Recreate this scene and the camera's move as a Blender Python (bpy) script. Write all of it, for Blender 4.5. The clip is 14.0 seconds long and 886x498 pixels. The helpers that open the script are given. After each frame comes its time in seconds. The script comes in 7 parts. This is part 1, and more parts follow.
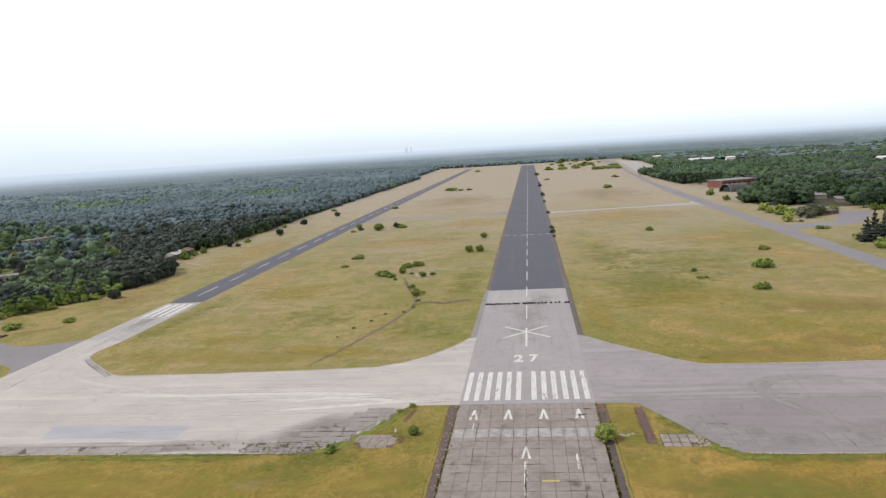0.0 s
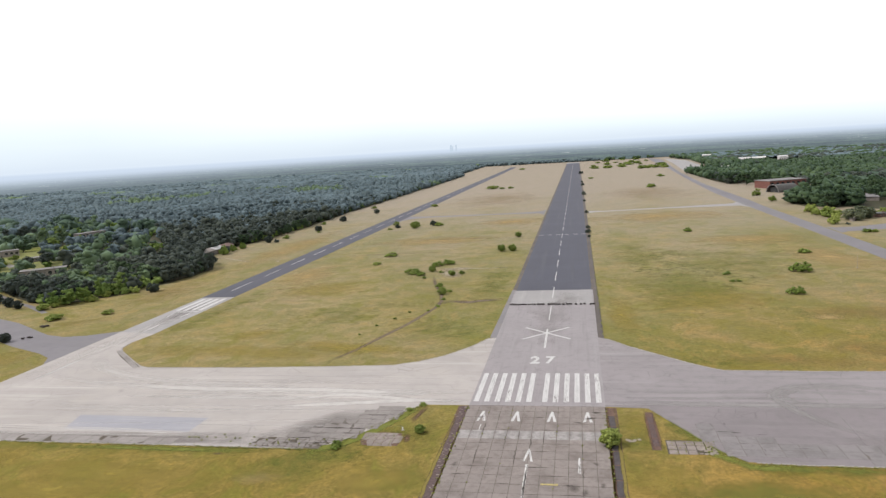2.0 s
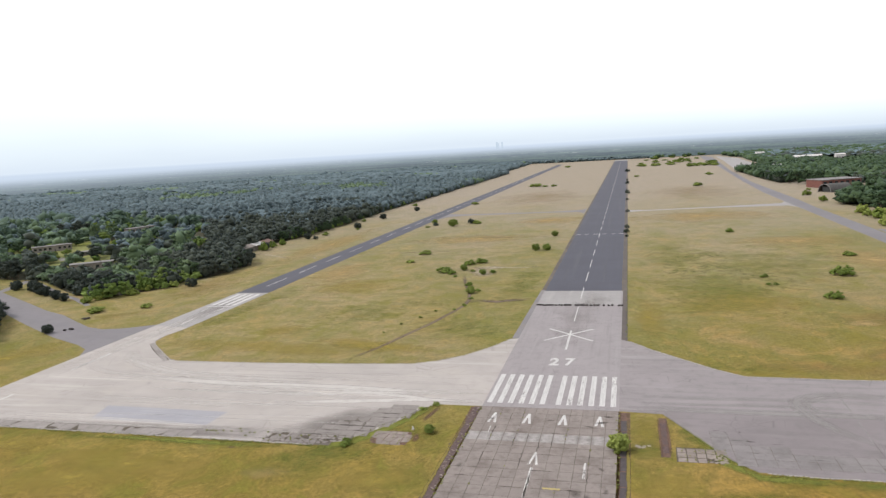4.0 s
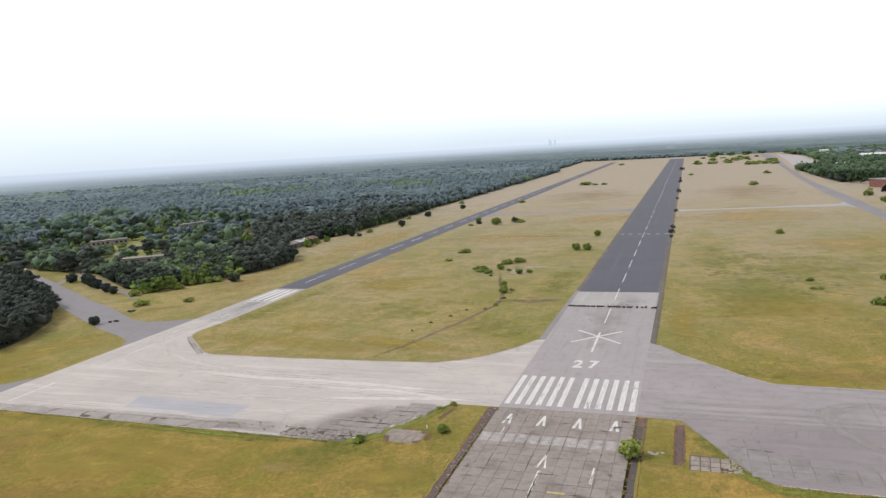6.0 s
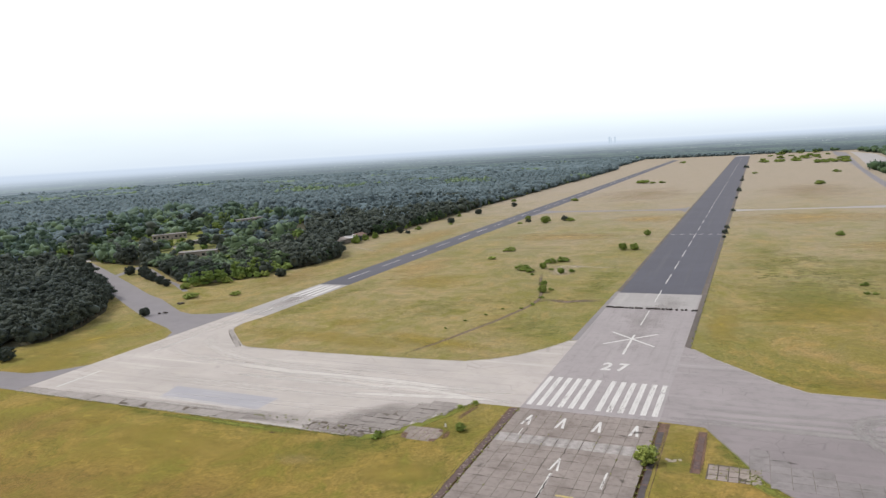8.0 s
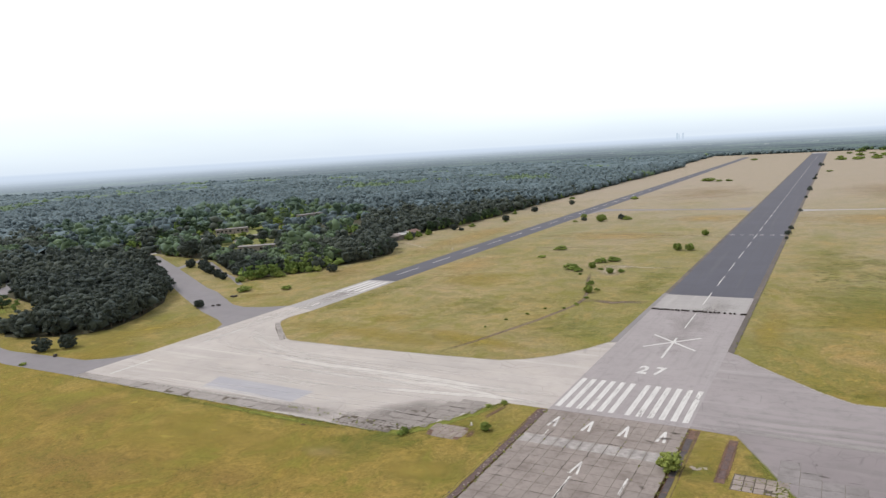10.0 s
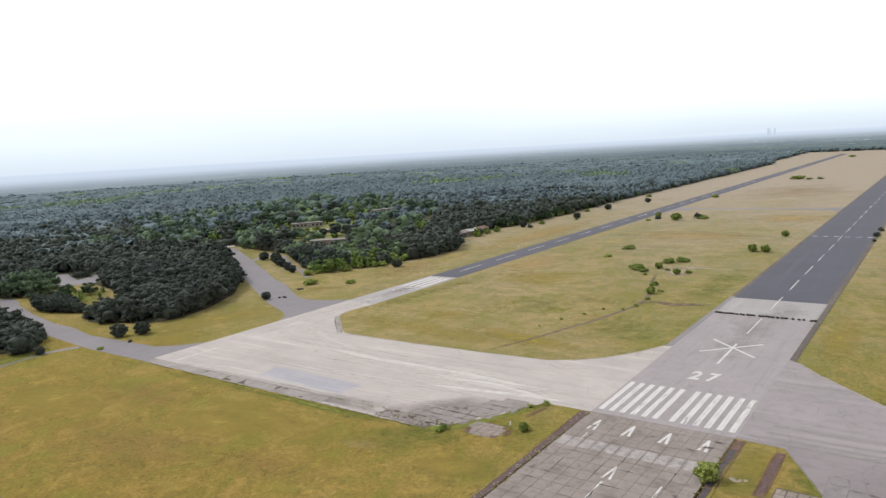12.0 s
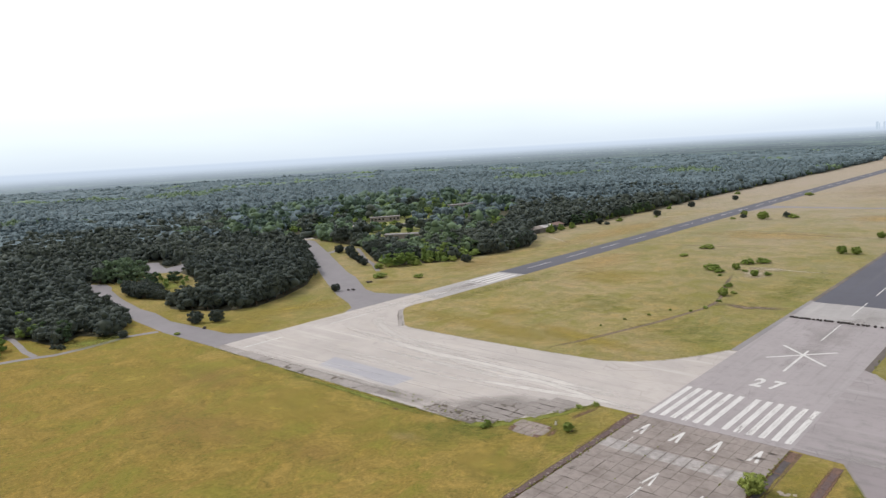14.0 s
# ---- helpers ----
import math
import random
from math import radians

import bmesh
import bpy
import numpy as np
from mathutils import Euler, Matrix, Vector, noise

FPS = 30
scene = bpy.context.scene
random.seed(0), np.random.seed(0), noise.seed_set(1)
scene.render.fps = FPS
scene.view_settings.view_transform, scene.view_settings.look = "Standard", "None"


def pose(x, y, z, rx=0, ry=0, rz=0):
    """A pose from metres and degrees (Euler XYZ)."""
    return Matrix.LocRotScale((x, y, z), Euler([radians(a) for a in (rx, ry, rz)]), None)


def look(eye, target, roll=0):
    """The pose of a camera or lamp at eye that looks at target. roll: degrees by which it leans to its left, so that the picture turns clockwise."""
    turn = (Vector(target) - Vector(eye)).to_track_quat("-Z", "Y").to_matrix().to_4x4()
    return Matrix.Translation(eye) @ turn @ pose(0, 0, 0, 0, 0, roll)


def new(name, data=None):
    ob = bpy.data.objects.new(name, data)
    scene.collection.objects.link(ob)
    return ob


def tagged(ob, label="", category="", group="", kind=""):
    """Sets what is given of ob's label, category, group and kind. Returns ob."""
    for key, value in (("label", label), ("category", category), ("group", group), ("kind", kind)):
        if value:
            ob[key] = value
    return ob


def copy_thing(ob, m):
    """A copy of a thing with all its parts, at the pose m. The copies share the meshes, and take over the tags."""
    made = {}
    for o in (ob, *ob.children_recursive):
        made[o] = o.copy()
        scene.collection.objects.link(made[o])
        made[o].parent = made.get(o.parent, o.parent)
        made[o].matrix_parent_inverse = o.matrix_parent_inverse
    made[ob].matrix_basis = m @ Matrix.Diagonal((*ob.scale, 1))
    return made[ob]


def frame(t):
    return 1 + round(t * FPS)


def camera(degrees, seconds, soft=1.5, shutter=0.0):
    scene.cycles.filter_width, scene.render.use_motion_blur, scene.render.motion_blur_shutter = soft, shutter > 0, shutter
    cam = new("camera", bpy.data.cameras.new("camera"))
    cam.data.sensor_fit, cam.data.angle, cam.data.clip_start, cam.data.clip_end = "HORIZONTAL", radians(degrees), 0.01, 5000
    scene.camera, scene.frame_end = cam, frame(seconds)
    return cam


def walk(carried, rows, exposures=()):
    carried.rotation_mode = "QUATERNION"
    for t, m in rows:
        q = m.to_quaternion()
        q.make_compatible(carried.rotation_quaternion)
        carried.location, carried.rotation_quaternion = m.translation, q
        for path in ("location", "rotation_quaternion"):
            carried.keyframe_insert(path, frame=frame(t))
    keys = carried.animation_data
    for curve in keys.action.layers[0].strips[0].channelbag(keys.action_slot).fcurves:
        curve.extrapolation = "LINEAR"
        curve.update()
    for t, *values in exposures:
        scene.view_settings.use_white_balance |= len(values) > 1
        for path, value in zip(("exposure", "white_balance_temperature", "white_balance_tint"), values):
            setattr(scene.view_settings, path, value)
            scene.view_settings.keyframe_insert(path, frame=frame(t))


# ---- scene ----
# ---- camera ----
cam = camera(64.57, 14.0, soft=1.4)


def heading(x, y, z, yaw, pitch, roll):
    """Eye at x, y, z; yaw to the left of north, pitch upwards, roll, in degrees."""
    a, b = radians(yaw), radians(pitch)
    way = Vector((-math.sin(a) * math.cos(b), math.cos(a) * math.cos(b), math.sin(b)))
    eye = Vector((x, y, z))
    return look(eye, eye + way * 100, roll)


PATH = [
    (0, 4.42, -229.77, 86.50, 7.347, -8.204, -3.635),
    (0.5, 7.25, -229.55, 86.60, 8.266, -8.199, -3.596),
    (1, 10.22, -229.39, 86.71, 9.243, -8.185, -3.521),
    (1.5, 13.15, -229.11, 86.83, 10.210, -8.185, -3.463),
    (2, 16.11, -228.77, 86.98, 11.182, -8.187, -3.415),
    (4.5, 29.99, -225.66, 87.59, 16.171, -8.197, -3.374),
    (5, 32.93, -224.88, 87.67, 17.271, -8.181, -3.368),
    (5.5, 35.81, -224.04, 87.72, 18.380, -8.175, -3.360),
    (6, 38.68, -223.11, 87.71, 19.540, -8.170, -3.364),
    (6.5, 41.57, -222.08, 87.68, 20.753, -8.153, -3.362),
    (7, 44.53, -221.01, 87.66, 21.990, -8.138, -3.357),
    (7.5, 47.43, -219.93, 87.69, 23.210, -8.124, -3.342),
    (8, 50.21, -218.94, 87.70, 24.432, -8.125, -3.323),
    (10.5, 63.38, -213.26, 88.16, 31.248, -8.110, -3.296),
    (11, 66.08, -211.79, 88.21, 32.909, -8.094, -3.293),
    (11.5, 68.76, -210.29, 88.26, 34.591, -8.099, -3.272),
    (12, 71.40, -208.81, 88.35, 36.273, -8.103, -3.274),
    (12.5, 73.90, -207.25, 88.36, 37.949, -8.107, -3.274),
    (13, 76.35, -205.63, 88.36, 39.627, -8.110, -3.269),
    (13.5, 78.74, -203.84, 88.35, 41.371, -8.128, -3.250),
    (14, 81.07, -201.90, 88.37, 43.279, -8.136, -3.245),
]
walk(cam, [(t, heading(*row)) for t, *row in PATH])

# ---- world, sun, exposure ----
SUN_FROM = Vector((-0.93, -0.30, 1.25)).normalized()
scene.view_settings.exposure = 0.0
world = bpy.data.worlds.new("sky")
scene.world = world
world.use_nodes = True
wn, wl = world.node_tree.nodes, world.node_tree.links
wn.clear()
sky = wn.new("ShaderNodeTexSky")
sky.sky_type = "NISHITA"
sky.sun_disc = False
sky.sun_elevation = math.asin(SUN_FROM.z)
sky.sun_rotation = math.atan2(SUN_FROM.x, SUN_FROM.y)
sky.dust_density = 4.0
sky_dim = wn.new("ShaderNodeMix")
sky_dim.data_type, sky_dim.blend_type = "RGBA", "MULTIPLY"
sky_dim.inputs[0].default_value = 1.0
sky_dim.inputs[7].default_value = (0.12, 0.12, 0.12, 1)
wl.new(sky.outputs[0], sky_dim.inputs[6])
coord = wn.new("ShaderNodeTexCoord")
split = wn.new("ShaderNodeSeparateXYZ")
wl.new(coord.outputs["Generated"], split.inputs[0])
# thin bright cloud veil, a little bluer towards the horizon
veil = wn.new("ShaderNodeValToRGB")
ramp = veil.color_ramp
ramp.elements[0].position, ramp.elements[0].color = 0.0, (0.77, 0.865, 0.975, 1)
ramp.elements[1].position, ramp.elements[1].color = 1.0, (0.84, 0.87, 0.92, 1)
e = ramp.elements.new(0.34)
e.color = (1.22, 1.22, 1.22, 1)
e = ramp.elements.new(0.6)
e.color = (0.98, 0.99, 1.02, 1)
e = ramp.elements.new(0.035)
e.color = (0.91, 1.01, 1.07, 1)
e = ramp.elements.new(0.09)
e.color = (1.12, 1.16, 1.19, 1)
e = ramp.elements.new(0.15)
e.color = (1.22, 1.22, 1.22, 1)
streaks = wn.new("ShaderNodeTexNoise")
streaks.inputs["Scale"].default_value = 2.2
streaks.inputs["Detail"].default_value = 4.0
stretch = wn.new("ShaderNodeMapping")
stretch.inputs["Scale"].default_value = (1.0, 1.0, 5.0)
wl.new(coord.outputs["Generated"], stretch.inputs[0])
wl.new(stretch.outputs[0], streaks.inputs["Vector"])
wob = wn.new("ShaderNodeMath")
wob.operation = "MULTIPLY_ADD"
wob.inputs[1].default_value = 0.05
wob.inputs[2].default_value = -0.025
wl.new(streaks.outputs[0], wob.inputs[0])
add = wn.new("ShaderNodeMath")
add.operation = "ADD"
# the veil brightens faster above the horizon towards the east
east_of = wn.new("ShaderNodeMapRange")
east_of.inputs["From Min"].default_value, east_of.inputs["From Max"].default_value = -0.6, 0.15
east_of.inputs["To Min"].default_value, east_of.inputs["To Max"].default_value = 1.0, 2.4
wl.new(split.outputs[0], east_of.inputs[0])
lift = wn.new("ShaderNodeMath")
lift.operation = "MULTIPLY"
wl.new(split.outputs[2], lift.inputs[0])
wl.new(east_of.outputs[0], lift.inputs[1])
wl.new(lift.outputs[0], add.inputs[0])
wl.new(wob.outputs[0], add.inputs[1])
wl.new(add.outputs[0], veil.inputs[0])
cover = wn.new("ShaderNodeMix")
cover.data_type = "RGBA"
cover.inputs[0].default_value = 0.97
wl.new(sky_dim.outputs[2], cover.inputs[6])
wl.new(veil.outputs[0], cover.inputs[7])
bg = wn.new("ShaderNodeBackground")
bg.inputs[1].default_value = 1.0
wl.new(cover.outputs[2], bg.inputs[0])
wout = wn.new("ShaderNodeOutputWorld")
wl.new(bg.outputs[0], wout.inputs[0])

sun_data = bpy.data.lights.new("sun", "SUN")
sun_data.energy, sun_data.angle, sun_data.color = 2.72, radians(9), (1.0, 0.943, 0.893)
sun = new("sun", sun_data)
sun.matrix_world = look(SUN_FROM * 200, (0, 0, 0))


# ---- materials ----
class Nodes:
    """A small helper for node materials."""

    def island(self):
        return self.geo.outputs["Random Per Island"]

    def __init__(self, name, rough=0.9, spec=0.2):
        self.m = bpy.data.materials.new(name)
        self.m.use_nodes = True
        self.n, self.l = self.m.node_tree.nodes, self.m.node_tree.links
        self.b = self.n["Principled BSDF"]
        self.b.inputs["Roughness"].default_value = rough
        self.b.inputs["Specular IOR Level"].default_value = spec
        self.geo = self.n.new("ShaderNodeNewGeometry")
        self.pos = self.geo.outputs["Position"]

    def noise(self, scale, detail=4.0, rough=0.55, stretch=None, vector=None):
        x = self.n.new("ShaderNodeTexNoise")
        x.inputs["Scale"].default_value = scale
        x.inputs["Detail"].default_value = detail
        x.inputs["Roughness"].default_value = rough
        v = vector or self.pos
        if stretch:
            mp = self.n.new("ShaderNodeMapping")
            mp.inputs["Scale"].default_value = stretch
            self.l.new(v, mp.inputs[0])
            v = mp.outputs[0]
        self.l.new(v, x.inputs["Vector"])
        return x.outputs[0]

    def ramp(self, fac, *stops):
        r = self.n.new("ShaderNodeValToRGB")
        el = r.color_ramp.elements
        el[0].position, el[0].color = stops[0][0], (*stops[0][1], 1)
        el[1].position, el[1].color = stops[-1][0], (*stops[-1][1], 1)
        for p, col in stops[1:-1]:
            el.new(p).color = (*col, 1)
        self.l.new(fac, r.inputs[0])
        return r.outputs[0]

    def mask(self, fac, lo, hi):
        r = self.n.new("ShaderNodeMapRange")
        r.inputs["From Min"].default_value, r.inputs["From Max"].default_value = lo, hi
        self.l.new(fac, r.inputs[0])
        return r.outputs[0]

    def math(self, op, a, b):
        x = self.n.new("ShaderNodeMath")
        x.operation = op
        for i, v in enumerate((a, b)):
            if isinstance(v, (int, float)):
                x.inputs[i].default_value = v
            else:
                self.l.new(v, x.inputs[i])
        return x.outputs[0]

    def mix(self, fac, a, b, mode="MIX"):
        x = self.n.new("ShaderNodeMix")
        x.data_type, x.blend_type = "RGBA", mode
        for i, v in ((0, fac), (6, a), (7, b)):
            if isinstance(v, (int, float)):
                x.inputs[i].default_value = v
            elif isinstance(v, tuple):
                x.inputs[i].default_value = (*v, 1)
            else:
                self.l.new(v, x.inputs[i])
        return x.outputs[2]

    def colour(self, c):
        if isinstance(c, tuple):
            self.b.inputs["Base Color"].default_value = (*c, 1)
        else:
            self.l.new(c, self.b.inputs["Base Color"])
        return self

    def bump(self, height, strength, distance):
        x = self.n.new("ShaderNodeBump")
        x.inputs["Strength"].default_value, x.inputs["Distance"].default_value = strength, distance
        self.l.new(height, x.inputs["Height"])
        self.l.new(x.outputs[0], self.b.inputs["Normal"])
        return self

    def random(self):
        return self.n.new("ShaderNodeObjectInfo").outputs["Random"]


def grass_material():
    k = Nodes("dry_grass", 0.95, 0.1)
    big = k.noise(0.006, 5, 0.6, (1.0, 0.55, 1))
    mid = k.noise(0.032, 6, 0.62, (1.0, 0.55, 1))
    fine = k.noise(0.35, 6, 0.68)
    grain = k.noise(2.2, 4, 0.75)
    warm = k.noise(0.014, 5, 0.6, (1.0, 0.7, 1))
    col = k.ramp(big, (0.40, (0.150, 0.162, 0.044)), (0.5, (0.236, 0.200, 0.086)), (0.60, (0.310, 0.248, 0.130)))
    # heath and thin sandy turf take over far up the field, haze painted into their paleness
    sep = k.n.new("ShaderNodeSeparateXYZ")
    k.l.new(k.pos, sep.inputs[0])
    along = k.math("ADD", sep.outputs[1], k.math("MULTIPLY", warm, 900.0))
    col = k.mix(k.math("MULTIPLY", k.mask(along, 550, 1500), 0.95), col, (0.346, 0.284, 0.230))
    col = k.mix(k.math("MULTIPLY", k.mask(mid, 0.50, 0.66), 0.85), col, (0.310, 0.240, 0.098))
    col = k.mix(k.math("MULTIPLY", k.mask(mid, 0.49, 0.35), 0.8), col, (0.152, 0.162, 0.042))
    col = k.mix(k.math("MULTIPLY", k.mask(warm, 0.56, 0.70), 0.5), col, (0.298, 0.205, 0.092))
    col = k.mix(k.math("MULTIPLY", k.mask(fine, 0.52, 0.74), 0.35), col, (0.37, 0.305, 0.145))
    col = k.mix(k.math("MULTIPLY", k.mask(fine, 0.47, 0.28), 0.40), col, (0.115, 0.105, 0.030))
    col = k.mix(k.math("MULTIPLY", k.mask(grain, 0.54, 0.36), 0.40), col, (0.10, 0.088, 0.026))
    gold = k.math("ADD", sep.outputs[1], k.math("MULTIPLY", mid, 120.0))
    col = k.mix(k.math("MULTIPLY", k.mask(gold, 95, 10), 0.6), col, (0.232, 0.158, 0.038))
    col = k.mix(k.math("MULTIPLY", k.mask(gold, 40, -50), 0.55), col, (0.214, 0.132, 0.034))
    bend = k.n.new("ShaderNodeVectorMath")
    bend.operation = "ADD"
    wave = k.n.new("ShaderNodeCombineXYZ")
    k.l.new(k.math("MULTIPLY", warm, 90.0), wave.inputs[0])
    k.l.new(k.math("MULTIPLY", mid, 40.0), wave.inputs[1])
    k.l.new(k.pos, bend.inputs[0])
    k.l.new(wave.outputs[0], bend.inputs[1])
    bent = bend.outputs[0]
    rows = k.noise(1.0, 7, 0.64, (0.026, 0.085, 1), bent)
    col = k.mix(k.math("MULTIPLY", k.mask(rows, 0.50, 0.36), 0.42), col, (0.150, 0.128, 0.034))
    col = k.mix(k.math("MULTIPLY", k.mask(rows, 0.54, 0.68), 0.40), col, (0.305, 0.228, 0.078))
    blot = k.noise(0.21, 7, 0.7, (1.0, 0.75, 1), bent)
    col = k.mix(k.math("MULTIPLY", k.mask(blot, 0.52, 0.68), 0.45), col, (0.345, 0.240, 0.066))
    col = k.mix(k.math("MULTIPLY", k.mask(blot, 0.48, 0.34), 0.50), col, (0.128, 0.112, 0.028))
    tuft = k.noise(0.9, 6, 0.78)
    col = k.mix(k.math("MULTIPLY", k.mask(tuft, 0.51, 0.35), 0.62), col, (0.088, 0.080, 0.022))
    col = k.mix(k.math("MULTIPLY", k.mask(tuft, 0.54, 0.70), 0.48), col, (0.40, 0.32, 0.14))
    clump = k.noise(0.075, 8, 0.66, (1.0, 0.8, 1), bent)
    col = k.mix(k.math("MULTIPLY", k.mask(clump, 0.48, 0.62), 0.78), col, (0.172, 0.157, 0.034))
    col = k.mix(k.math("MULTIPLY", k.mask(clump, 0.48, 0.34), 0.55), col, (0.292, 0.205, 0.068))
    # haze of the distance mixed into the turf colour, growing up the field
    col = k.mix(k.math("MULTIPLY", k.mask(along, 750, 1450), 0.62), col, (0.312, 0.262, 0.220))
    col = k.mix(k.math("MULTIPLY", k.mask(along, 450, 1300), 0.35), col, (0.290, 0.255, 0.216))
    # the southern verge is ripened gold, the long western field a cooler olive
    col = k.mix(k.mask(gold, 110, 0), col, k.mix(1.0, col, (1.0, 1.0, 0.86), "MULTIPLY"))
    col = k.mix(k.math("MULTIPLY", k.mask(sep.outputs[0], 20, 70), k.mask(gold, 280, 120)), col, k.mix(1.0, col, (1.11, 0.985, 0.91), "MULTIPLY"))
    # blades and thatch: small dark gaps and straw tips over everything
    thatch = k.noise(0.62, 7, 0.82, (1.0, 0.8, 1), bent)
    col = k.mix(k.math("MULTIPLY", k.mask(thatch, 0.50, 0.40), 0.55), col, k.mix(1.0, col, (0.52, 0.56, 0.5), "MULTIPLY"))
    col = k.mix(k.math("MULTIPLY", k.mask(thatch, 0.53, 0.63), 0.55), col, k.mix(1.0, col, (1.45, 1.36, 1.4), "MULTIPLY"))
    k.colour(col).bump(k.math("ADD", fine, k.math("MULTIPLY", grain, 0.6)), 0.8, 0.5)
    return k.m


def patch_material(name, tone, dark, rough=0.95, scale=0.5, cut=0.42, strength=1.0, rag=2.6):
    """Ground cover with ragged, thinning edges; the attribute says how thick it lies."""
    k = Nodes(name, rough, 0.1)
    a, b = k.noise(scale, 6, 0.68), k.noise(scale * 6, 4, 0.7)
    col = k.mix(k.mask(a, 0.58, 0.36), tone, dark)
    col = k.mix(k.math("MULTIPLY", k.mask(b, 0.5, 0.3), 0.45), col, tuple(v * 0.6 for v in dark))
    col = k.mix(k.math("MULTIPLY", k.mask(b, 0.52, 0.70), 0.35), col, tuple(v * 1.3 for v in tone))
    att = k.n.new("ShaderNodeAttribute")
    att.attribute_name = "cover"
    thick = k.math("ADD", att.outputs["Fac"], k.math("MULTIPLY", k.math("SUBTRACT", k.math("ADD", k.math("MULTIPLY", k.noise(scale * 0.35, 6, 0.7), 0.5), k.math("MULTIPLY", k.noise(scale * 0.07, 5, 0.65), 0.5)), 0.5), rag))
    alpha = k.math("MULTIPLY", k.mask(thick, cut - 0.35, cut + 0.75), strength)
    k.l.new(alpha, k.b.inputs["Alpha"])
    k.colour(col).bump(b, 0.4, 0.2)
    return k.m


def paving(name, base, spread, stain, tan=None, streak=None, rough=0.9, cracks=0.0):
    """Asphalt or concrete: two scales of tone, grain, stains and, if asked, long wheel streaks."""
    k = Nodes(name, rough, 0.5)
    big = k.noise(0.03, 5, 0.6)
    mid = k.noise(0.25, 5, 0.65)
    fine = k.noise(3.0, 4, 0.7)
    lo = tuple(v * (1 - spread) for v in base)
    hi = tuple(v * (1 + spread) for v in base)
    col = k.ramp(big, (0.32, lo), (0.68, hi))
    col = k.mix(k.math("MULTIPLY", k.mask(mid, 0.50, 0.30), 0.55), col, stain)
    if tan:
        col = k.mix(k.math("MULTIPLY", k.mask(k.noise(0.055, 4), 0.50, 0.68), 0.6), col, tan)
    if streak:
        direction, tone, amount = streak
        lines = k.noise(1.0, 4, 0.6, direction)
        col = k.mix(k.math("MULTIPLY", k.mask(lines, 0.54, 0.68), amount), col, tone)
        dark = k.noise(1.0, 4, 0.6, tuple(v * 1.7 for v in direction))
        col = k.mix(k.math("MULTIPLY", k.mask(dark, 0.46, 0.32), amount * 0.7), col, stain)
    if cracks:
        v = k.n.new("ShaderNodeTexVoronoi")
        v.feature = "DISTANCE_TO_EDGE"
        v.inputs["Scale"].default_value = cracks
        k.l.new(k.pos, v.inputs["Vector"])
        line = k.math("MULTIPLY", k.mask(v.outputs["Distance"], 0.02, 0.0), k.mask(k.noise(0.05, 3), 0.48, 0.6))
        col = k.mix(k.math("MULTIPLY", line, 0.5), col, tuple(v * 0.45 for v in base))
    col = k.mix(k.math("MULTIPLY", k.mask(fine, 0.42, 0.66), 0.25), col, hi)
    k.colour(col).bump(fine, 0.25, 0.02)
    return k.m


def slab_material(name, base, stain):
    k = Nodes(name, 0.92, 0.2)
    tone = k.ramp(k.random(), (0.0, tuple(v * 0.93 for v in base)), (1.0, tuple(v * 1.06 for v in base)))
    mid = k.noise(0.5, 5, 0.65)
    fine = k.noise(4.0, 4, 0.7)
    blot = k.noise(0.09, 6, 0.68)
    col = k.mix(k.math("MULTIPLY", k.mask(mid, 0.52, 0.30), 0.6), tone, stain)
    col = k.mix(k.math("MULTIPLY", k.mask(blot, 0.50, 0.34), 0.7), col, stain)
    col = k.mix(k.math("MULTIPLY", k.mask(blot, 0.54, 0.70), 0.5), col, tuple(v * 1.18 for v in base))
    col = k.mix(k.math("MULTIPLY", k.mask(fine, 0.5, 0.72), 0.25), col, tuple(v * 1.3 for v in base))
    k.colour(col).bump(fine, 0.3, 0.02)
    return k.m


def paint_material(name, worn, under, tone=(0.59, 0.575, 0.56)):
    """Road paint, rubbed thin in long streaks and chipped through in places."""
    k = Nodes(name, 0.8, 0.3)
    streaky = k.noise(1.0, 5, 0.65, (1.6, 0.12, 1))
    chips = k.noise(1.4, 6, 0.7)
    fine = k.noise(7.0, 3, 0.7)
    blot = k.math("ADD", k.math("MULTIPLY", streaky, 0.5), k.math("ADD", k.math("MULTIPLY", chips, 0.35), k.math("MULTIPLY", fine, 0.15)))
    thin = tuple(0.52 * a + 0.48 * b for a, b in zip(tone, under))
    col = k.mix(k.mask(blot, 0.40, 0.56), thin, tone)
    rubbed = k.noise(1.0, 6, 0.7, (3.2, 0.07, 1))
    col = k.mix(k.math("MULTIPLY", k.mask(rubbed, 0.50, 0.36), 0.7), col, thin)
    col = k.mix(k.mask(blot, worn, worn - 0.06), col, under)
    k.colour(col)
    return k.m


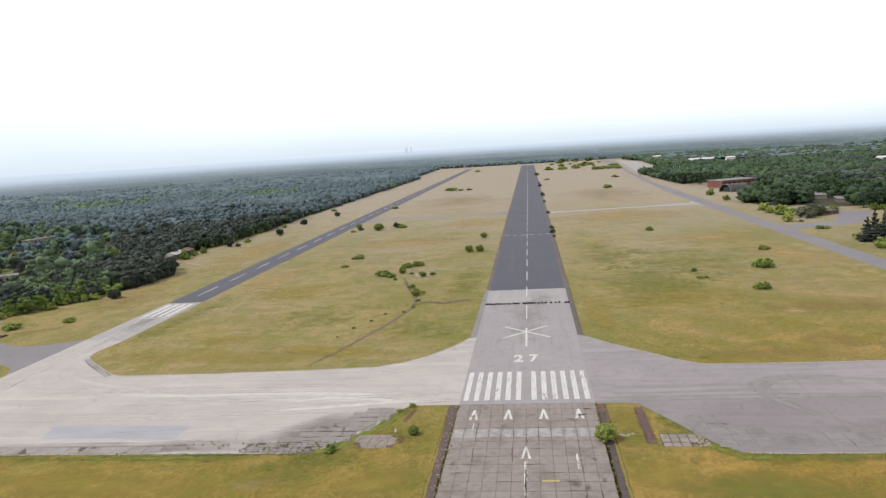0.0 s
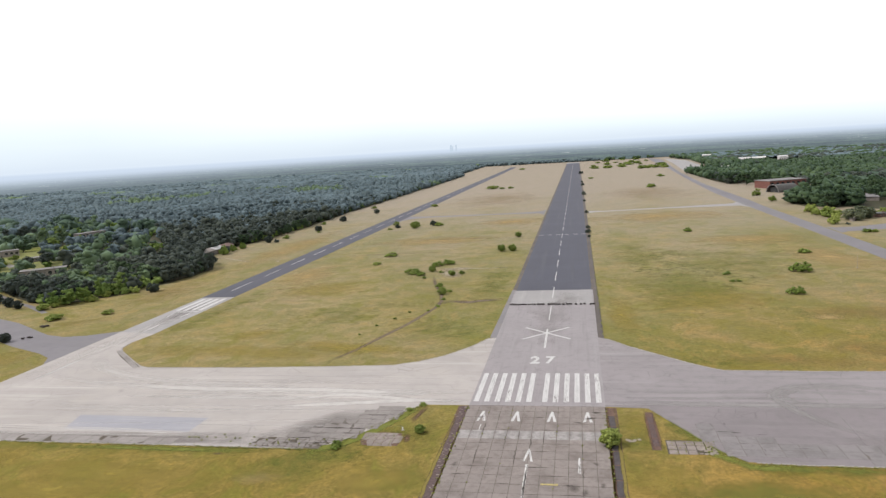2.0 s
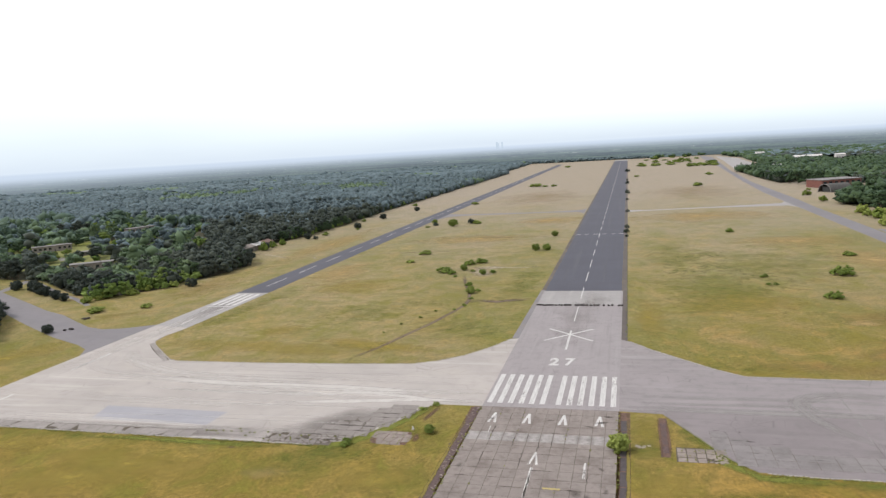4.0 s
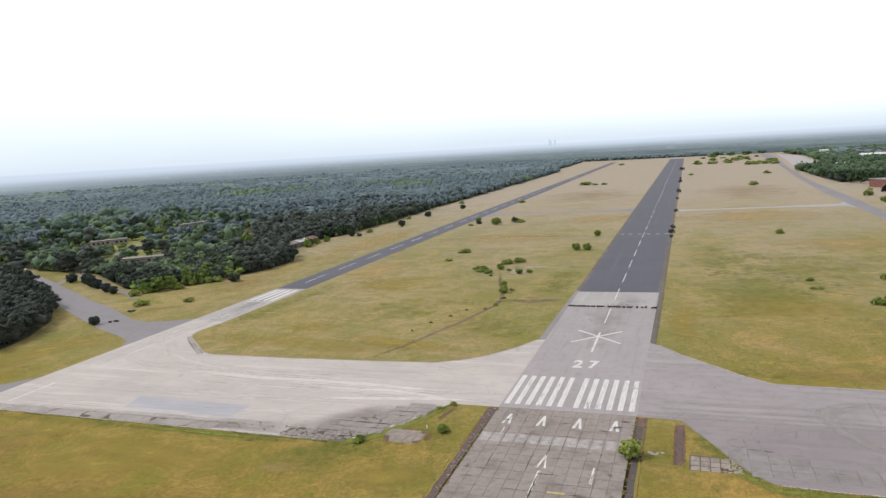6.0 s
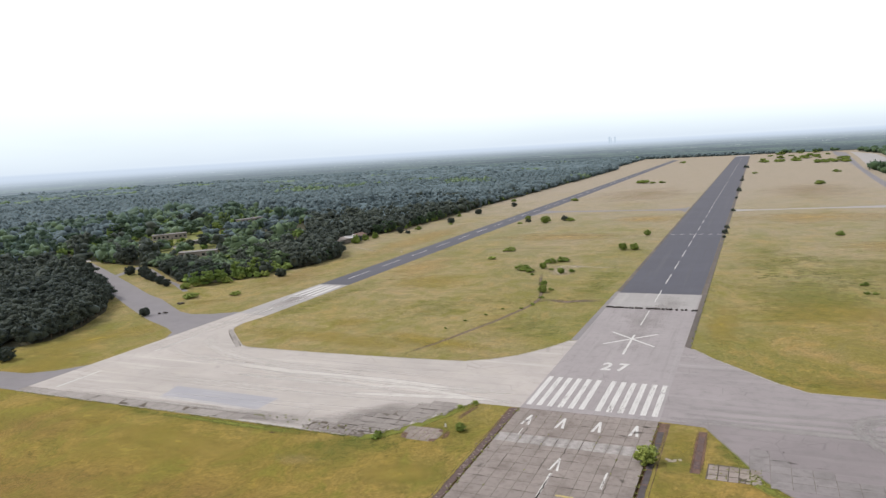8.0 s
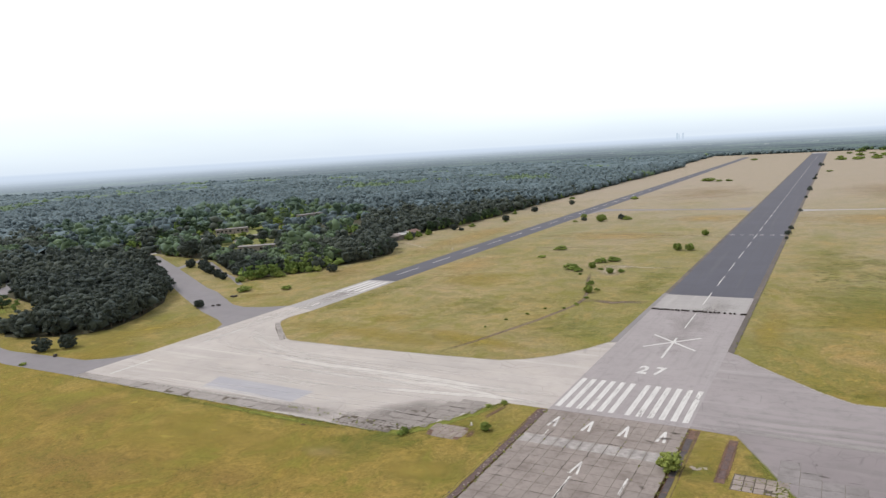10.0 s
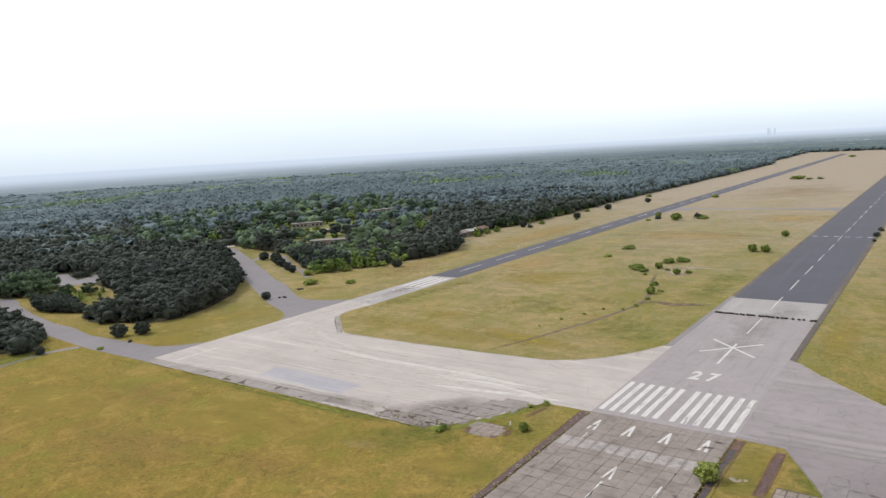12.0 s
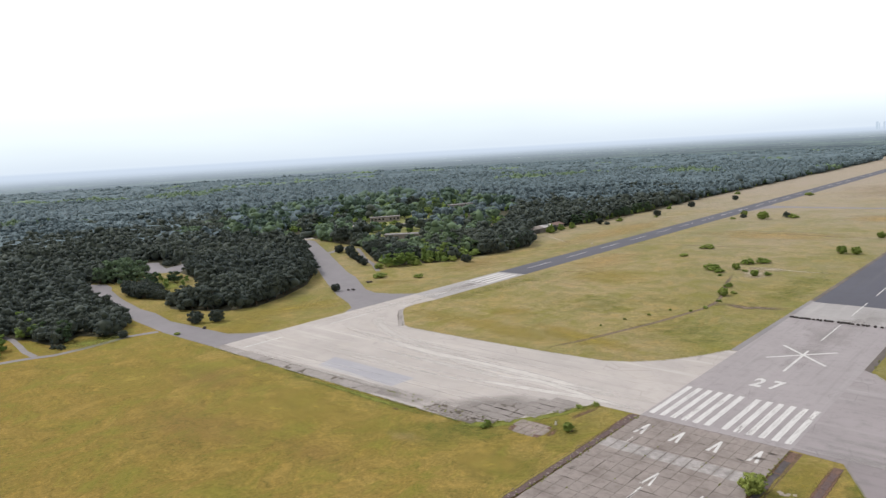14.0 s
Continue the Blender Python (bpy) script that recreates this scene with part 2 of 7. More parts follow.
def leaf_material(name, dark, light, tip, sheen=0.10):
    k = Nodes(name, 0.75, 0.15)
    grain = k.noise(0.8, 4, 0.65)
    mean = tuple((a + b) / 2 for a, b in zip(dark, light))
    tone = k.ramp(k.island(), (0.0, tuple((a + b) / 2 for a, b in zip(dark, mean))), (1.0, tuple((a + b) / 2 for a, b in zip(light, mean))))
    crown = k.noise(0.13, 2, 0.5)
    tone = k.mix(k.math("MULTIPLY", k.mask(crown, 0.52, 0.68), 0.4), tone, tip)
    tone = k.mix(k.math("MULTIPLY", k.mask(crown, 0.48, 0.34), 0.5), tone, tuple(v * 0.8 for v in dark))
    stand = k.noise(0.007, 4, 0.6)
    tone = k.mix(k.math("MULTIPLY", k.mask(stand, 0.48, 0.66), 0.6), tone, tip)
    tone = k.mix(k.math("MULTIPLY", k.mask(stand, 0.46, 0.34), 0.4), tone, dark)
    tone = k.mix(k.math("MULTIPLY", k.random(), 0.45), tone, dark)
    col = k.mix(k.math("MULTIPLY", k.mask(grain, 0.48, 0.72), 0.25), tone, tip)
    col = k.mix(k.math("MULTIPLY", k.mask(grain, 0.46, 0.30), 0.2), col, tuple(v * 0.7 for v in dark))
    # bluish sheen over the leaves stands in for haze
    k.b.inputs["Sheen Weight"].default_value = sheen
    k.b.inputs["Sheen Roughness"].default_value = 0.6
    k.b.inputs["Sheen Tint"].default_value = (0.5, 0.76, 1.0, 1)
    k.colour(col).bump(grain, 0.2, 0.3)
    return k.m


def plain(name, base, rough=0.85, var=0.25, scale=0.6, metal=0.0, spec=0.3):
    k = Nodes(name, rough, spec)
    k.b.inputs["Metallic"].default_value = metal
    a, b = k.noise(scale, 5, 0.65), k.noise(scale * 7, 4, 0.7)
    col = k.ramp(a, (0.3, tuple(v * (1 - var) for v in base)), (0.7, tuple(v * (1 + var) for v in base)))
    col = k.mix(k.math("MULTIPLY", k.mask(b, 0.48, 0.3), 0.4), col, tuple(v * 0.6 for v in base))
    k.colour(col).bump(b, 0.2, 0.02)
    return k.m


M_GRASS = grass_material()
M_MEADOW = plain("green_meadow_grass", (0.165, 0.172, 0.052), 0.95, 0.3, 0.12)
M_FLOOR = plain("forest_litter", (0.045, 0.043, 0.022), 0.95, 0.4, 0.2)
M_APRON = paving("weathered_concrete", (0.345, 0.315, 0.298), 0.12, (0.275, 0.250, 0.238), (0.365, 0.330, 0.302), ((0.012, 0.16, 1), (0.43, 0.398, 0.375), 0.8), cracks=0.1)
M_APRON_S = paving("dark_apron_asphalt", (0.186, 0.163, 0.168), 0.12, (0.130, 0.118, 0.118), None, ((0.010, 0.14, 1), (0.235, 0.215, 0.212), 0.5), cracks=0.13)
M_APRON_E = paving("grey_apron_asphalt", (0.235, 0.210, 0.215), 0.10, (0.150, 0.138, 0.140), None, ((0.010, 0.14, 1), (0.30, 0.28, 0.275), 0.7), cracks=0.13)
M_RUNWAY = paving("old_runway_asphalt", (0.250, 0.225, 0.230), 0.09, (0.165, 0.153, 0.155), None, ((0.25, 0.010, 1), (0.275, 0.256, 0.256), 0.6), rough=0.75, cracks=0.1)
M_DARK = paving("dark_runway_asphalt", (0.055, 0.055, 0.075), 0.10, (0.050, 0.048, 0.058), None, ((0.22, 0.006, 1), (0.080, 0.077, 0.089), 0.5), rough=0.75)
M_PALE = paving("pale_worn_asphalt", (0.275, 0.262, 0.26), 0.09, (0.23, 0.215, 0.21), None, ((0.25, 0.02, 1), (0.36, 0.34, 0.33), 0.4))
M_ROAD = paving("taxiway_asphalt", (0.152, 0.139, 0.150), 0.10, (0.108, 0.103, 0.114), (0.165, 0.156, 0.162), rough=0.7)
M_SHOULDER = paving("shoulder_asphalt", (0.18, 0.168, 0.175), 0.14, (0.12, 0.11, 0.11), (0.23, 0.20, 0.17))
M_SLAB = slab_material("concrete_slab", (0.224, 0.195, 0.181), (0.130, 0.107, 0.097))
M_SLAB_E = slab_material("jointed_concrete", (0.206, 0.189, 0.189), (0.13, 0.118, 0.116))
M_SLAB_W = slab_material("cracked_concrete", (0.228, 0.206, 0.195), (0.145, 0.127, 0.118))
M_SLAB_R = slab_material("edge_row_concrete", (0.275, 0.252, 0.240), (0.175, 0.155, 0.146))
M_SLAB_P = slab_material("pale_concrete", (0.248, 0.212, 0.192), (0.145, 0.118, 0.100))
M_JOINT_PALE = plain("dusty_joint", (0.118, 0.102, 0.088), 0.95, 0.35, 1.0)
M_SHOULDER_E = paving("overgrown_shoulder", (0.092, 0.076, 0.068), 0.25, (0.050, 0.042, 0.034), (0.15, 0.12, 0.085))
M_JOINT = plain("joint_soil", (0.080, 0.066, 0.050), 0.95, 0.35, 1.0)
M_EARTH = plain("brown_earth", (0.118, 0.072, 0.056), 0.95, 0.45, 0.7)
M_BROKEN = plain("broken_brown_rubble", (0.097, 0.068, 0.066), 0.95, 0.5, 1.3)
M_STRIP = plain("drain_strip_asphalt", (0.068, 0.058, 0.061), 0.9, 0.35, 0.5)
M_KERB = plain("kerb_stone", (0.31, 0.285, 0.262), 0.9, 0.35, 0.8)
M_BLUE = paving("blue_grey_patch", (0.275, 0.272, 0.300), 0.10, (0.235, 0.228, 0.242), None, ((0.02, 0.5, 1), (0.37, 0.355, 0.36), 0.7))
M_PAINT = paint_material("worn_white_paint", 0.425, (0.26, 0.245, 0.245), (0.52, 0.51, 0.50))
M_PAINT_FAINT = paint_material("faded_white_paint", 0.46, (0.26, 0.245, 0.24), (0.52, 0.51, 0.50))
M_PAINT_CHIPPED = paint_material("chipped_white_paint", 0.535, (0.20, 0.18, 0.172), (0.54, 0.53, 0.515))
M_PAINT_FLAKED = paint_material("flaked_white_paint", 0.50, (0.24, 0.222, 0.222), (0.54, 0.53, 0.515))
M_PAINT_DARK = paint_material("white_paint_on_dark", 0.40, (0.13, 0.125, 0.14))
M_DRAIN = patch_material("overgrown_drain_bed", (0.190, 0.146, 0.115), (0.120, 0.090, 0.064), 0.95, 0.8, 0.35, 0.9)
M_SOIL = patch_material("brown_soil", (0.168, 0.102, 0.072), (0.105, 0.066, 0.046), 0.95, 0.8, 0.45, 0.9)
M_STRAW = patch_material("straw_grass_edge", (0.235, 0.190, 0.058), (0.165, 0.130, 0.040), 0.95, 0.9, 0.40, 0.9, 3.2)
M_SANDY = patch_material("thin_sandy_track", (0.40, 0.345, 0.26), (0.30, 0.25, 0.17), 0.95, 0.4, 0.4, 0.9)
M_PINE = leaf_material("pine_needles", (0.025, 0.031, 0.021), (0.048, 0.057, 0.040), (0.082, 0.092, 0.062), 0.09)
# oak green made lighter and bluer, painting in haze
M_OAK_HAZED = leaf_material("hazed_oak_leaves", (0.036, 0.060, 0.036), (0.068, 0.106, 0.060), (0.100, 0.140, 0.078), 0.12)
M_OAK = leaf_material("oak_leaves", (0.025, 0.046, 0.019), (0.052, 0.086, 0.034), (0.084, 0.122, 0.050), 0.06)
# mid-green leaves, with some brightness and blue added for haze
M_LINDEN = leaf_material("linden_leaves", (0.068, 0.104, 0.050), (0.120, 0.170, 0.080), (0.172, 0.226, 0.104), 0.12)
# pine needles greyed and blued, haze painted into the colour
M_PINE_HAZED = leaf_material("hazed_pine_needles", (0.068, 0.090, 0.094), (0.084, 0.112, 0.116), (0.100, 0.131, 0.130), 0.14)
M_BIRCH = leaf_material("bright_leaves", (0.085, 0.140, 0.030), (0.168, 0.238, 0.056), (0.245, 0.305, 0.090), 0.0)
M_BUSH = leaf_material("bush_leaves", (0.082, 0.122, 0.022), (0.172, 0.226, 0.046), (0.25, 0.29, 0.072), 0.0)
M_SHRUB = leaf_material("shrub_leaves", (0.125, 0.165, 0.034), (0.245, 0.295, 0.066), (0.34, 0.37, 0.10), 0.0)
M_OLIVE = leaf_material("olive_leaves", (0.07, 0.080, 0.030), (0.12, 0.13, 0.055), (0.17, 0.17, 0.085), 0.2)
M_TRACK = patch_material("worn_tyre_track", (0.60, 0.570, 0.545), (0.50, 0.470, 0.445), 0.9, 0.3, 0.5, 0.72, 1.2)
M_TRACK_E = patch_material("pale_tyre_mark_on_asphalt", (0.33, 0.312, 0.305), (0.27, 0.252, 0.248), 0.9, 0.3, 0.5, 0.75, 1.3)
M_CORNER = patch_material("grey_weathered_concrete", (0.215, 0.194, 0.184), (0.165, 0.147, 0.138), 0.9, 0.25, 0.5, 0.72, 1.8)
M_STAIN = patch_material("dark_joint_stain", (0.095, 0.082, 0.074), (0.060, 0.050, 0.042), 0.95, 0.9, 0.5, 0.8)
M_DUST = patch_material("dark_concrete_stain", (0.27, 0.245, 0.235), (0.22, 0.198, 0.19), 0.9, 0.15, 0.5, 0.6)
M_LUSH = patch_material("fresh_green_grass", (0.182, 0.192, 0.043), (0.118, 0.136, 0.031), 0.95, 0.6, 0.45, 0.85, 2.8)
M_GOLD = patch_material("yellow_grass", (0.330, 0.255, 0.062), (0.240, 0.185, 0.045), 0.95, 0.4, 0.5, 0.8)
M_BARE = patch_material("bare_tan_turf", (0.410, 0.295, 0.135), (0.320, 0.230, 0.098), 0.95, 0.4, 0.5, 0.8)
M_RUSSET = patch_material("russet_heath", (0.300, 0.190, 0.080), (0.220, 0.140, 0.055), 0.95, 0.3, 0.5, 0.35)
M_WEED = leaf_material("weed_leaves", (0.14, 0.155, 0.040), (0.21, 0.225, 0.06), (0.25, 0.25, 0.085), 0.0)
M_YELLOW = paint_material("worn_yellow_paint", 0.46, (0.20, 0.18, 0.15), (0.42, 0.34, 0.12))
M_PAINT_GHOST = patch_material("ghost_of_white_paint", (0.40, 0.375, 0.365), (0.30, 0.28, 0.27), 0.9, 0.5, 0.5, 0.8)
M_BARK = plain("bark", (0.10, 0.075, 0.055), 0.95, 0.3, 2.0)
M_RUBBLE = plain("dark_rubble", (0.035, 0.028, 0.026), 0.9, 0.4, 1.5)
M_BRICK = plain("red_brick_wall", (0.17, 0.075, 0.062), 0.9, 0.25, 0.3)
M_ROOF = plain("grey_roof_sheet", (0.195, 0.182, 0.182), 0.8, 0.2, 0.2)
M_WALL = plain("pale_rendered_wall", (0.235, 0.205, 0.188), 0.9, 0.2, 0.3)
M_CAMO = plain("dark_green_steel", (0.07, 0.066, 0.062), 0.6, 0.3, 0.3)
M_GLASS = plain("dark_window_glass", (0.03, 0.035, 0.04), 0.15, 0.2, 0.5, 0.0, 0.6)
M_WHITE = plain("white_sheet", (0.55, 0.53, 0.52), 0.7, 0.1, 0.2)
M_RUST = plain("rusty_red_sheet", (0.15, 0.095, 0.08), 0.8, 0.3, 0.3)


# ---- mesh helpers ----
def link_mesh(name, verts, faces, material, parent=None, label="", smooth=False):
    me = bpy.data.meshes.new(name)
    me.from_pydata([tuple(v) for v in verts], [], [tuple(f) for f in faces])
    me.materials.append(material)
    if smooth:
        me.polygons.foreach_set("use_smooth", [True] * len(me.polygons))
    me.update()
    ob = new(name, me)
    if parent:
        ob.parent = parent
    if label:
        ob["label"] = label
    return ob


def soup(name, verts, tris, material, parent=None, smooth=False):
    """A mesh from numpy arrays of points and triangles."""
    verts, tris = np.asarray(verts, np.float32), np.asarray(tris, np.int32)
    me = bpy.data.meshes.new(name)
    me.vertices.add(len(verts))
    me.vertices.foreach_set("co", verts.ravel())
    me.loops.add(tris.size)
    me.loops.foreach_set("vertex_index", tris.ravel())
    me.polygons.add(len(tris))
    me.polygons.foreach_set("loop_start", np.arange(0, tris.size, 3, dtype=np.int32))
    if smooth:
        me.polygons.foreach_set("use_smooth", np.ones(len(tris), bool))
    me.materials.append(material)
    me.update(calc_edges=True)
    me.validate()
    ob = new(name, me)
    if parent:
        ob.parent = parent
    return ob


def part(name, bm, material, parent=None, label="", smooth=False):
    me = bpy.data.meshes.new(name)
    bm.to_mesh(me)
    bm.free()
    me.materials.append(material)
    if smooth:
        me.polygons.foreach_set("use_smooth", [True] * len(me.polygons))
    ob = new(name, me)
    if parent:
        ob.parent = parent
    if label:
        ob["label"] = label
    return ob


def sheet(name, outline, top, material, label="", category="", deep=0.25, parent=None, kind="structure"):
    """A paved area: a flat polygon at height top with sides that go into the ground."""
    bm = bmesh.new()
    face = bm.faces.new([bm.verts.new((x, y, top)) for x, y in outline])
    if face.normal.z < 0:
        face.normal_flip()
    face.normal_update()
    if face.normal.z < 0:
        face.normal_flip()
    r = bmesh.ops.extrude_face_region(bm, geom=[face])
    for v in [g for g in r["geom"] if isinstance(g, bmesh.types.BMVert)]:
        v.co.z += 0.0
    for v in face.verts:
        v.co.z -= deep
    bmesh.ops.recalc_face_normals(bm, faces=bm.faces[:])
    ob = part(name, bm, material, parent)
    if label:
        tagged(ob, label, category, kind=kind)
    return ob


def rect(x0, y0, x1, y1):
    return [(x0, y0), (x1, y0), (x1, y1), (x0, y1)]


def band(points, width):
    """The outline of a road of that width along a line of points."""
    left, right = [], []
    for i, p in enumerate(points):
        a, b = Vector(points[max(i - 1, 0)]), Vector(points[min(i + 1, len(points) - 1)])
        d = (b - a).normalized()
        n = Vector((-d.y, d.x)) * width / 2
        left.append((p[0] + n.x, p[1] + n.y))
        right.append((p[0] - n.x, p[1] - n.y))
    return left + right[::-1]


def box(bm, x0, y0, z0, x1, y1, z1, bevel=0.0):
    m = Matrix.Translation(((x0 + x1) / 2, (y0 + y1) / 2, (z0 + z1) / 2)) @ Matrix.Diagonal((x1 - x0, y1 - y0, z1 - z0, 1))
    r = bmesh.ops.create_cube(bm, size=1, matrix=m)
    if bevel:
        edges = list({e for v in r["verts"] for e in v.link_edges})
        bmesh.ops.bevel(bm, geom=edges, offset=bevel, segments=1, affect="EDGES")
    return bm


def inside(poly, x, y):
    """Even-odd test of numpy points against a polygon."""
    x, y = np.asarray(x), np.asarray(y)
    hit = np.zeros(x.shape, bool)
    for (x0, y0), (x1, y1) in zip(poly, poly[1:] + poly[:1]):
        if y0 != y1:
            cross = ((y0 > y) != (y1 > y)) & (x < (x1 - x0) * (y - y0) / (y1 - y0) + x0)
            hit ^= cross
    return hit


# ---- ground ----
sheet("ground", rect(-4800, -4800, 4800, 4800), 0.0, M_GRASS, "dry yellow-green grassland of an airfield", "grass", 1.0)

# ---- paved surfaces ----
sheet("apron_west", [(-226, -40), (-68, -40.5), (-60, -37), (-54, -30), (-48, -21), (-42.5, -8.5), (-38.5, -3.6), (-22.6, -3.6), (-22.6, 80),
                     (-25.6, 79), (-32, 66), (-41, 53), (-51, 44.5), (-61, 39.6), (-91, 37.6), (-130, 36), (-170, 36), (-175, 38), (-186, 48),
                     (-199, 60), (-203.5, 66), (-205, 76), (-203.2, 90), (-203, 180), (-226, 180)],
      0.05, M_APRON, "pale weathered concrete apron with tyre streaks", "apron")
sheet("apron_east", [(22.6, -1.8), (260, -1.8), (260, 120), (225, 130), (207, 130), (200, 60), (185, 33.5),
                     (97, 33), (66, 34), (56, 42), (45, 54), (34, 66), (26.2, 77), (22.6, 80)],
      0.05, M_APRON_E, "grey patched asphalt apron with turning marks", "apron")
sheet("apron_southeast", [(22.6, -3.6), (36, -4.6), (45, -22), (52, -35.5), (58, -42), (72, -43), (260, -44), (260, -1.8), (22.6, -1.8)],
      0.05, M_APRON_S, "darker grey asphalt along the southern edge of the apron", "apron")
sheet("runway_start", rect(-22.6, -3.6, 22.6, 182), 0.06, M_RUNWAY, "grey worn asphalt runway threshold", "runway")
sheet("runway_pale_band", rect(-21.8, 146, 21.8, 182.2), 0.065, M_PALE, "paler grey asphalt band across the runway", "runway")
sheet("runway_main", rect(-22.0, 182.2, 22.0, 2500), 0.07, M_DARK, "dark asphalt runway running to the horizon", "runway")
sheet("runway_end", rect(-24, 2500, 24, 2620), 0.06, M_PALE, "pale concrete runway end", "runway")
sheet("shoulder_west", [(-25.6, 80), (-22.6, 80), (-22.1, 185), (-24.6, 185)], 0.045, M_SHOULDER, "grey paved runway shoulder", "shoulder")
sheet("shoulder_northwest", [(-24.3, 185), (-22.1, 185), (-22.05, 2490), (-24.0, 2490)], 0.045, M_SHOULDER_E, "dark overgrown runway shoulder", "shoulder")
sheet("shoulder_east", [(22.6, 80), (25.2, 78), (24.3, 2490), (22.05, 2490), (22.1, 185)], 0.045, M_SHOULDER_E, "grey-brown overgrown runway shoulder", "shoulder")
sheet("taxiway_west", [(-226, 180), (-203, 180), (-203, 590), (-203, 648), (-203, 690), (-206, 2400), (-226, 2400)], 0.055, M_DARK, "dark asphalt parallel taxiway with a dashed line", "taxiway")
sheet("taxiway_east", [(207.5, 130), (223.2, 130), (223.2, 620), (226, 700), (228, 1060), (248, 1480), (312, 2410), (290, 2640), (268, 2300), (247, 1670), (219, 1120), (208, 840), (207, 690)],
      0.055, M_ROAD, "grey asphalt taxiway beside the trees", "taxiway")
sheet("cross_taxiway_west", [(-203, 600), (-196, 630), (-178, 643), (-120, 645), (-58, 646), (-32, 642), (-25.4, 625), (-25.4, 690), (-30, 668), (-59, 659), (-125, 658), (-180, 660), (-203, 668)], 0.05, M_ROAD, "narrow grey cross taxiway", "taxiway")
sheet("cross_taxiway_east", [(25.4, 622), (40, 630), (114, 641), (201, 640), (207, 620), (207, 690), (200, 670), (117, 652), (50, 641), (25.4, 648)], 0.05, M_PALE, "narrow pale concrete cross taxiway", "taxiway")
sheet("road_northwest", [(-226, 40), (-226, 98), (-241, 89.5), (-253, 87), (-266, 91), (-288, 105), (-309, 118.5), (-331, 129), (-373, 154), (-437, 192), (-520, 240), (-545, 240), (-540, 222), (-505, 214),
                         (-446, 176.5), (-364, 126), (-314, 95.5), (-270, 70), (-243, 57.5), (-232, 50.5)], 0.045, M_ROAD, "grey asphalt access road into the wood", "road")
sheet("road_west", [(-226, -40), (-226, -5), (-234, -15.5), (-244.5, -22.5), (-301, -25.5), (-330, -20.5), (-352, -20), (-397, -12.5), (-438, -3), (-452, 3), (-470, 6), (-485, -2), (-467, -10), (-442, -17), (-377, -30), (-362, -31), (-320, -37), (-277, -40.5)],
      0.045, M_ROAD, "grey asphalt access road into the wood", "road")
sheet("lane_south", band([(-283, -41), (-287.5, -55), (-284, -78), (-284, -92), (-290, -104), (-296, -125)], 4.2), 0.03, M_ROAD, "narrow grey lane along the grass", "road")
sheet("lane_fork", band([(-290, -99), (-306, -99), (-320, -97), (-339, -95), (-380, -98)], 3.0), 0.025, M_SHOULDER, "narrow grey lane into the wood", "road")
sheet("clearing_pad", [(-556, 68), (-544, 82), (-526, 75), (-500, 68), (-510, 88), (-542, 106), (-536, 113), (-498, 90), (-470, 66), (-484, 46), (-520, 54)], 0.045, M_ROAD, "pale paved clearing in the wood", "road")
sheet("lane_hedge", band([(-312, 143), (-340, 163), (-370, 180), (-399, 201), (-426, 219)], 3.5), 0.03, M_ROAD, "narrow grey lane behind a row of bushes", "road")
sheet("road_end_pad", [(-560, 238), (-540, 238), (-534, 250), (-548, 258), (-566, 252)], 0.04, M_APRON, "pale paved end of the access road", "road")
sheet("lane_branch", band([(-428, 184), (-436, 205), (-446, 230)], 7), 0.03, M_ROAD, "grey side lane", "road")
sheet("turn_off_east", [(225, 385), (232, 393), (255, 397), (287, 412), (318, 460), (334, 498), (308, 510), (296, 480), (276, 434), (250, 420), (232, 418), (225, 425)], 0.045, M_ROAD, "grey asphalt turn-off by the trees", "road")
sheet("far_hardstand", [(262, 1500), (290, 1440), (345, 1440), (335, 1600), (365, 2200), (330, 2500), (300, 2000)], 0.04, M_PALE, "pale concrete hardstanding far off", "apron")
sheet("taxiway_start", [(-226, 96), (-203.1, 92), (-203, 180.0), (-226, 180.0)], 0.054, M_PALE, "grey asphalt start of the parallel taxiway", "taxiway", 0.05)
sheet("blue_patch", [(-161.5, -17.5), (-111, -18.5), (-111.7, -30.2), (-158.5, -29.5)], 0.056, M_BLUE, "blue-grey resurfaced patch in the concrete", "patch", 0.02)
sheet("drain_west", [(-25.2, -4), (-22.7, -4), (-22.7, -140), (-25.2, -140)], 0.02, M_BROKEN, "brown drain strip of broken rubble in the grass", "drain", 0.1)
sheet("drain_east", [(22.7, -5), (25.4, -5), (25.4, -140), (22.7, -140)], 0.02, M_EARTH, "dark drain strip with broken edges", "drain", 0.1)
sheet("earth_strip_east", [(35, -8), (37, -8), (36.4, -36), (34.2, -36)], 0.02, M_BROKEN, "bare brown earth strip in the grass", "earth", 0.1)

# ---- painted markings ----
def marking(name, outline, top, material, label, group=""):
    ob = sheet(name, outline, top, material, label, "marking", 0.01)
    if group:
        ob["group"] = group
    return ob


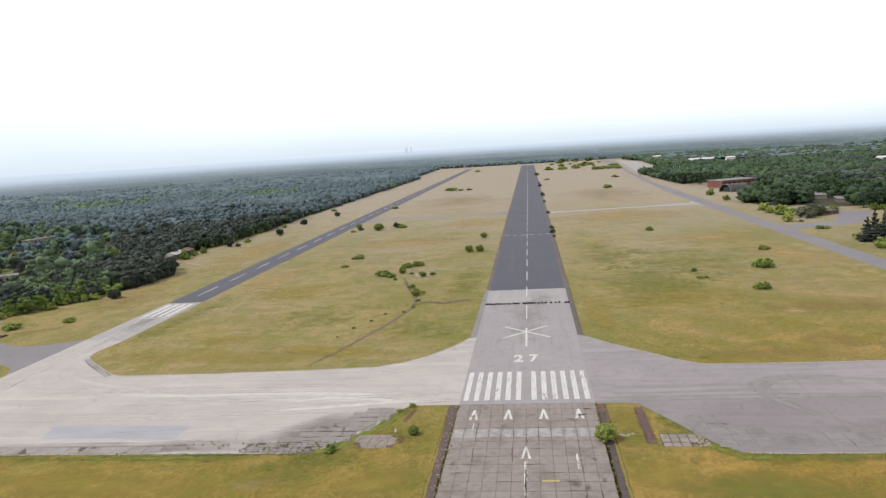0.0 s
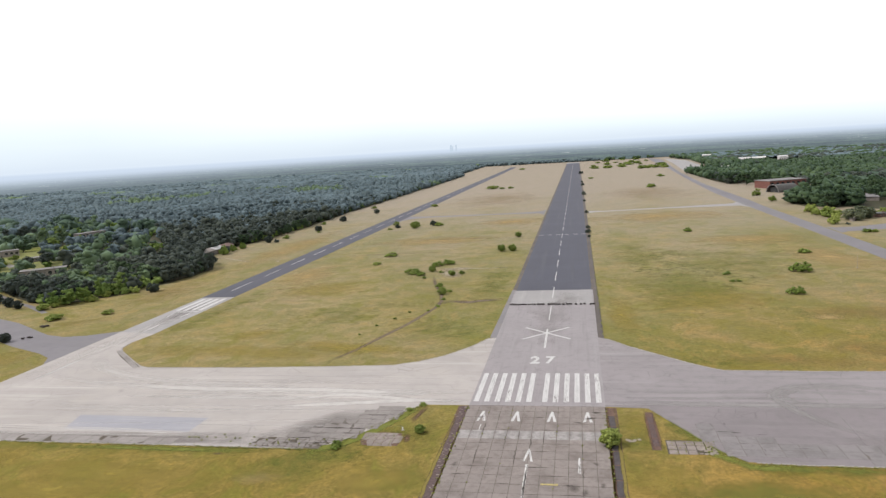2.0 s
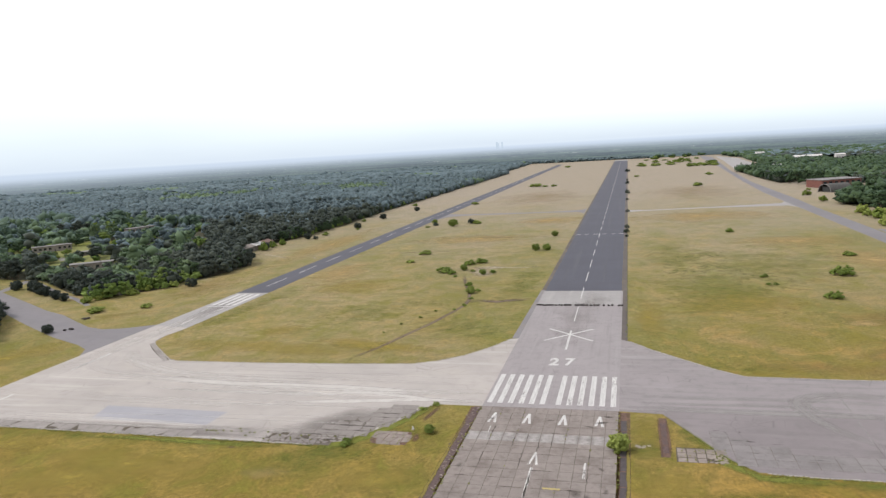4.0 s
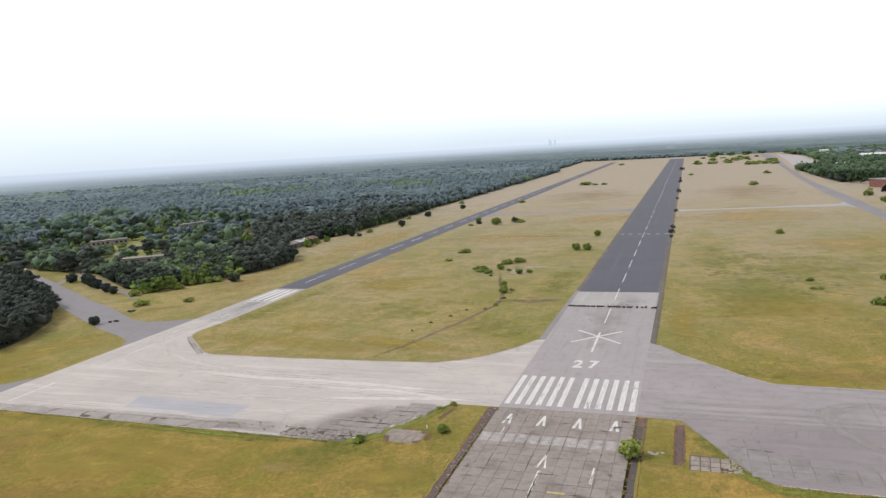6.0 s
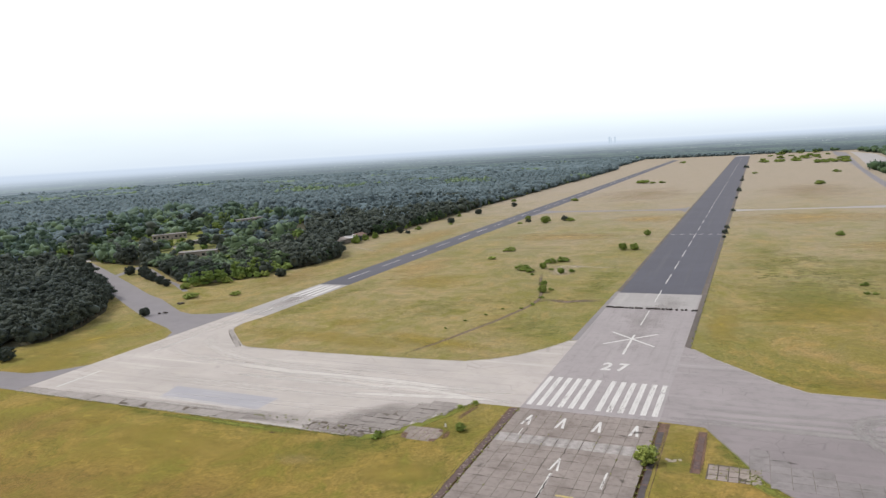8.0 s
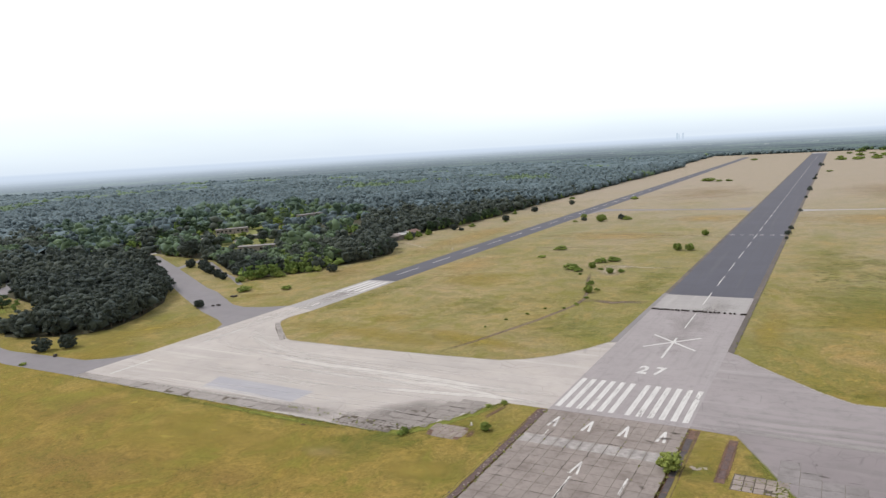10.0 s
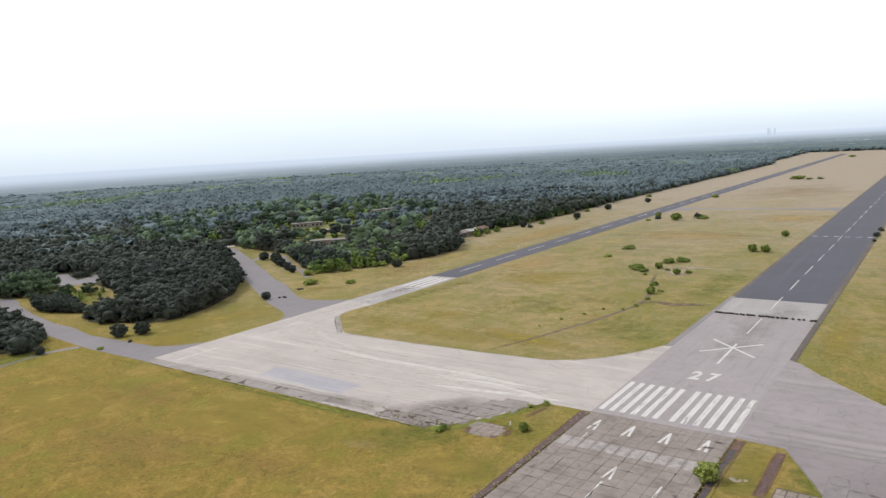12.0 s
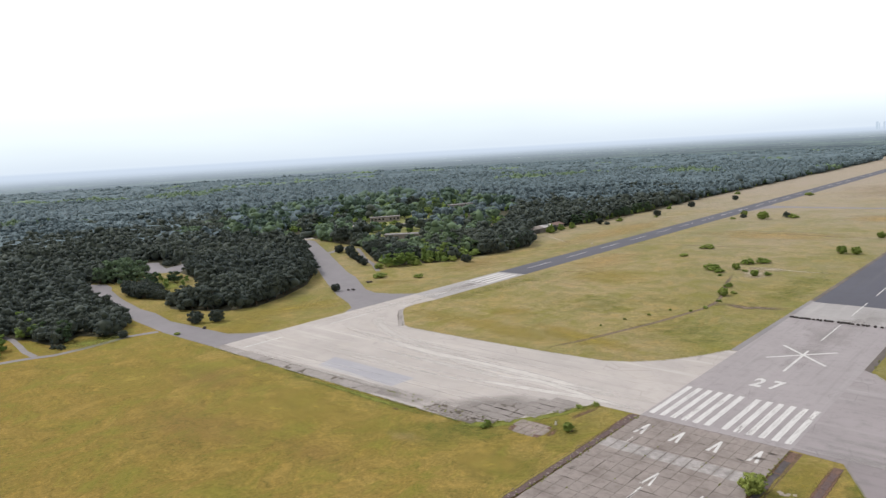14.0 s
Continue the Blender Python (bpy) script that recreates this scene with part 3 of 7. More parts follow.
for side in (-1, 1):
    for i in range(6):
        a = side * (1.8 + 3.6 * i)
        b = a + side * 1.8
        x0, x1 = min(a, b), max(a, b)
        paint = M_PAINT if (i + side) % 3 else M_PAINT_FAINT
        # a few stripes have flaked badly near one end
        low = {(-1, 2): 11, (1, 1): 6, (1, 2): 9, (-1, 3): 2}.get((side, i), 0)
        high = {(1, 4): 24, (1, 5): 21}.get((side, i), 30)
        if low:
            marking("threshold_stripe", rect(x0, 0, x1, low), 0.075, M_PAINT_FLAKED, "flaking white end of a threshold stripe", "threshold stripes")
        if high < 30:
            marking("threshold_stripe", rect(x0, high, x1, 30), 0.075, M_PAINT_FLAKED, "flaking white end of a threshold stripe", "threshold stripes")
        marking("threshold_stripe", rect(x0, low, x1, high), 0.075, paint, "worn white threshold stripe painted on asphalt", "threshold stripes")


def bar_outline(x0, y0, x1, y1, w):
    d = Vector((x1 - x0, y1 - y0)).normalized()
    n = Vector((-d.y, d.x)) * w / 2
    return [(x0 + n.x, y0 + n.y), (x0 - n.x, y0 - n.y), (x1 - n.x, y1 - n.y), (x1 + n.x, y1 + n.y)]


for name, line in (("closed_cross_bar", (-10.3, 97.3, 10.6, 77.3)), ("closed_cross_bar", (9.7, 97.1, -10.7, 77.4)), ("closed_cross_bar", (-0.1, 94.2, -0.1, 63.7))):
    marking(name, bar_outline(*line, 0.92 if line[0] == -0.1 else 1.12), 0.074 + 0.002 * (line[0] > 0) + 0.004 * (line[0] == -0.1), M_PAINT, "white painted bar of a closed-runway cross", "closed-runway cross")


def digit(ch, x0, y0, x1, y1):
    """One runway digit, from the built-in font, fitted to its painted box."""
    cu = bpy.data.curves.new("digit", "FONT")
    cu.body, cu.offset = ch, 0.032
    tmp = new("digit", cu)
    me = bpy.data.meshes.new_from_object(tmp.evaluated_get(bpy.context.evaluated_depsgraph_get()))
    bpy.data.objects.remove(tmp)
    co = np.array([v.co[:] for v in me.vertices])
    lo, hi = co.min(0), co.max(0)
    for v in me.vertices:
        v.co = (x0 + (v.co.x - lo[0]) / (hi[0] - lo[0]) * (x1 - x0), y0 + (v.co.y - lo[1]) / (hi[1] - lo[1]) * (y1 - y0), 0.076)
    me.materials.clear()
    me.materials.append(M_PAINT)
    return tagged(new("runway_number", me), "white painted runway number %s" % ch, "marking", "runway numbers", "structure")


digit("2", -5.1, 42.0, -1.2, 51.7)
digit("7", 1.0, 42.0, 4.9, 51.7)


def chevron(x, tip, foot, half, w, top, material):
    for s in (-1, 1):
        marking("chevron_bar", [(x, tip), (x, tip + 0.34 * (foot - tip)), (x + s * (half - w), foot), (x + s * half, foot), (x + s * w * 0.4, tip)][:: s], top + 0.002 * (s > 0), material, "white painted chevron bar on concrete", "chevrons")


for cx in (-16.8, -5.7, 5.6, 16.8):
    chevron(cx, -8.8, -17.0, 1.5, 0.9, 0.082, M_PAINT if cx > -10 else M_PAINT_FLAKED)
chevron(0.0, -37.4, -45.3, 1.45, 0.62, 0.082, M_PAINT_FLAKED)
marking("centre_dash", rect(-0.42, -66, 0.38, -47), 0.082, M_PAINT_CHIPPED, "worn white dash on the concrete slabs", "stub dashes")
marking("centre_dash", rect(13.8, -52, 14.5, -42.4), 0.082, M_PAINT_CHIPPED, "worn white dash on the concrete slabs", "stub dashes")
marking("centre_dash", rect(-16.5, -27, -16.25, -20), 0.082, M_PAINT_CHIPPED, "worn white dash on the concrete slabs", "stub dashes")
for k in range(46):
    y0 = 111.6 + 49.85 * k
    marking("centre_dash", rect(-0.25, y0, 0.25, y0 + 30), 0.078, M_PAINT if k < 2 else M_PAINT_DARK, "white runway centre line dash", "runway centre dashes")
for cx in (-19.1, -11.6, -3.6, 4.2, 12.2, 19.6):
    marking("cross_dash", rect(cx - 1.9, 432.0, cx + 1.9, 433.6), 0.079, M_PAINT_DARK, "white dash of a line across the runway", "cross line dashes")
for y0, y1 in ((-32, -10.7), (20, 49.5), (82, 110)):
    marking("taxiway_dash", rect(-212.85, y0, -211.95, y1), 0.063, M_PAINT, "white taxiway centre line dash", "taxiway dashes")
for k in range(30):
    y0 = 201 + 50.6 * k
    marking("taxiway_dash", rect(-216.1, y0, -215.4, y0 + 30), 0.062, M_PAINT_DARK, "white taxiway centre line dash", "taxiway dashes")
for cx in (-221.6, -216.9, -212.2, -207.5):
    marking("taxiway_stripe", rect(cx - 1.25, 144, cx + 1.25, 176), 0.062, M_PAINT, "white threshold stripe of the taxiway", "taxiway stripes")
marking("taxiway_bar", rect(-223, 140.2, -206, 141.3), 0.062, M_PAINT, "white bar across the taxiway", "taxiway stripes")
for s in (-1, 1):
    marking("taxiway_arrow", bar_outline(-214.4 + s * 5.5, 137, -214.4 + s * 4.2, 128, 0.7), 0.062, M_PAINT_FAINT, "worn white arrow mark on the taxiway", "taxiway stripes")

# ---- trees ----
ICO = {}
for level in (1, 2):
    bm_ = bmesh.new()
    bmesh.ops.create_icosphere(bm_, subdivisions=level, radius=1.0)
    bm_.verts.ensure_lookup_table()
    ICO[level] = (np.array([v.co[:] for v in bm_.verts]), np.array([[v.index for v in f.verts] for f in bm_.faces]))
    bm_.free()


def sprays(rng, p, d, size):
    """Leaf sprays: loose triangles at p that lie roughly across the outward way d."""
    m = len(p)
    n = d + rng.normal(0, 0.34, (m, 3))
    n /= np.linalg.norm(n, axis=1)[:, None]
    a = np.cross(n, rng.normal(size=(m, 3)))
    a /= np.linalg.norm(a, axis=1)[:, None] + 1e-6
    b = np.cross(n, a)
    s = size * rng.uniform(0.55, 1.45, (m, 1))
    return np.stack([p + a * s, p - a * s * 0.6 + b * s * 0.85, p - a * s * 0.6 - b * s * 0.85], 1).reshape(-1, 3)


def lumps_and_leaves(rng, lumps, leaves, size, level=1, rough=0.22, core=0.86):
    """Crown geometry: uneven lumps with loose leaf sprays over them."""
    base, tri = ICO[level]
    vs, ts, n = [], [], 0
    for cx, cy, cz, rx, ry, rz in lumps:
        v = base * (1 + rng.normal(0, rough, (len(base), 1))) * core
        vs.append(v * (rx, ry, rz) + (cx, cy, cz))
        ts.append(tri + n)
        n += len(v)
    if leaves:
        weight = np.array([l[3] * l[4] for l in lumps])
        lump = np.array(lumps)[rng.choice(len(lumps), leaves, p=weight / weight.sum())]
        d = rng.normal(size=(leaves, 3))
        d[:, 2] += 0.3
        d /= np.linalg.norm(d, axis=1)[:, None]
        p = lump[:, :3] + d * lump[:, 3:] * rng.uniform(0.80, 1.16, (leaves, 1))
        vs.append(sprays(rng, p, d, size))
        ts.append(np.arange(leaves * 3).reshape(-1, 3) + n)
    return np.concatenate(vs), np.concatenate(ts)


def stem(bm, p, q, r0, r1, sides=6):
    """A tapered limb from p to q."""
    p, q = Vector(p), Vector(q)
    d = q - p
    m = Matrix.Translation((p + q) / 2) @ d.to_track_quat("Z", "Y").to_matrix().to_4x4()
    bmesh.ops.create_cone(bm, cap_ends=True, segments=sides, radius1=r0, radius2=r1, depth=d.length, matrix=m)


def make_tree(name, kind, seed, material, label):
    """A tree of about unit plan: Empty > trunk, crown. kind: pine, oak, birch or fir."""
    rng = np.random.default_rng(seed)
    root = new(name)
    tagged(root, label, "tree")
    bm = bmesh.new()
    lumps = []
    if kind == "pine":
        h = 12.0
        stem(bm, (0, 0, 0), (0.2, 0.1, h * 0.8), 0.22, 0.08)
        for i in range(9):
            a, z = rng.uniform(0, 6.28), rng.uniform(0.34, 0.9)
            r = 2.3 * (1.1 - 0.75 * abs(z - 0.55)) * rng.uniform(0.5, 1.0)
            p = (r * math.cos(a), r * math.sin(a), h * z)
            stem(bm, (0, 0, h * (z - 0.12)), p, 0.07, 0.03, 4)
            lumps.append((*p, rng.uniform(1.2, 1.9), rng.uniform(1.2, 1.9), rng.uniform(0.8, 1.3)))
        lumps.append((0, 0, h * 0.9, 1.5, 1.5, 1.3))
        lumps.append((0, 0, h * 0.62, 2.0, 2.0, 2.2))
        lumps.append((0.3, 0, h * 0.3, 1.9, 1.9, 2.4))
        leaves, size = 900, 0.40
    elif kind == "fir":
        h = 14.0
        stem(bm, (0, 0, 0), (0, 0, h * 0.95), 0.25, 0.04)
        for i in range(16):
            z = 0.06 + 0.9 * i / 15
            a = i * 2.4
            r = 3.2 * (1 - z) * 0.55
            lumps.append((r * math.cos(a), r * math.sin(a), h * z, 0.5 + 2.0 * (1 - z), 0.5 + 2.0 * (1 - z), 1.1))
        leaves, size = 800, 0.42
    elif kind == "oak":
        h = 13.0
        stem(bm, (0, 0, 0), (0.2, 0, h * 0.5), 0.38, 0.2)
        for i in range(17):
            a, z = rng.uniform(0, 6.28), rng.uniform(0.15, 0.90)
            r = 4.3 * math.sqrt(max(0.05, 1 - ((z - 0.5) / 0.55) ** 2)) * rng.uniform(0.6, 1.0)
            p = (r * math.cos(a), r * math.sin(a), h * z)
            stem(bm, (0, 0, h * min(0.5, z * 0.6)), p, 0.12, 0.04, 4)
            lumps.append((*p, rng.uniform(1.5, 2.3), rng.uniform(1.5, 2.3), rng.uniform(1.1, 1.7)))
        lumps.append((0, 0, h * 0.46, 2.5, 2.5, 3.4))
        leaves, size = 2300, 0.42
    else:
        h = 7.5
        stem(bm, (0, 0, 0), (0.1, 0, h * 0.8), 0.12, 0.04)
        for i in range(8):
            a, z = rng.uniform(0, 6.28), rng.uniform(0.18, 0.9)
            r = 1.7 * (1.05 - 0.6 * z) * rng.uniform(0.4, 1.0)
            p = (r * math.cos(a), r * math.sin(a), h * z)
            stem(bm, (0, 0, h * z * 0.7), p, 0.05, 0.02, 4)
            lumps.append((*p, rng.uniform(0.9, 1.5), rng.uniform(0.9, 1.5), rng.uniform(0.8, 1.3)))
        lumps.append((0, 0, h * 0.45, 1.6, 1.6, 2.4))
        leaves, size = 480, 0.30
    fine = []
    for cx, cy, cz, rx, ry, rz in lumps:
        fine.append((cx, cy, cz, rx * 0.82, ry * 0.82, rz * 0.82))
        for _ in range(1 + (kind == "oak")):
            d = Vector(rng.normal(size=3)).normalized()
            fine.append((cx + d.x * rx * 0.85, cy + d.y * ry * 0.85, cz + abs(d.z) * rz * 0.8, rx * 0.42, ry * 0.42, rz * 0.42))
    lumps = fine
    part("trunk", bm, M_BARK, root)
    v, t = lumps_and_leaves(rng, lumps, leaves, size, core=0.76)
    soup("crown", v, t, material, root, True)
    return root


def make_bush(seed, material, label, ball=False):
    """A bush about 4 m wide and 2.4 m high, or a taller ball-shaped one: Empty > stems, foliage."""
    rng = np.random.default_rng(seed)
    root = new("bush")
    tagged(root, label, "bush")
    bm = bmesh.new()
    lumps = [(0, 0, 0.75, 1.25, 1.2, 0.9)]
    for i in range(22):
        a, r = rng.uniform(0, 6.28), 1.75 * math.sqrt(rng.uniform(0.02, 1))
        p = (r * math.cos(a) * 1.08, r * math.sin(a) * 0.92, max(0.25, rng.uniform(0.5, 2.1) * (1 - (r / 2.1) ** 2) + 0.25))
        if i < 9:
            stem(bm, (0.1 * math.cos(a), 0.1 * math.sin(a), -0.05), p, 0.05, 0.02, 4)
        q = rng.uniform(0.32, 0.62)
        lumps.append((*p, q, q, q * rng.uniform(0.7, 1.0)))
    if ball:
        lumps = [(0, 0, 1.5, 1.4, 1.4, 1.3)]
        for i in range(60):
            d = Vector(rng.normal(size=3)).normalized()
            q = rng.uniform(0.20, 0.46)
            reach = rng.uniform(0.85, 1.12)
            lumps.append((d.x * 1.6 * reach, d.y * 1.6 * reach, 1.6 + d.z * 1.35 * reach, q, q, q * 0.8))
    part("stems", bm, M_BARK, root)
    v, t = lumps_and_leaves(rng, lumps, 1500 if ball else 520, 0.17, core=0.78)
    v[:, 2] = np.maximum(v[:, 2], 0.02)
    soup("foliage", v, t, material, root, True)
    return root


PINES = [make_tree("pine_tree", "pine", 10 + i, M_PINE, "dark green pine with a rounded crown at the forest edge") for i in range(4)]
OAKS = [make_tree("deciduous_tree", "oak", 30 + i, M_OAK, "broad green deciduous tree with a lumpy crown") for i in range(3)]
BIRCHES = [make_tree("young_tree", "birch", 50 + i, M_BIRCH, "young bright green tree in a thicket") for i in range(3)]
OLIVES = [make_bush(60, M_OLIVE, "large pale olive tree with foliage down to the ground", True)]
OLIVES[0].name = "pale_tree"
OLIVES[0]["category"] = "tree"
FIRS = [make_tree("fir_tree", "fir", 70 + i, M_PINE, "dark conical fir beside the turn-off") for i in range(2)]
BUSHES = [make_bush(80 + i, M_BUSH, "green bush standing alone in the dry grass") for i in range(4)]
BRIGHT = [make_bush(90 + i, M_SHRUB, "bright yellow-green bush in the grass") for i in range(2)]
DARKB = [make_bush(95 + i, M_PINE, "dark green pine bush beside the paving") for i in range(2)]
ROUND = [make_bush(100 + i, M_BUSH, "rounded green bush standing alone in the grass", True) for i in range(2)]
DARK_ROUND = [make_bush(98, M_PINE, "dark rounded pine bush standing in the grass", True)]
GREENS = [make_tree("round_tree", "oak", 67 + i, M_LINDEN, "broad mid-green tree with a full round crown") for i in range(2)]
LINDENS = [make_tree("broad_tree", "oak", 64 + i, M_BIRCH, "broad bright green tree with a full crown") for i in range(2)]
ROUND_BRIGHT = [make_bush(104, M_SHRUB, "large rounded bright green bush beside the old concrete strip", True)]
USED = set()
PLANT = np.random.default_rng(7)


def plant(kinds, x, y, size=1.0, tall=1.0, group="", label=""):
    """Stands a tree or bush at x, y; the first of each kind is the original itself."""
    ob = kinds[PLANT.integers(len(kinds))]
    m = pose(x, y, 0, 0, 0, PLANT.uniform(0, 360))
    if ob.name in USED:
        ob = copy_thing(ob, m)
    else:
        USED.add(ob.name)
        ob.matrix_basis = m
    ob.scale = (size, size, size * tall)
    if group:
        ob["group"] = group
    if label:
        ob["label"] = label
    return ob


# ---- lone bushes and small trees: kind, x, y, width in metres, height factor ----
def scrub(*rows):
    for kinds, x, y, wide, tall in rows:
        plant(kinds, x, y, wide / 3.9, tall, "bushes on the airfield")


# beside the apron and the old strip
scrub((ROUND_BRIGHT, 22.9, -33.6, 7.0, 0.95), (BUSHES, -57.5, -39.2, 4.2, 0.8), (ROUND, -34.4, -27.6, 3.8, 0.9), (BRIGHT, -38.6, -4.6, 3.0, 0.8), (BRIGHT, -42.3, -9.0, 2.8, 0.6))
# along the west roads
scrub((DARK_ROUND, -280.5, 77.5, 6.4, 0.95), (BRIGHT, -290, 126, 12, 0.55), (BRIGHT, -264, 138, 8, 0.6), (DARK_ROUND, -276, 203, 9, 0.85),
      (DARK_ROUND, -282, -20, 9, 0.95), (DARK_ROUND, -275, -11, 9, 0.95), (BRIGHT, -267, -38, 4, 0.6), (DARK_ROUND, -287.5, -57.5, 5, 0.95), (DARKB, -292, -86.5, 4, 1.2), (DARKB, -298, -88, 4, 0.9),
      (DARKB, -314, -47, 9, 1.0), (DARKB, -323, -42, 8, 0.9), (DARKB, -333, -37, 6, 0.9))
# middle of the western field
scrub((BUSHES, -138, 331, 11, 0.55), (BRIGHT, -139, 291, 7.5, 0.55), (BUSHES, -101, 246, 11, 0.75), (BUSHES, -94, 240, 7, 0.8), (BUSHES, -88.5, 229, 3.6, 0.7), (ROUND, -88, 254, 6, 0.9),
      (BUSHES, -89, 277, 9.5, 0.7), (BUSHES, -81, 284, 10, 0.65), (BUSHES, -80.5, 249, 3.6, 0.7), (ROUND, -71, 238, 5.4, 0.8), (BUSHES, -65, 243, 5.4, 0.7), (BRIGHT, -75, 252, 3.6, 0.6))
scrub((BUSHES, -72.5, 200, 5.8, 0.7), (ROUND, -66, 176, 6.2, 0.9), (BUSHES, -63, 183, 3.6, 0.8), (BUSHES, -62.5, 161, 3, 0.7), (BUSHES, -62.5, 144, 3, 0.7), (BUSHES, -66, 134, 2.4, 0.7),
      (BUSHES, -80, 117, 2, 0.8), (BUSHES, -75.5, 131, 2, 0.8), (BUSHES, -86, 103, 1.8, 0.8), (BUSHES, -90, 87, 1.6, 0.8),
      (ROUND, -47.5, 341, 7.4, 0.95), (ROUND, -38.5, 342, 7.8, 0.85), (ROUND, -40.5, 428, 7.0, 0.9))
# beside the parallel taxiway and the wood's edge
scrub((DARKB, -186, 538, 7, 1.0), (ROUND, -164, 530, 12, 0.8), (DARKB, -147, 550, 9, 1.3), (BUSHES, -140, 546, 10, 0.8), (BUSHES, -192, 524, 6, 0.6), (ROUND, -193, 560, 8, 0.8),
      (DARK_ROUND, -281, 538, 9, 0.9), (DARK_ROUND, -284, 637, 9, 0.95), (DARKB, -289, 646, 8, 1.1), (DARK_ROUND, -267, 733, 8.5, 0.9), (BUSHES, -275, 523, 5, 0.7), (BUSHES, -197, 805, 12, 0.7),
      (DARK_ROUND, -303, 450, 9, 0.95), (DARKB, -292, 446, 6, 1.2), (DARK_ROUND, -314, 379, 9, 0.95), (BUSHES, -295, 478, 8, 0.9), (BUSHES, -301, 610, 7, 0.9), (BUSHES, -296, 820, 9, 0.8))
# eastern field
scrub((BUSHES, 147, 223, 13, 0.75), (BUSHES, 127, 161, 9, 0.75), (BUSHES, 169, 292, 9, 0.6), (BUSHES, 111, 425, 8, 0.8), (BUSHES, 104, 219, 4.5, 0.8), (BUSHES, 102.5, 196, 3.5, 0.7), (BUSHES, 106, 196, 3.5, 0.7),
      (BUSHES, 137, 1010, 16, 0.8), (BUSHES, 44, 1368, 12, 0.6), (BUSHES, 188, 1328, 16, 0.6))
# dark pines grown up along the runway shoulder
scrub((DARKB, 24.0, 437, 5.5, 1.4), (DARKB, 24.2, 472, 4.5, 1.3), (DARKB, 24.4, 410, 3.5, 1.2), (DARKB, 25, 624, 5, 1.1), (DARKB, 24.2, 789, 5, 1.1), (DARKB, 24.4, 905, 7, 1.2), (DARKB, 24.4, 925, 7, 1.2),
      (DARKB, 24, 1150, 8, 1.1), (DARKB, 24, 1620, 12, 1.2), (DARKB, 24.4, 1250, 6, 1.0))
# far field and the east taxiway
scrub((BUSHES, -115, 1158, 12, 0.6), (BUSHES, -132, 1156, 12, 0.6), (BUSHES, -150, 1168, 26, 0.5), (BUSHES, -164, 2100, 20, 0.6),
      (BUSHES, 248, 762, 12, 1.3), (BUSHES, 245, 674, 10, 1.4), (BRIGHT, 248, 543, 12, 1.1), (BRIGHT, 253, 503, 15, 1.2), (BRIGHT, 238, 441, 12, 1.3), (DARKB, 246, 434, 4, 1.0), (BUSHES, 243, 385, 8, 0.7), (BRIGHT, 248, 383, 7, 0.6))
# round the barracks
scrub((BUSHES, -545, 360, 9, 0.8), (BRIGHT, -530, 345, 10, 0.8), (DARKB, -548, 350, 9, 0.9), (BRIGHT, -520, 330, 11, 0.9), (DARKB, -430, 280, 9, 0.9), (BRIGHT, -420, 262, 10, 0.8), (DARKB, -440, 270, 8, 1.0),
      (BRIGHT, -410, 256, 10, 0.9), (BRIGHT, -560, 520, 12, 0.9), (BUSHES, -575, 512, 12, 0.9), (ROUND, -555, 372, 6, 0.8), (ROUND, -561, 362, 7, 0.8), (BUSHES, -551, 384, 10, 0.8), (ROUND, -438, 298, 6, 0.8),
      (ROUND, -444, 286, 6, 0.8), (BUSHES, -430, 300, 9, 0.9), (ROUND, -583, 552, 7, 0.8), (ROUND, -580, 572, 7, 0.8))
# hedge beside the lane by the northwest road, with bright growth before it
scrub((DARK_ROUND, -420, 193, 9, 1.0), (DARK_ROUND, -404, 193, 8, 1.2), (DARK_ROUND, -389, 181, 9, 1.2), (DARK_ROUND, -373, 172, 8, 1.1), (DARK_ROUND, -381, 176, 6, 1.0), (DARK_ROUND, -355, 162, 8, 1.0), (DARK_ROUND, -343, 156, 7, 1.0), (DARK_ROUND, -400, 188, 8, 1.2),
      (BRIGHT, -320, 152, 9, 0.9), (BRIGHT, -319, 161, 9, 1.0), (BRIGHT, -303, 174, 9, 0.9), (BRIGHT, -302, 188, 8, 1.0), (BRIGHT, -290, 202, 8, 0.9), (BRIGHT, -286, 216, 8, 0.9))
far_rng = np.random.default_rng(21)
for _ in range(34):
    plant(BUSHES, far_rng.uniform(60, 260), far_rng.uniform(1750, 2600), far_rng.uniform(3, 8), far_rng.uniform(0.4, 0.7), "bushes on the airfield")

# ---- woodland ----
EYE = (40.0, -215.0)
EDGE_FIELD = [(-283, 232), (-278, 289), (-296, 322), (-318, 338), (-333, 400), (-324, 432), (-318, 470), (-314, 600), (-320, 760), (-318, 910), (-318, 1240), (-314, 1790), (-345, 1950), (-360, 2650)]
EDGE_SOUTH = [(-345, -100), (-331, -90), (-300, -86), (-314, -70), (-291, -60), (-312, -46), (-345, -36), (-365, -35), (-445, -20), (-470, -12), (-492, -2)]
EDGE_ROADS = [(-470, 10), (-452, 8), (-395, -6), (-372, 2), (-345, -3), (-336, -9), (-326, -8), (-312, -2), (-296, 4), (-288, 22), (-297, 48), (-318, 82), (-348, 110), (-384, 135), (-460, 180), (-520, 212), (-556, 236)]
EDGE_HEDGE = [(-545, 250), (-520, 248), (-478, 236), (-445, 232), (-428, 226), (-400, 208), (-370, 187), (-338, 169), (-322, 166), (-308, 178), (-292, 198), (-294, 221)]
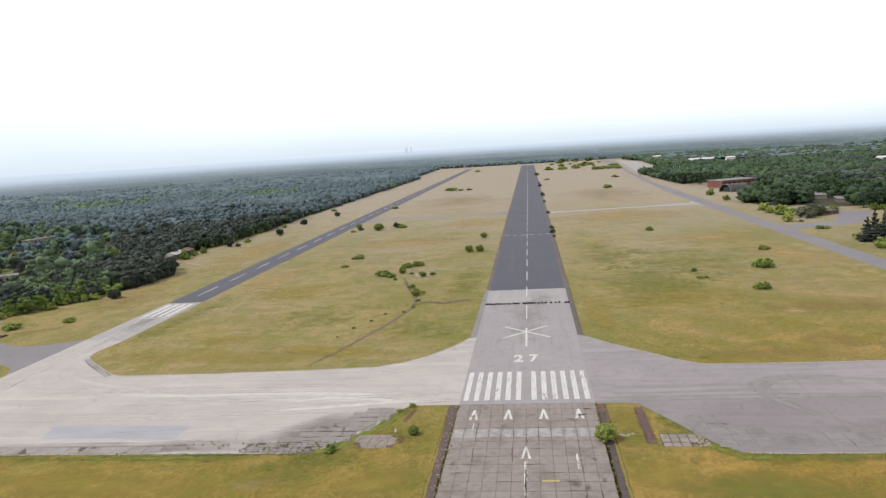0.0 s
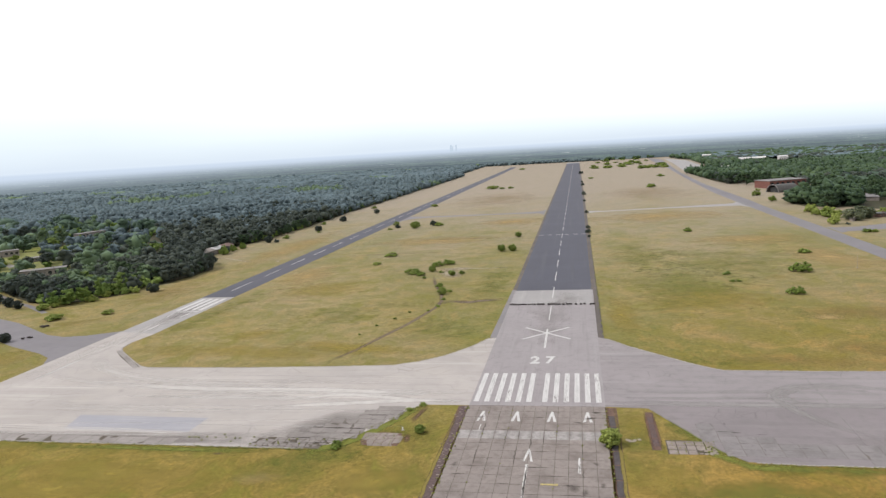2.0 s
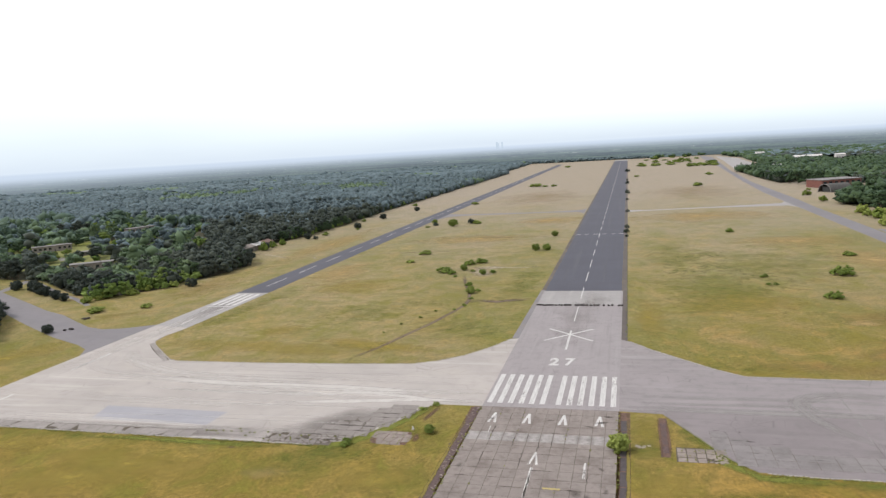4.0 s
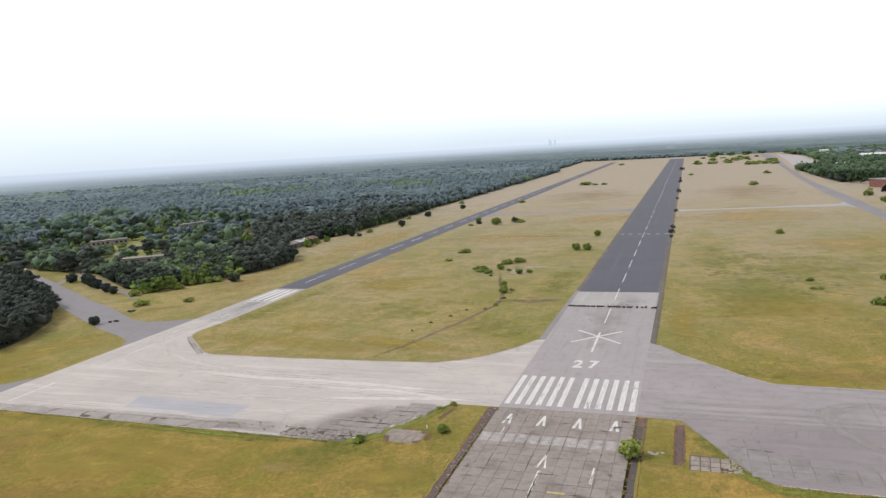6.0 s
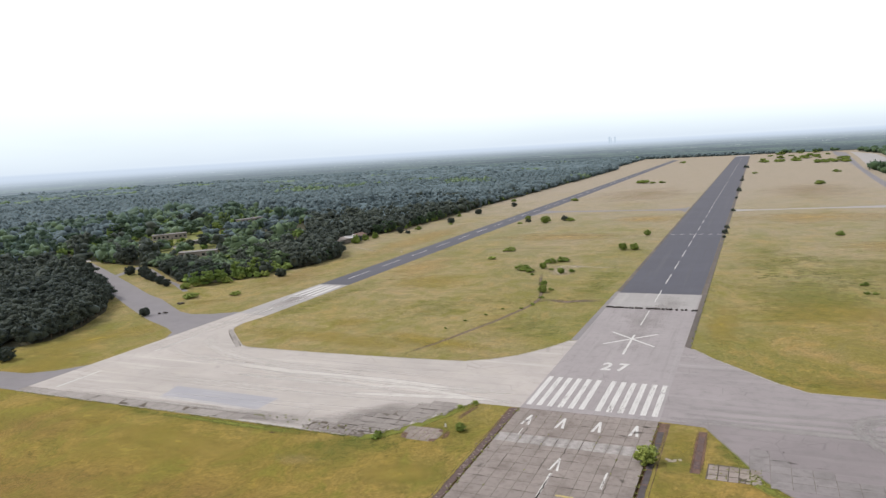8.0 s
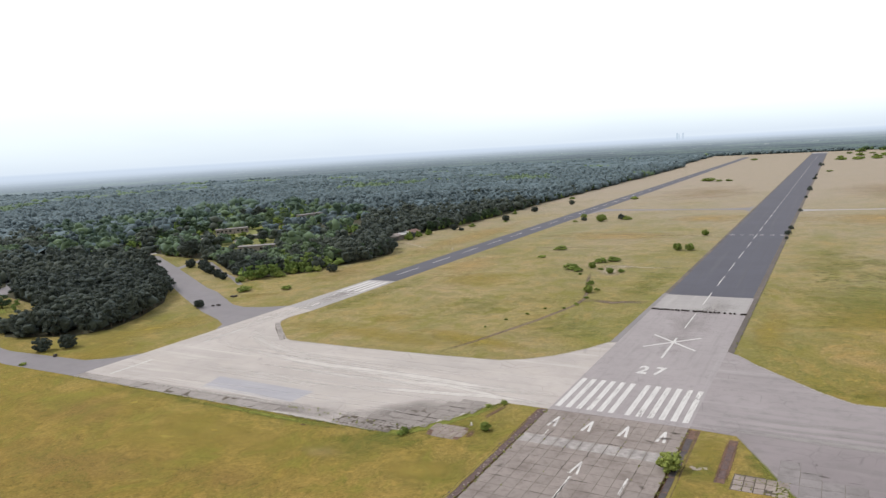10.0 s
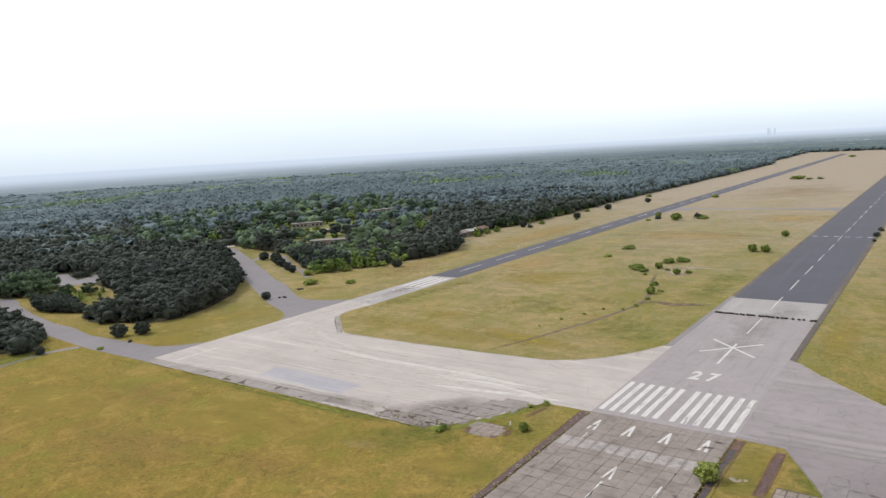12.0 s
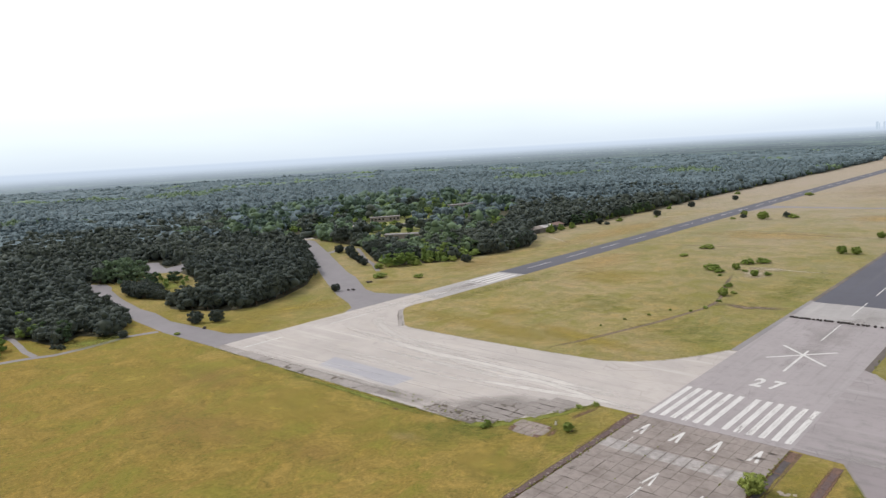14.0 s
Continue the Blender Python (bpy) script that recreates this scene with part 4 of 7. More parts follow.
WOOD_WEST = EDGE_FIELD + [(-3600, 4700), (-4700, 4700), (-4700, -900), (-345, -900)] + EDGE_SOUTH + EDGE_ROADS + EDGE_HEDGE
CLEAR = []
CLEAR.append([(-374, 2), (-346, -2), (-350, 14), (-372, 34), (-400, 50), (-470, 66), (-490, 44), (-452, 6), (-395, -8)])
CLEAR.append([(-612, 372), (-574, 432), (-536, 398), (-508, 352), (-505, 318), (-552, 312), (-590, 345)])
CLEAR.append([(-634, 462), (-590, 498), (-536, 446), (-560, 424), (-584, 424)])
CLEAR.append([(-470, 272), (-446, 312), (-415, 306), (-392, 278), (-398, 250), (-430, 246)])
CLEAR.append([(-622, 540), (-606, 598), (-566, 566), (-546, 512), (-590, 500)])
CLEAR.append([(-556, 66), (-543, 86), (-520, 84), (-520, 112), (-560, 120), (-500, 104), (-464, 64), (-486, 44), (-530, 46)])
CLEAR.append([(-530, 330), (-500, 395), (-480, 388), (-505, 325)])
CLEAR.append(band([(-470, 214), (-480, 290), (-520, 340), (-540, 410), (-560, 540)], 8))
CLEAR.append([(-640, 215), (-560, 245), (-545, 262), (-620, 245)])
EDGE_EAST = [(262, 600), (256, 636), (268, 664), (300, 690), (330, 760), (345, 830), (362, 900), (356, 1010), (290, 1010), (262, 1000), (255, 1100), (254, 1400), (300, 1425), (352, 1425), (346, 1600), (380, 2200), (350, 2560)]
WOOD_EAST = EDGE_EAST + [(900, 2655), (3000, 4600), (4700, 4600), (4700, 200), (700, 200), (440, 330), (385, 420), (372, 500), (350, 540), (318, 545), (296, 575)]
CLEAR_E = [[(300, 545), (325, 665), (356, 668), (352, 600), (338, 545)], [(330, 690), (345, 730), (372, 720), (360, 680)], [(440, 1800), (450, 1880), (545, 1890), (580, 1770), (570, 1640), (500, 1640)], [(700, 1300), (720, 1420), (820, 1400), (800, 1290)]]
WOOD_FAR = [(-345, 2660), (900, 2660), (3000, 4600), (-3600, 4700)]
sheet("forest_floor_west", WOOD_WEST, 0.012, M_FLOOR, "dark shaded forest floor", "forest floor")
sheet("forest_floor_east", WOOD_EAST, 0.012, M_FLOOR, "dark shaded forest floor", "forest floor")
sheet("clearing_grass_west", [(-376, 1), (-346, -3), (-349, 12), (-372, 34), (-400, 50), (-470, 64), (-490, 44), (-470, 12), (-452, 7), (-395, -7)], 0.02, M_GRASS, "grassy clearing beside the road", "grass")
sheet("clearing_grass_huts", [(-640, 352), (-552, 306), (-476, 262), (-440, 240), (-396, 246), (-380, 290), (-450, 360), (-536, 430), (-560, 426), (-584, 426), (-612, 440), (-650, 420)], 0.02, M_MEADOW, "grassy clearing among the huts", "grass")
sheet("clearing_grass_meadow", [(-632, 462), (-590, 496), (-538, 446), (-560, 426), (-584, 426)], 0.02, M_MEADOW, "grassy clearing behind the huts", "grass")
sheet("yard_huts", [(-616, 350), (-594, 344), (-576, 362), (-598, 380)], 0.03, M_PALE, "pale concrete yard between the huts", "yard")
sheet("lane_huts", band([(-556, 368), (-530, 352), (-508, 334)], 6), 0.03, M_ROAD, "grey asphalt lane between the huts", "road")
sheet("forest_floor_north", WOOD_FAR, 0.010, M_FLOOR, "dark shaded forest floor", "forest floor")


def wooded(x, y):
    w = inside(WOOD_WEST, x, y) | inside(WOOD_EAST, x, y) | inside(WOOD_FAR, x, y)
    for c in CLEAR + CLEAR_E:
        w &= ~inside(c, x, y)
    return w


def scatter(rng, r0, r1, step):
    """Jittered places inside the woods between two distances from EYE, the camera's place, in the sector that the
    flight overlooks.
    """
    n = int(2 * r1 / step)
    gx, gy = np.meshgrid(np.arange(n), np.arange(n))
    x = (gx.ravel() + rng.uniform(0.1, 0.9, n * n)) * step - r1 + EYE[0]
    y = (gy.ravel() + rng.uniform(0.1, 0.9, n * n)) * step - r1 + EYE[1]
    d = np.hypot(x - EYE[0], y - EYE[1])
    az = np.degrees(np.arctan2(EYE[0] - x, y - EYE[1]))
    ok = (d >= r0) & (d < r1) & (az > -38) & (az < 84)
    x, y, d = x[ok], y[ok], d[ok]
    w = wooded(x, y) & (rng.uniform(0, 1, len(x)) > 0.07)
    return x[w], y[w], d[w]


def stand_noise(x, y, s):
    return np.array([noise.noise(Vector((a * s, b * s, 3.7))) for a, b in zip(x, y)])


def tree_soup(name, label, rng, x, y, height, radius, material, clumps, size, leaves, leaf):
    """One object of stuff: many crowns, each a core with clumps of foliage round and over it, and loose sprays."""
    base, tri = ICO[1]
    n = len(x)
    if n == 0:
        return None
    vs, ts, off = [], [], 0

    def blobs(c, r, rough):
        nonlocal off
        m = len(c)
        v = base[None] * (1 + rng.normal(0, rough, (m, len(base), 1))) * r[:, None] + c[:, None]
        v[..., 2] = np.maximum(v[..., 2], 0.1)
        vs.append(v.reshape(-1, 3))
        ts.append((tri[None] + (np.arange(m) * len(base))[:, None, None]).reshape(-1, 3) + off)
        off += m * len(base)

    core = 0.74 if clumps else 0.95
    blobs(np.stack([x, y, height * 0.42], 1), np.stack([radius * core, radius * core, height * 0.5 * core], 1), 0.16)
    R, Hh = radius, height
    c, r = np.stack([x, y, height * 0.45], 1), np.stack([radius, radius, height * 0.5], 1)
    if clumps:
        m = n * clumps
        d = rng.normal(size=(m, 3))
        d[:, 2] = d[:, 2] * 0.85 + 0.30
        d /= np.linalg.norm(d, axis=1)[:, None]
        R, Hh = np.repeat(radius, clumps), np.repeat(height, clumps)
        c = np.stack([np.repeat(x, clumps), np.repeat(y, clumps), Hh * 0.48], 1) + d * np.stack([R, R, Hh * 0.48], 1) * rng.uniform(0.62, 0.95, (m, 1))
        q = R * size * rng.uniform(0.65, 1.35, m)
        r = np.stack([q, q, q * rng.uniform(0.5, 0.85, m)], 1)
        blobs(c, r * 0.85, 0.22)
    if leaves:
        m = n * leaves
        d = rng.normal(size=(m, 3))
        d[:, 2] = d[:, 2] * 0.8 + 0.45
        d /= np.linalg.norm(d, axis=1)[:, None]
        of = np.repeat(np.arange(n), leaves) * max(1, clumps) + rng.integers(0, max(1, clumps), m)
        p = c[of] + d * r[of] * rng.uniform(0.82, 1.15, (m, 1))
        p[:, 2] = np.maximum(p[:, 2], 0.3)
        vs.append(sprays(rng, p, d, leaf))
        ts.append(np.arange(m * 3).reshape(-1, 3) + off)
    ob = soup(name, np.concatenate(vs), np.concatenate(ts), material, None, True)
    return tagged(ob, label, "forest", kind="stuff")


BARRACK_WOOD = [(-910, 350), (-760, 280), (-640, 200), (-560, 190), (-500, 225), (-470, 240), (-400, 262), (-350, 330), (-400, 420), (-560, 640), (-720, 700), (-870, 720), (-930, 520)]


# belts of bright young growth in the far forest
YOUNG = [band([(-2010, 390), (-1820, 430), (-1660, 485), (-1600, 585), (-1655, 705), (-1760, 880), (-1840, 1025)], 85), band([(-980, 1120), (-900, 1190), (-830, 1270), (-800, 1350)], 75)]


def species(x, y, d):
    """0 pine, 1 deciduous, 2 bright young growth, by stand."""
    s = 1.15 * stand_noise(x, y, 0.005) + 0.30 * stand_noise(x, y, 0.03)
    k = np.zeros(len(x), int)
    k[s > np.where(x < 0, 0.62, 0.28)] = 1
    east = x > 100
    k[east & (s > -0.10)] = 1
    k[(x > 240) & (x < 420) & (y < 830)] = 1
    k[(s > 0.50) & (d < 700) & (x > 100)] = 2
    for young in YOUNG:
        k[inside(young, x, y) & (stand_noise(x, y, 0.02) > -0.25)] = 1
    thicket = inside([(-450, 215), (-400, 205), (-338, 165), (-310, 164), (-286, 195), (-290, 235), (-330, 255), (-430, 270), (-470, 235)], x, y)
    mixed = stand_noise(x, y, 0.05)
    k[thicket & (mixed > 0.16)] = 2
    k[thicket & (mixed <= 0.16)] = 1
    k[thicket & (mixed < -0.02)] = 0
    oaks = inside(BARRACK_WOOD, x, y) if len(x) else np.zeros(0, bool)
    k[oaks & (s > -0.45)] = 1
    k[oaks & (mixed > 0.12)] = 2
    k[oaks & (mixed < -0.25)] = 0
    block = inside([(-283, -12), (-283, 20), (-293, 44), (-315, 82), (-345, 108), (-470, 180), (-500, 90), (-400, 5)], x, y)
    k[block] = 0
    return k


MATS = (M_PINE, M_OAK, M_BIRCH)
NAMES = ("pine_forest", "deciduous_wood", "young_thicket")
LABELS = ("dense dark pine forest with lumpy crowns", "dense green deciduous wood", "bright green young thicket")
wr = np.random.default_rng(5)
for zone, (r0, r1, step, clumps, size, leaves, leaf) in enumerate(((250, 620, 7.4, 9, 0.42, 270, 0.48), (620, 900, 9.2, 6, 0.46, 100, 0.76), (900, 1250, 9.4, 2, 0.60, 34, 1.0), (1250, 2000, 11.5, 0, 0.75, 10, 1.6), (2000, 2930, 19.0, 0, 1.0, 0, 1.0))):
    x, y, d = scatter(wr, r0, r1, step)
    large = inside(BARRACK_WOOD, x, y)
    keep = (~large | (wr.uniform(0, 1, len(x)) < np.where(x < -600, 0.5, 0.3))) & ((x < 100) | (wr.uniform(0, 1, len(x)) < 0.62))
    x, y, d, large = x[keep], y[keep], d[keep], large[keep]
    k = species(x, y, d)
    grow = 0.82 + 0.5 * np.clip(stand_noise(x, y, 0.012) + 0.4, 0, 1)
    for sp in (0, 1, 2):
        sel = k == sp
        n = int(sel.sum())
        h = (11.5, 12.0, 6.0)[sp] * np.where(d[sel] > 640, 1.15, 1.0) * grow[sel] * np.clip(wr.normal(1.0, 0.17, n), 0.6, 1.4)
        r = (3.9, 4.1, 2.5)[sp] * np.clip(wr.normal(1.0, 0.26, n), 0.55, 1.7) * (1.18, 1.42, 1.62, 2.0, 3.0)[zone]
        r = r * np.where(large[sel] & (sp < 2), 1.35, 1.0)
        h = h * np.where(large[sel] & (sp < 2), wr.uniform(0.7, 1.35, n), 1.0)
        if sp == 1 and zone < 2:
            big = np.where(x[sel] > 100, 1.75, 1.0)
            h, r = h * (1 + (big - 1) * 0.4), r * big
        kinds = [(NAMES[sp], LABELS[sp], MATS[sp], np.ones(n, bool))]
        if sp == 0:
            # further from EYE more pines take the colour with haze painted in
            hazed = (d[sel] - 720) / 640 + 0.35 * large[sel] + 0.5 * stand_noise(x[sel], y[sel], 0.006) + wr.normal(0, 0.12, n) > 0.45
            hazed &= x[sel] < 100
            kinds = [(NAMES[0], LABELS[0], M_PINE, ~hazed), ("spruce_forest", "dense pine forest, blue-grey from haze put into its needle colour", M_PINE_HAZED, hazed)]
        if sp == 1:
            hazed_oaks = (x[sel] < -520) & large[sel] & (wr.uniform(0, 1, n) < 0.75)
            west = (x[sel] < 0) & ~hazed_oaks
            kinds = [(NAMES[1], LABELS[1], M_OAK, x[sel] >= 0), ("elm_wood", "dense dark green wood with broad crowns, haze put into its leaf colour", M_OAK_HAZED, hazed_oaks), ("linden_wood", "dense mid-green linden wood with round crowns", M_LINDEN, west)]
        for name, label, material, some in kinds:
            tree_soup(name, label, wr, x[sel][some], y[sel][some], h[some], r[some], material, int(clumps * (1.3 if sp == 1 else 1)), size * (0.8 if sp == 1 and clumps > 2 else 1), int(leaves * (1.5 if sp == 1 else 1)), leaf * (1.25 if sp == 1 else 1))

HUTS_ROUND = [(-800, 250), (-300, 200), (-340, 460), (-520, 700), (-720, 740)]


# dark canopy underlayer that closes the far woods
def canopy(name, x0, y0, x1, y1, step, base_h, material, r0=760, r1=2120):
    nx, ny = int((x1 - x0) / step), int((y1 - y0) / step)
    gx, gy = np.meshgrid(np.linspace(x0, x1, nx), np.linspace(y0, y1, ny))
    gz = base_h + np.random.default_rng(3).uniform(-3.4, 2.6, gx.shape)
    v = np.stack([gx, gy, gz], -1).reshape(-1, 3)
    i = (np.arange(ny - 1)[:, None] * nx + np.arange(nx - 1)[None]).ravel()
    mx, my = gx[:-1, :-1].ravel() + step / 2, gy[:-1, :-1].ravel() + step / 2
    d = np.hypot(mx - EYE[0], my - EYE[1])
    deep = wooded(mx, my)
    for ox, oy in ((34, 0), (-34, 0), (0, 34), (0, -34)):
        deep &= wooded(mx + ox, my + oy)
    i = i[deep & (d > r0) & (d < r1) & ~inside(HUTS_ROUND, mx, my)]
    t = np.concatenate([np.stack([i, i + 1, i + nx + 1], 1), np.stack([i, i + nx + 1, i + nx], 1)])
    used, inv = np.unique(t, return_inverse=True)
    return tagged(soup(name, v[used], inv.reshape(-1, 3), material), "continuous dark lower canopy of the far forest", "forest", kind="stuff")


canopy("forest_canopy", -2200, -300, 100, 2200, 9.5, 8.4, M_PINE_HAZED)
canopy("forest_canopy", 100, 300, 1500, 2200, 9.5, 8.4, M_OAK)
canopy("forest_canopy", -2700, -300, 2400, 2750, 17, 9.4, M_PINE_HAZED, 2100, 2930)

# ---- backdrop of hazy distance ----
k = Nodes("hazy_distance", 1.0, 0.0)
att = k.n.new("ShaderNodeAttribute")
att.attribute_name = "rise"
# the wooded plain goes on behind the ring: how many times as far it lies there, and its ground plan
times = k.math("DIVIDE", 1.0, k.math("SUBTRACT", 1.0, k.math("MINIMUM", att.outputs["Fac"], 0.995)))
away = k.n.new("ShaderNodeVectorMath")
away.operation = "SUBTRACT"
away.inputs[1].default_value = (*EYE, 0)
k.l.new(k.pos, away.inputs[0])
plan = k.n.new("ShaderNodeVectorMath")
plan.operation = "SCALE"
k.l.new(away.outputs[0], plan.inputs[0])
k.l.new(times, plan.inputs["Scale"])
plan = plan.outputs[0]
length = k.n.new("ShaderNodeVectorMath")
length.operation = "LENGTH"
k.l.new(plan, length.inputs[0])
length = length.outputs["Value"]
stands = k.noise(0.0013, 6, 0.62, (1, 1, 0), plan)
blocks = k.noise(0.0046, 5, 0.62, (1, 1, 0), plan)
crowns = k.noise(1.0, 5, 0.72, (0.075, 0.075, 0.26))
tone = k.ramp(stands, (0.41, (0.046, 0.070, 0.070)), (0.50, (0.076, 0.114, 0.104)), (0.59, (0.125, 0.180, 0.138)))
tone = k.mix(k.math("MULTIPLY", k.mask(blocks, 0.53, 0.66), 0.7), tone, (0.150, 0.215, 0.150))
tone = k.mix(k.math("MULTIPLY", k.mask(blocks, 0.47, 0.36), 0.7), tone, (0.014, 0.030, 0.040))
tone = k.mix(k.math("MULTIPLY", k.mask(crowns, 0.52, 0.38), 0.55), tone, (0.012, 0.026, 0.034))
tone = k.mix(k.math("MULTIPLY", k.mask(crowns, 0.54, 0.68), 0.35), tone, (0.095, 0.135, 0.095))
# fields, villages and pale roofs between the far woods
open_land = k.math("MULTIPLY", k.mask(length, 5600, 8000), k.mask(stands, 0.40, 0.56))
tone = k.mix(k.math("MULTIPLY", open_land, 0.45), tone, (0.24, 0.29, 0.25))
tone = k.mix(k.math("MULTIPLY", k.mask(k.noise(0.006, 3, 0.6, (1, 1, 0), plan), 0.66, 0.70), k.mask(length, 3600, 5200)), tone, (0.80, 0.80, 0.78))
# haze is painted into the glow, thicker towards the west
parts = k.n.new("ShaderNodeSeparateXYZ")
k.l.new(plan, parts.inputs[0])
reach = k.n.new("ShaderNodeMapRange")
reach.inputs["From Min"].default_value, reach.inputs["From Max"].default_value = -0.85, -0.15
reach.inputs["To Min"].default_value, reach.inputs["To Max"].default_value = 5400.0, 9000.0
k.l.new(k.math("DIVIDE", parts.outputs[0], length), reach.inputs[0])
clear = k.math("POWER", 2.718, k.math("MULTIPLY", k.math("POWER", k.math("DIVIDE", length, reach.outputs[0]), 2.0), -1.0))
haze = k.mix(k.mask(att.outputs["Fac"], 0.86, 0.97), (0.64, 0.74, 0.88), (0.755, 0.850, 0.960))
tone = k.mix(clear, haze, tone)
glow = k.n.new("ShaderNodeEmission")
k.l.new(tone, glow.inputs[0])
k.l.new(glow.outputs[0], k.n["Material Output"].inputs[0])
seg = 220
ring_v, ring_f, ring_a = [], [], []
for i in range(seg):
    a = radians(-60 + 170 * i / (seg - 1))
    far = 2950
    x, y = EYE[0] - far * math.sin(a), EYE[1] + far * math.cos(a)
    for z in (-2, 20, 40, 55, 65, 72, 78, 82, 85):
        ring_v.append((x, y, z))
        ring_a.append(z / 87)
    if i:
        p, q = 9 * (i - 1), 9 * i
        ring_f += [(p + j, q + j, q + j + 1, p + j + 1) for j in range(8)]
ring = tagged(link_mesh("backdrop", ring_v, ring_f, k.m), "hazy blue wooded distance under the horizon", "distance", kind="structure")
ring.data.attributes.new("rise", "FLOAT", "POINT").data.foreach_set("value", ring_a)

# two tower blocks of a town on the horizon, haze painted into their glow
k = Nodes("hazy_towers", 1.0, 0.0)
glow = k.n.new("ShaderNodeEmission")
k.l.new(k.ramp(k.noise(0.08, 3), (0.3, (0.56, 0.67, 0.79)), (0.7, (0.60, 0.70, 0.82))), glow.inputs[0])
k.l.new(glow.outputs[0], k.n["Material Output"].inputs[0])
for deg, wide, high in ((10.56, 7.5, 97), (10.42, 4.0, 93), (10.14, 6.5, 96)):
    a = radians(deg)
    bm = box(bmesh.new(), -wide / 2, -4, 70, wide / 2, 4, high, 0.6)
    tower = tagged(part("backdrop_tower", bm, k.m), "tower block of a far town, pale in the haze", "distance", kind="structure")
    tower.matrix_basis = pose(EYE[0] - 2935 * math.sin(a), EYE[1] + 2935 * math.cos(a), 0, 0, 0, deg)

# ---- trees along the edges of the woods ----
edge_rng = np.random.default_rng(17)


def edge_trees(points, kinds, step, inset, size, jitter=0.18, group="trees at the wood's edge"):
    """Single trees along a line, set back to its left by inset metres."""
    for p, q in zip(points, points[1:]):
        a, b = Vector(p), Vector(q)
        d = (b - a).normalized()
        n = Vector((-d.y, d.x))
        for i in range(max(1, int((b - a).length / step))):
            at = a + d * (step * (i + edge_rng.uniform(0.2, 0.8))) + n * (inset + edge_rng.uniform(-1.2, 1.2))
            s = size * edge_rng.uniform(1 - jitter, 1 + jitter)
            plant(kinds, at.x, at.y, s, edge_rng.uniform(0.85, 1.15), group)


edge_trees([(-312, 0), (-296, 6), (-289, 23), (-298, 48), (-319, 82), (-349, 110), (-385, 135), (-460, 180), (-520, 212)], PINES, 6.0, 1.0, 1.12)
edge_trees([(-345, -3), (-326, -8), (-314, 1)], PINES, 6.0, 2.5, 1.05)
edge_trees([(-346, 0), (-352, 16), (-374, 36), (-402, 52), (-468, 68)], PINES, 7.0, -3.0, 0.95)
edge_trees([(-300, -86), (-314, -70), (-292, -61)], PINES, 5.5, 2.5, 0.8)
edge_trees([(-314, -48), (-345, -37), (-365, -36), (-445, -21)], PINES, 6.0, 2.5, 0.85)
edge_trees([(-278, 289), (-282, 232)], PINES + OAKS[:1], 6.0, -2.5, 0.9)
edge_trees([(-317, 470), (-323, 440), (-330, 425)], OAKS, 9.0, -3.0, 0.9)
edge_trees([(-314, 600), (-316, 540), (-318, 480)], PINES + OAKS[:1], 9.0, -3.0, 0.9)
edge_trees([(-294, 224), (-291, 198), (-308, 178), (-322, 167)], BIRCHES, 6.0, -2.0, 0.85)
edge_trees([(-300, 228), (-300, 204), (-318, 184), (-338, 171), (-370, 189), (-400, 210)], PINES[:2] + OAKS[:1], 6.5, -4.0, 0.95)
edge_trees([(-318, 910), (-320, 760), (-315, 620)], OAKS + BIRCHES, 13.0, -2.0, 0.75)
edge_trees([(-314, 600), (-317, 480), (-322, 436)], BIRCHES + OAKS[:1], 9.0, 1.5, 0.9)
edge_trees([(-316, 1500), (-318, 1240), (-318, 920)], OAKS[:1] + BIRCHES[:1], 26.0, -1.0, 0.8)


def grove(kinds, group, *rows):
    """Single trees given by place, crown width and height in metres."""
    unit = {"pine_tree": (7.5, 12.2), "deciduous_tree": (11.5, 13.5), "young_tree": (5.0, 8.0), "broad_tree": (11.5, 13.5), "round_tree": (11.5, 13.5), "pale_tree": (3.7, 3.1), "fir_tree": (7.0, 14.0)}
    for x, y, wide, high in rows:
        w0, h0 = unit[kinds[0].name.split(".")[0]]
        plant(kinds, x, y, wide / w0, (high / h0) / (wide / w0), group)


# round the end of the northwest road and the barracks
grove(PINES, "trees round the barracks", (-474, 236, 13, 16), (-465, 232, 12, 17), (-470, 243, 13, 18), (-480, 246, 11, 15), (-459, 322, 14, 15), (-446, 334, 13, 14), (-470, 330, 13, 16), (-432, 330, 12, 15), (-660, 516, 14, 20), (-672, 508, 14, 21), (-648, 522, 13, 19), (-664, 530, 14, 22))
grove(OAKS, "trees round the barracks", (-660, 318, 21, 17), (-642, 322, 20, 18), (-625, 330, 20, 17), (-661, 400, 22, 19), (-640, 396, 18, 15), (-622, 392, 18, 14), (-624, 412, 22, 19), (-616, 442, 22, 18), (-616, 340, 16, 13), (-680, 410, 22, 19), (-590, 440, 18, 16))
grove(OAKS, "trees round the barracks", (-444, 240, 13, 11), (-436, 246, 12, 10), (-450, 250, 12, 11), (-363, 266, 12, 15), (-330, 250, 11, 16), (-316, 246, 11, 15), (-293, 236, 10, 13), (-345, 258, 11, 16), (-296, 268, 12, 14), (-288, 284, 12, 13), (-286, 298, 10, 13), (-305, 236, 10, 15))
grove(LINDENS, "bright trees round the barracks", (-620, 506, 12, 22), (-606, 519, 13, 24), (-586, 482, 15, 12), (-552, 484, 12, 13), (-516, 452, 13, 11), (-524, 460, 10, 9), (-540, 474, 12, 10), (-558, 268, 8, 7), (-539, 266, 9, 8), (-548, 258, 7, 5), (-530, 258, 7, 6))
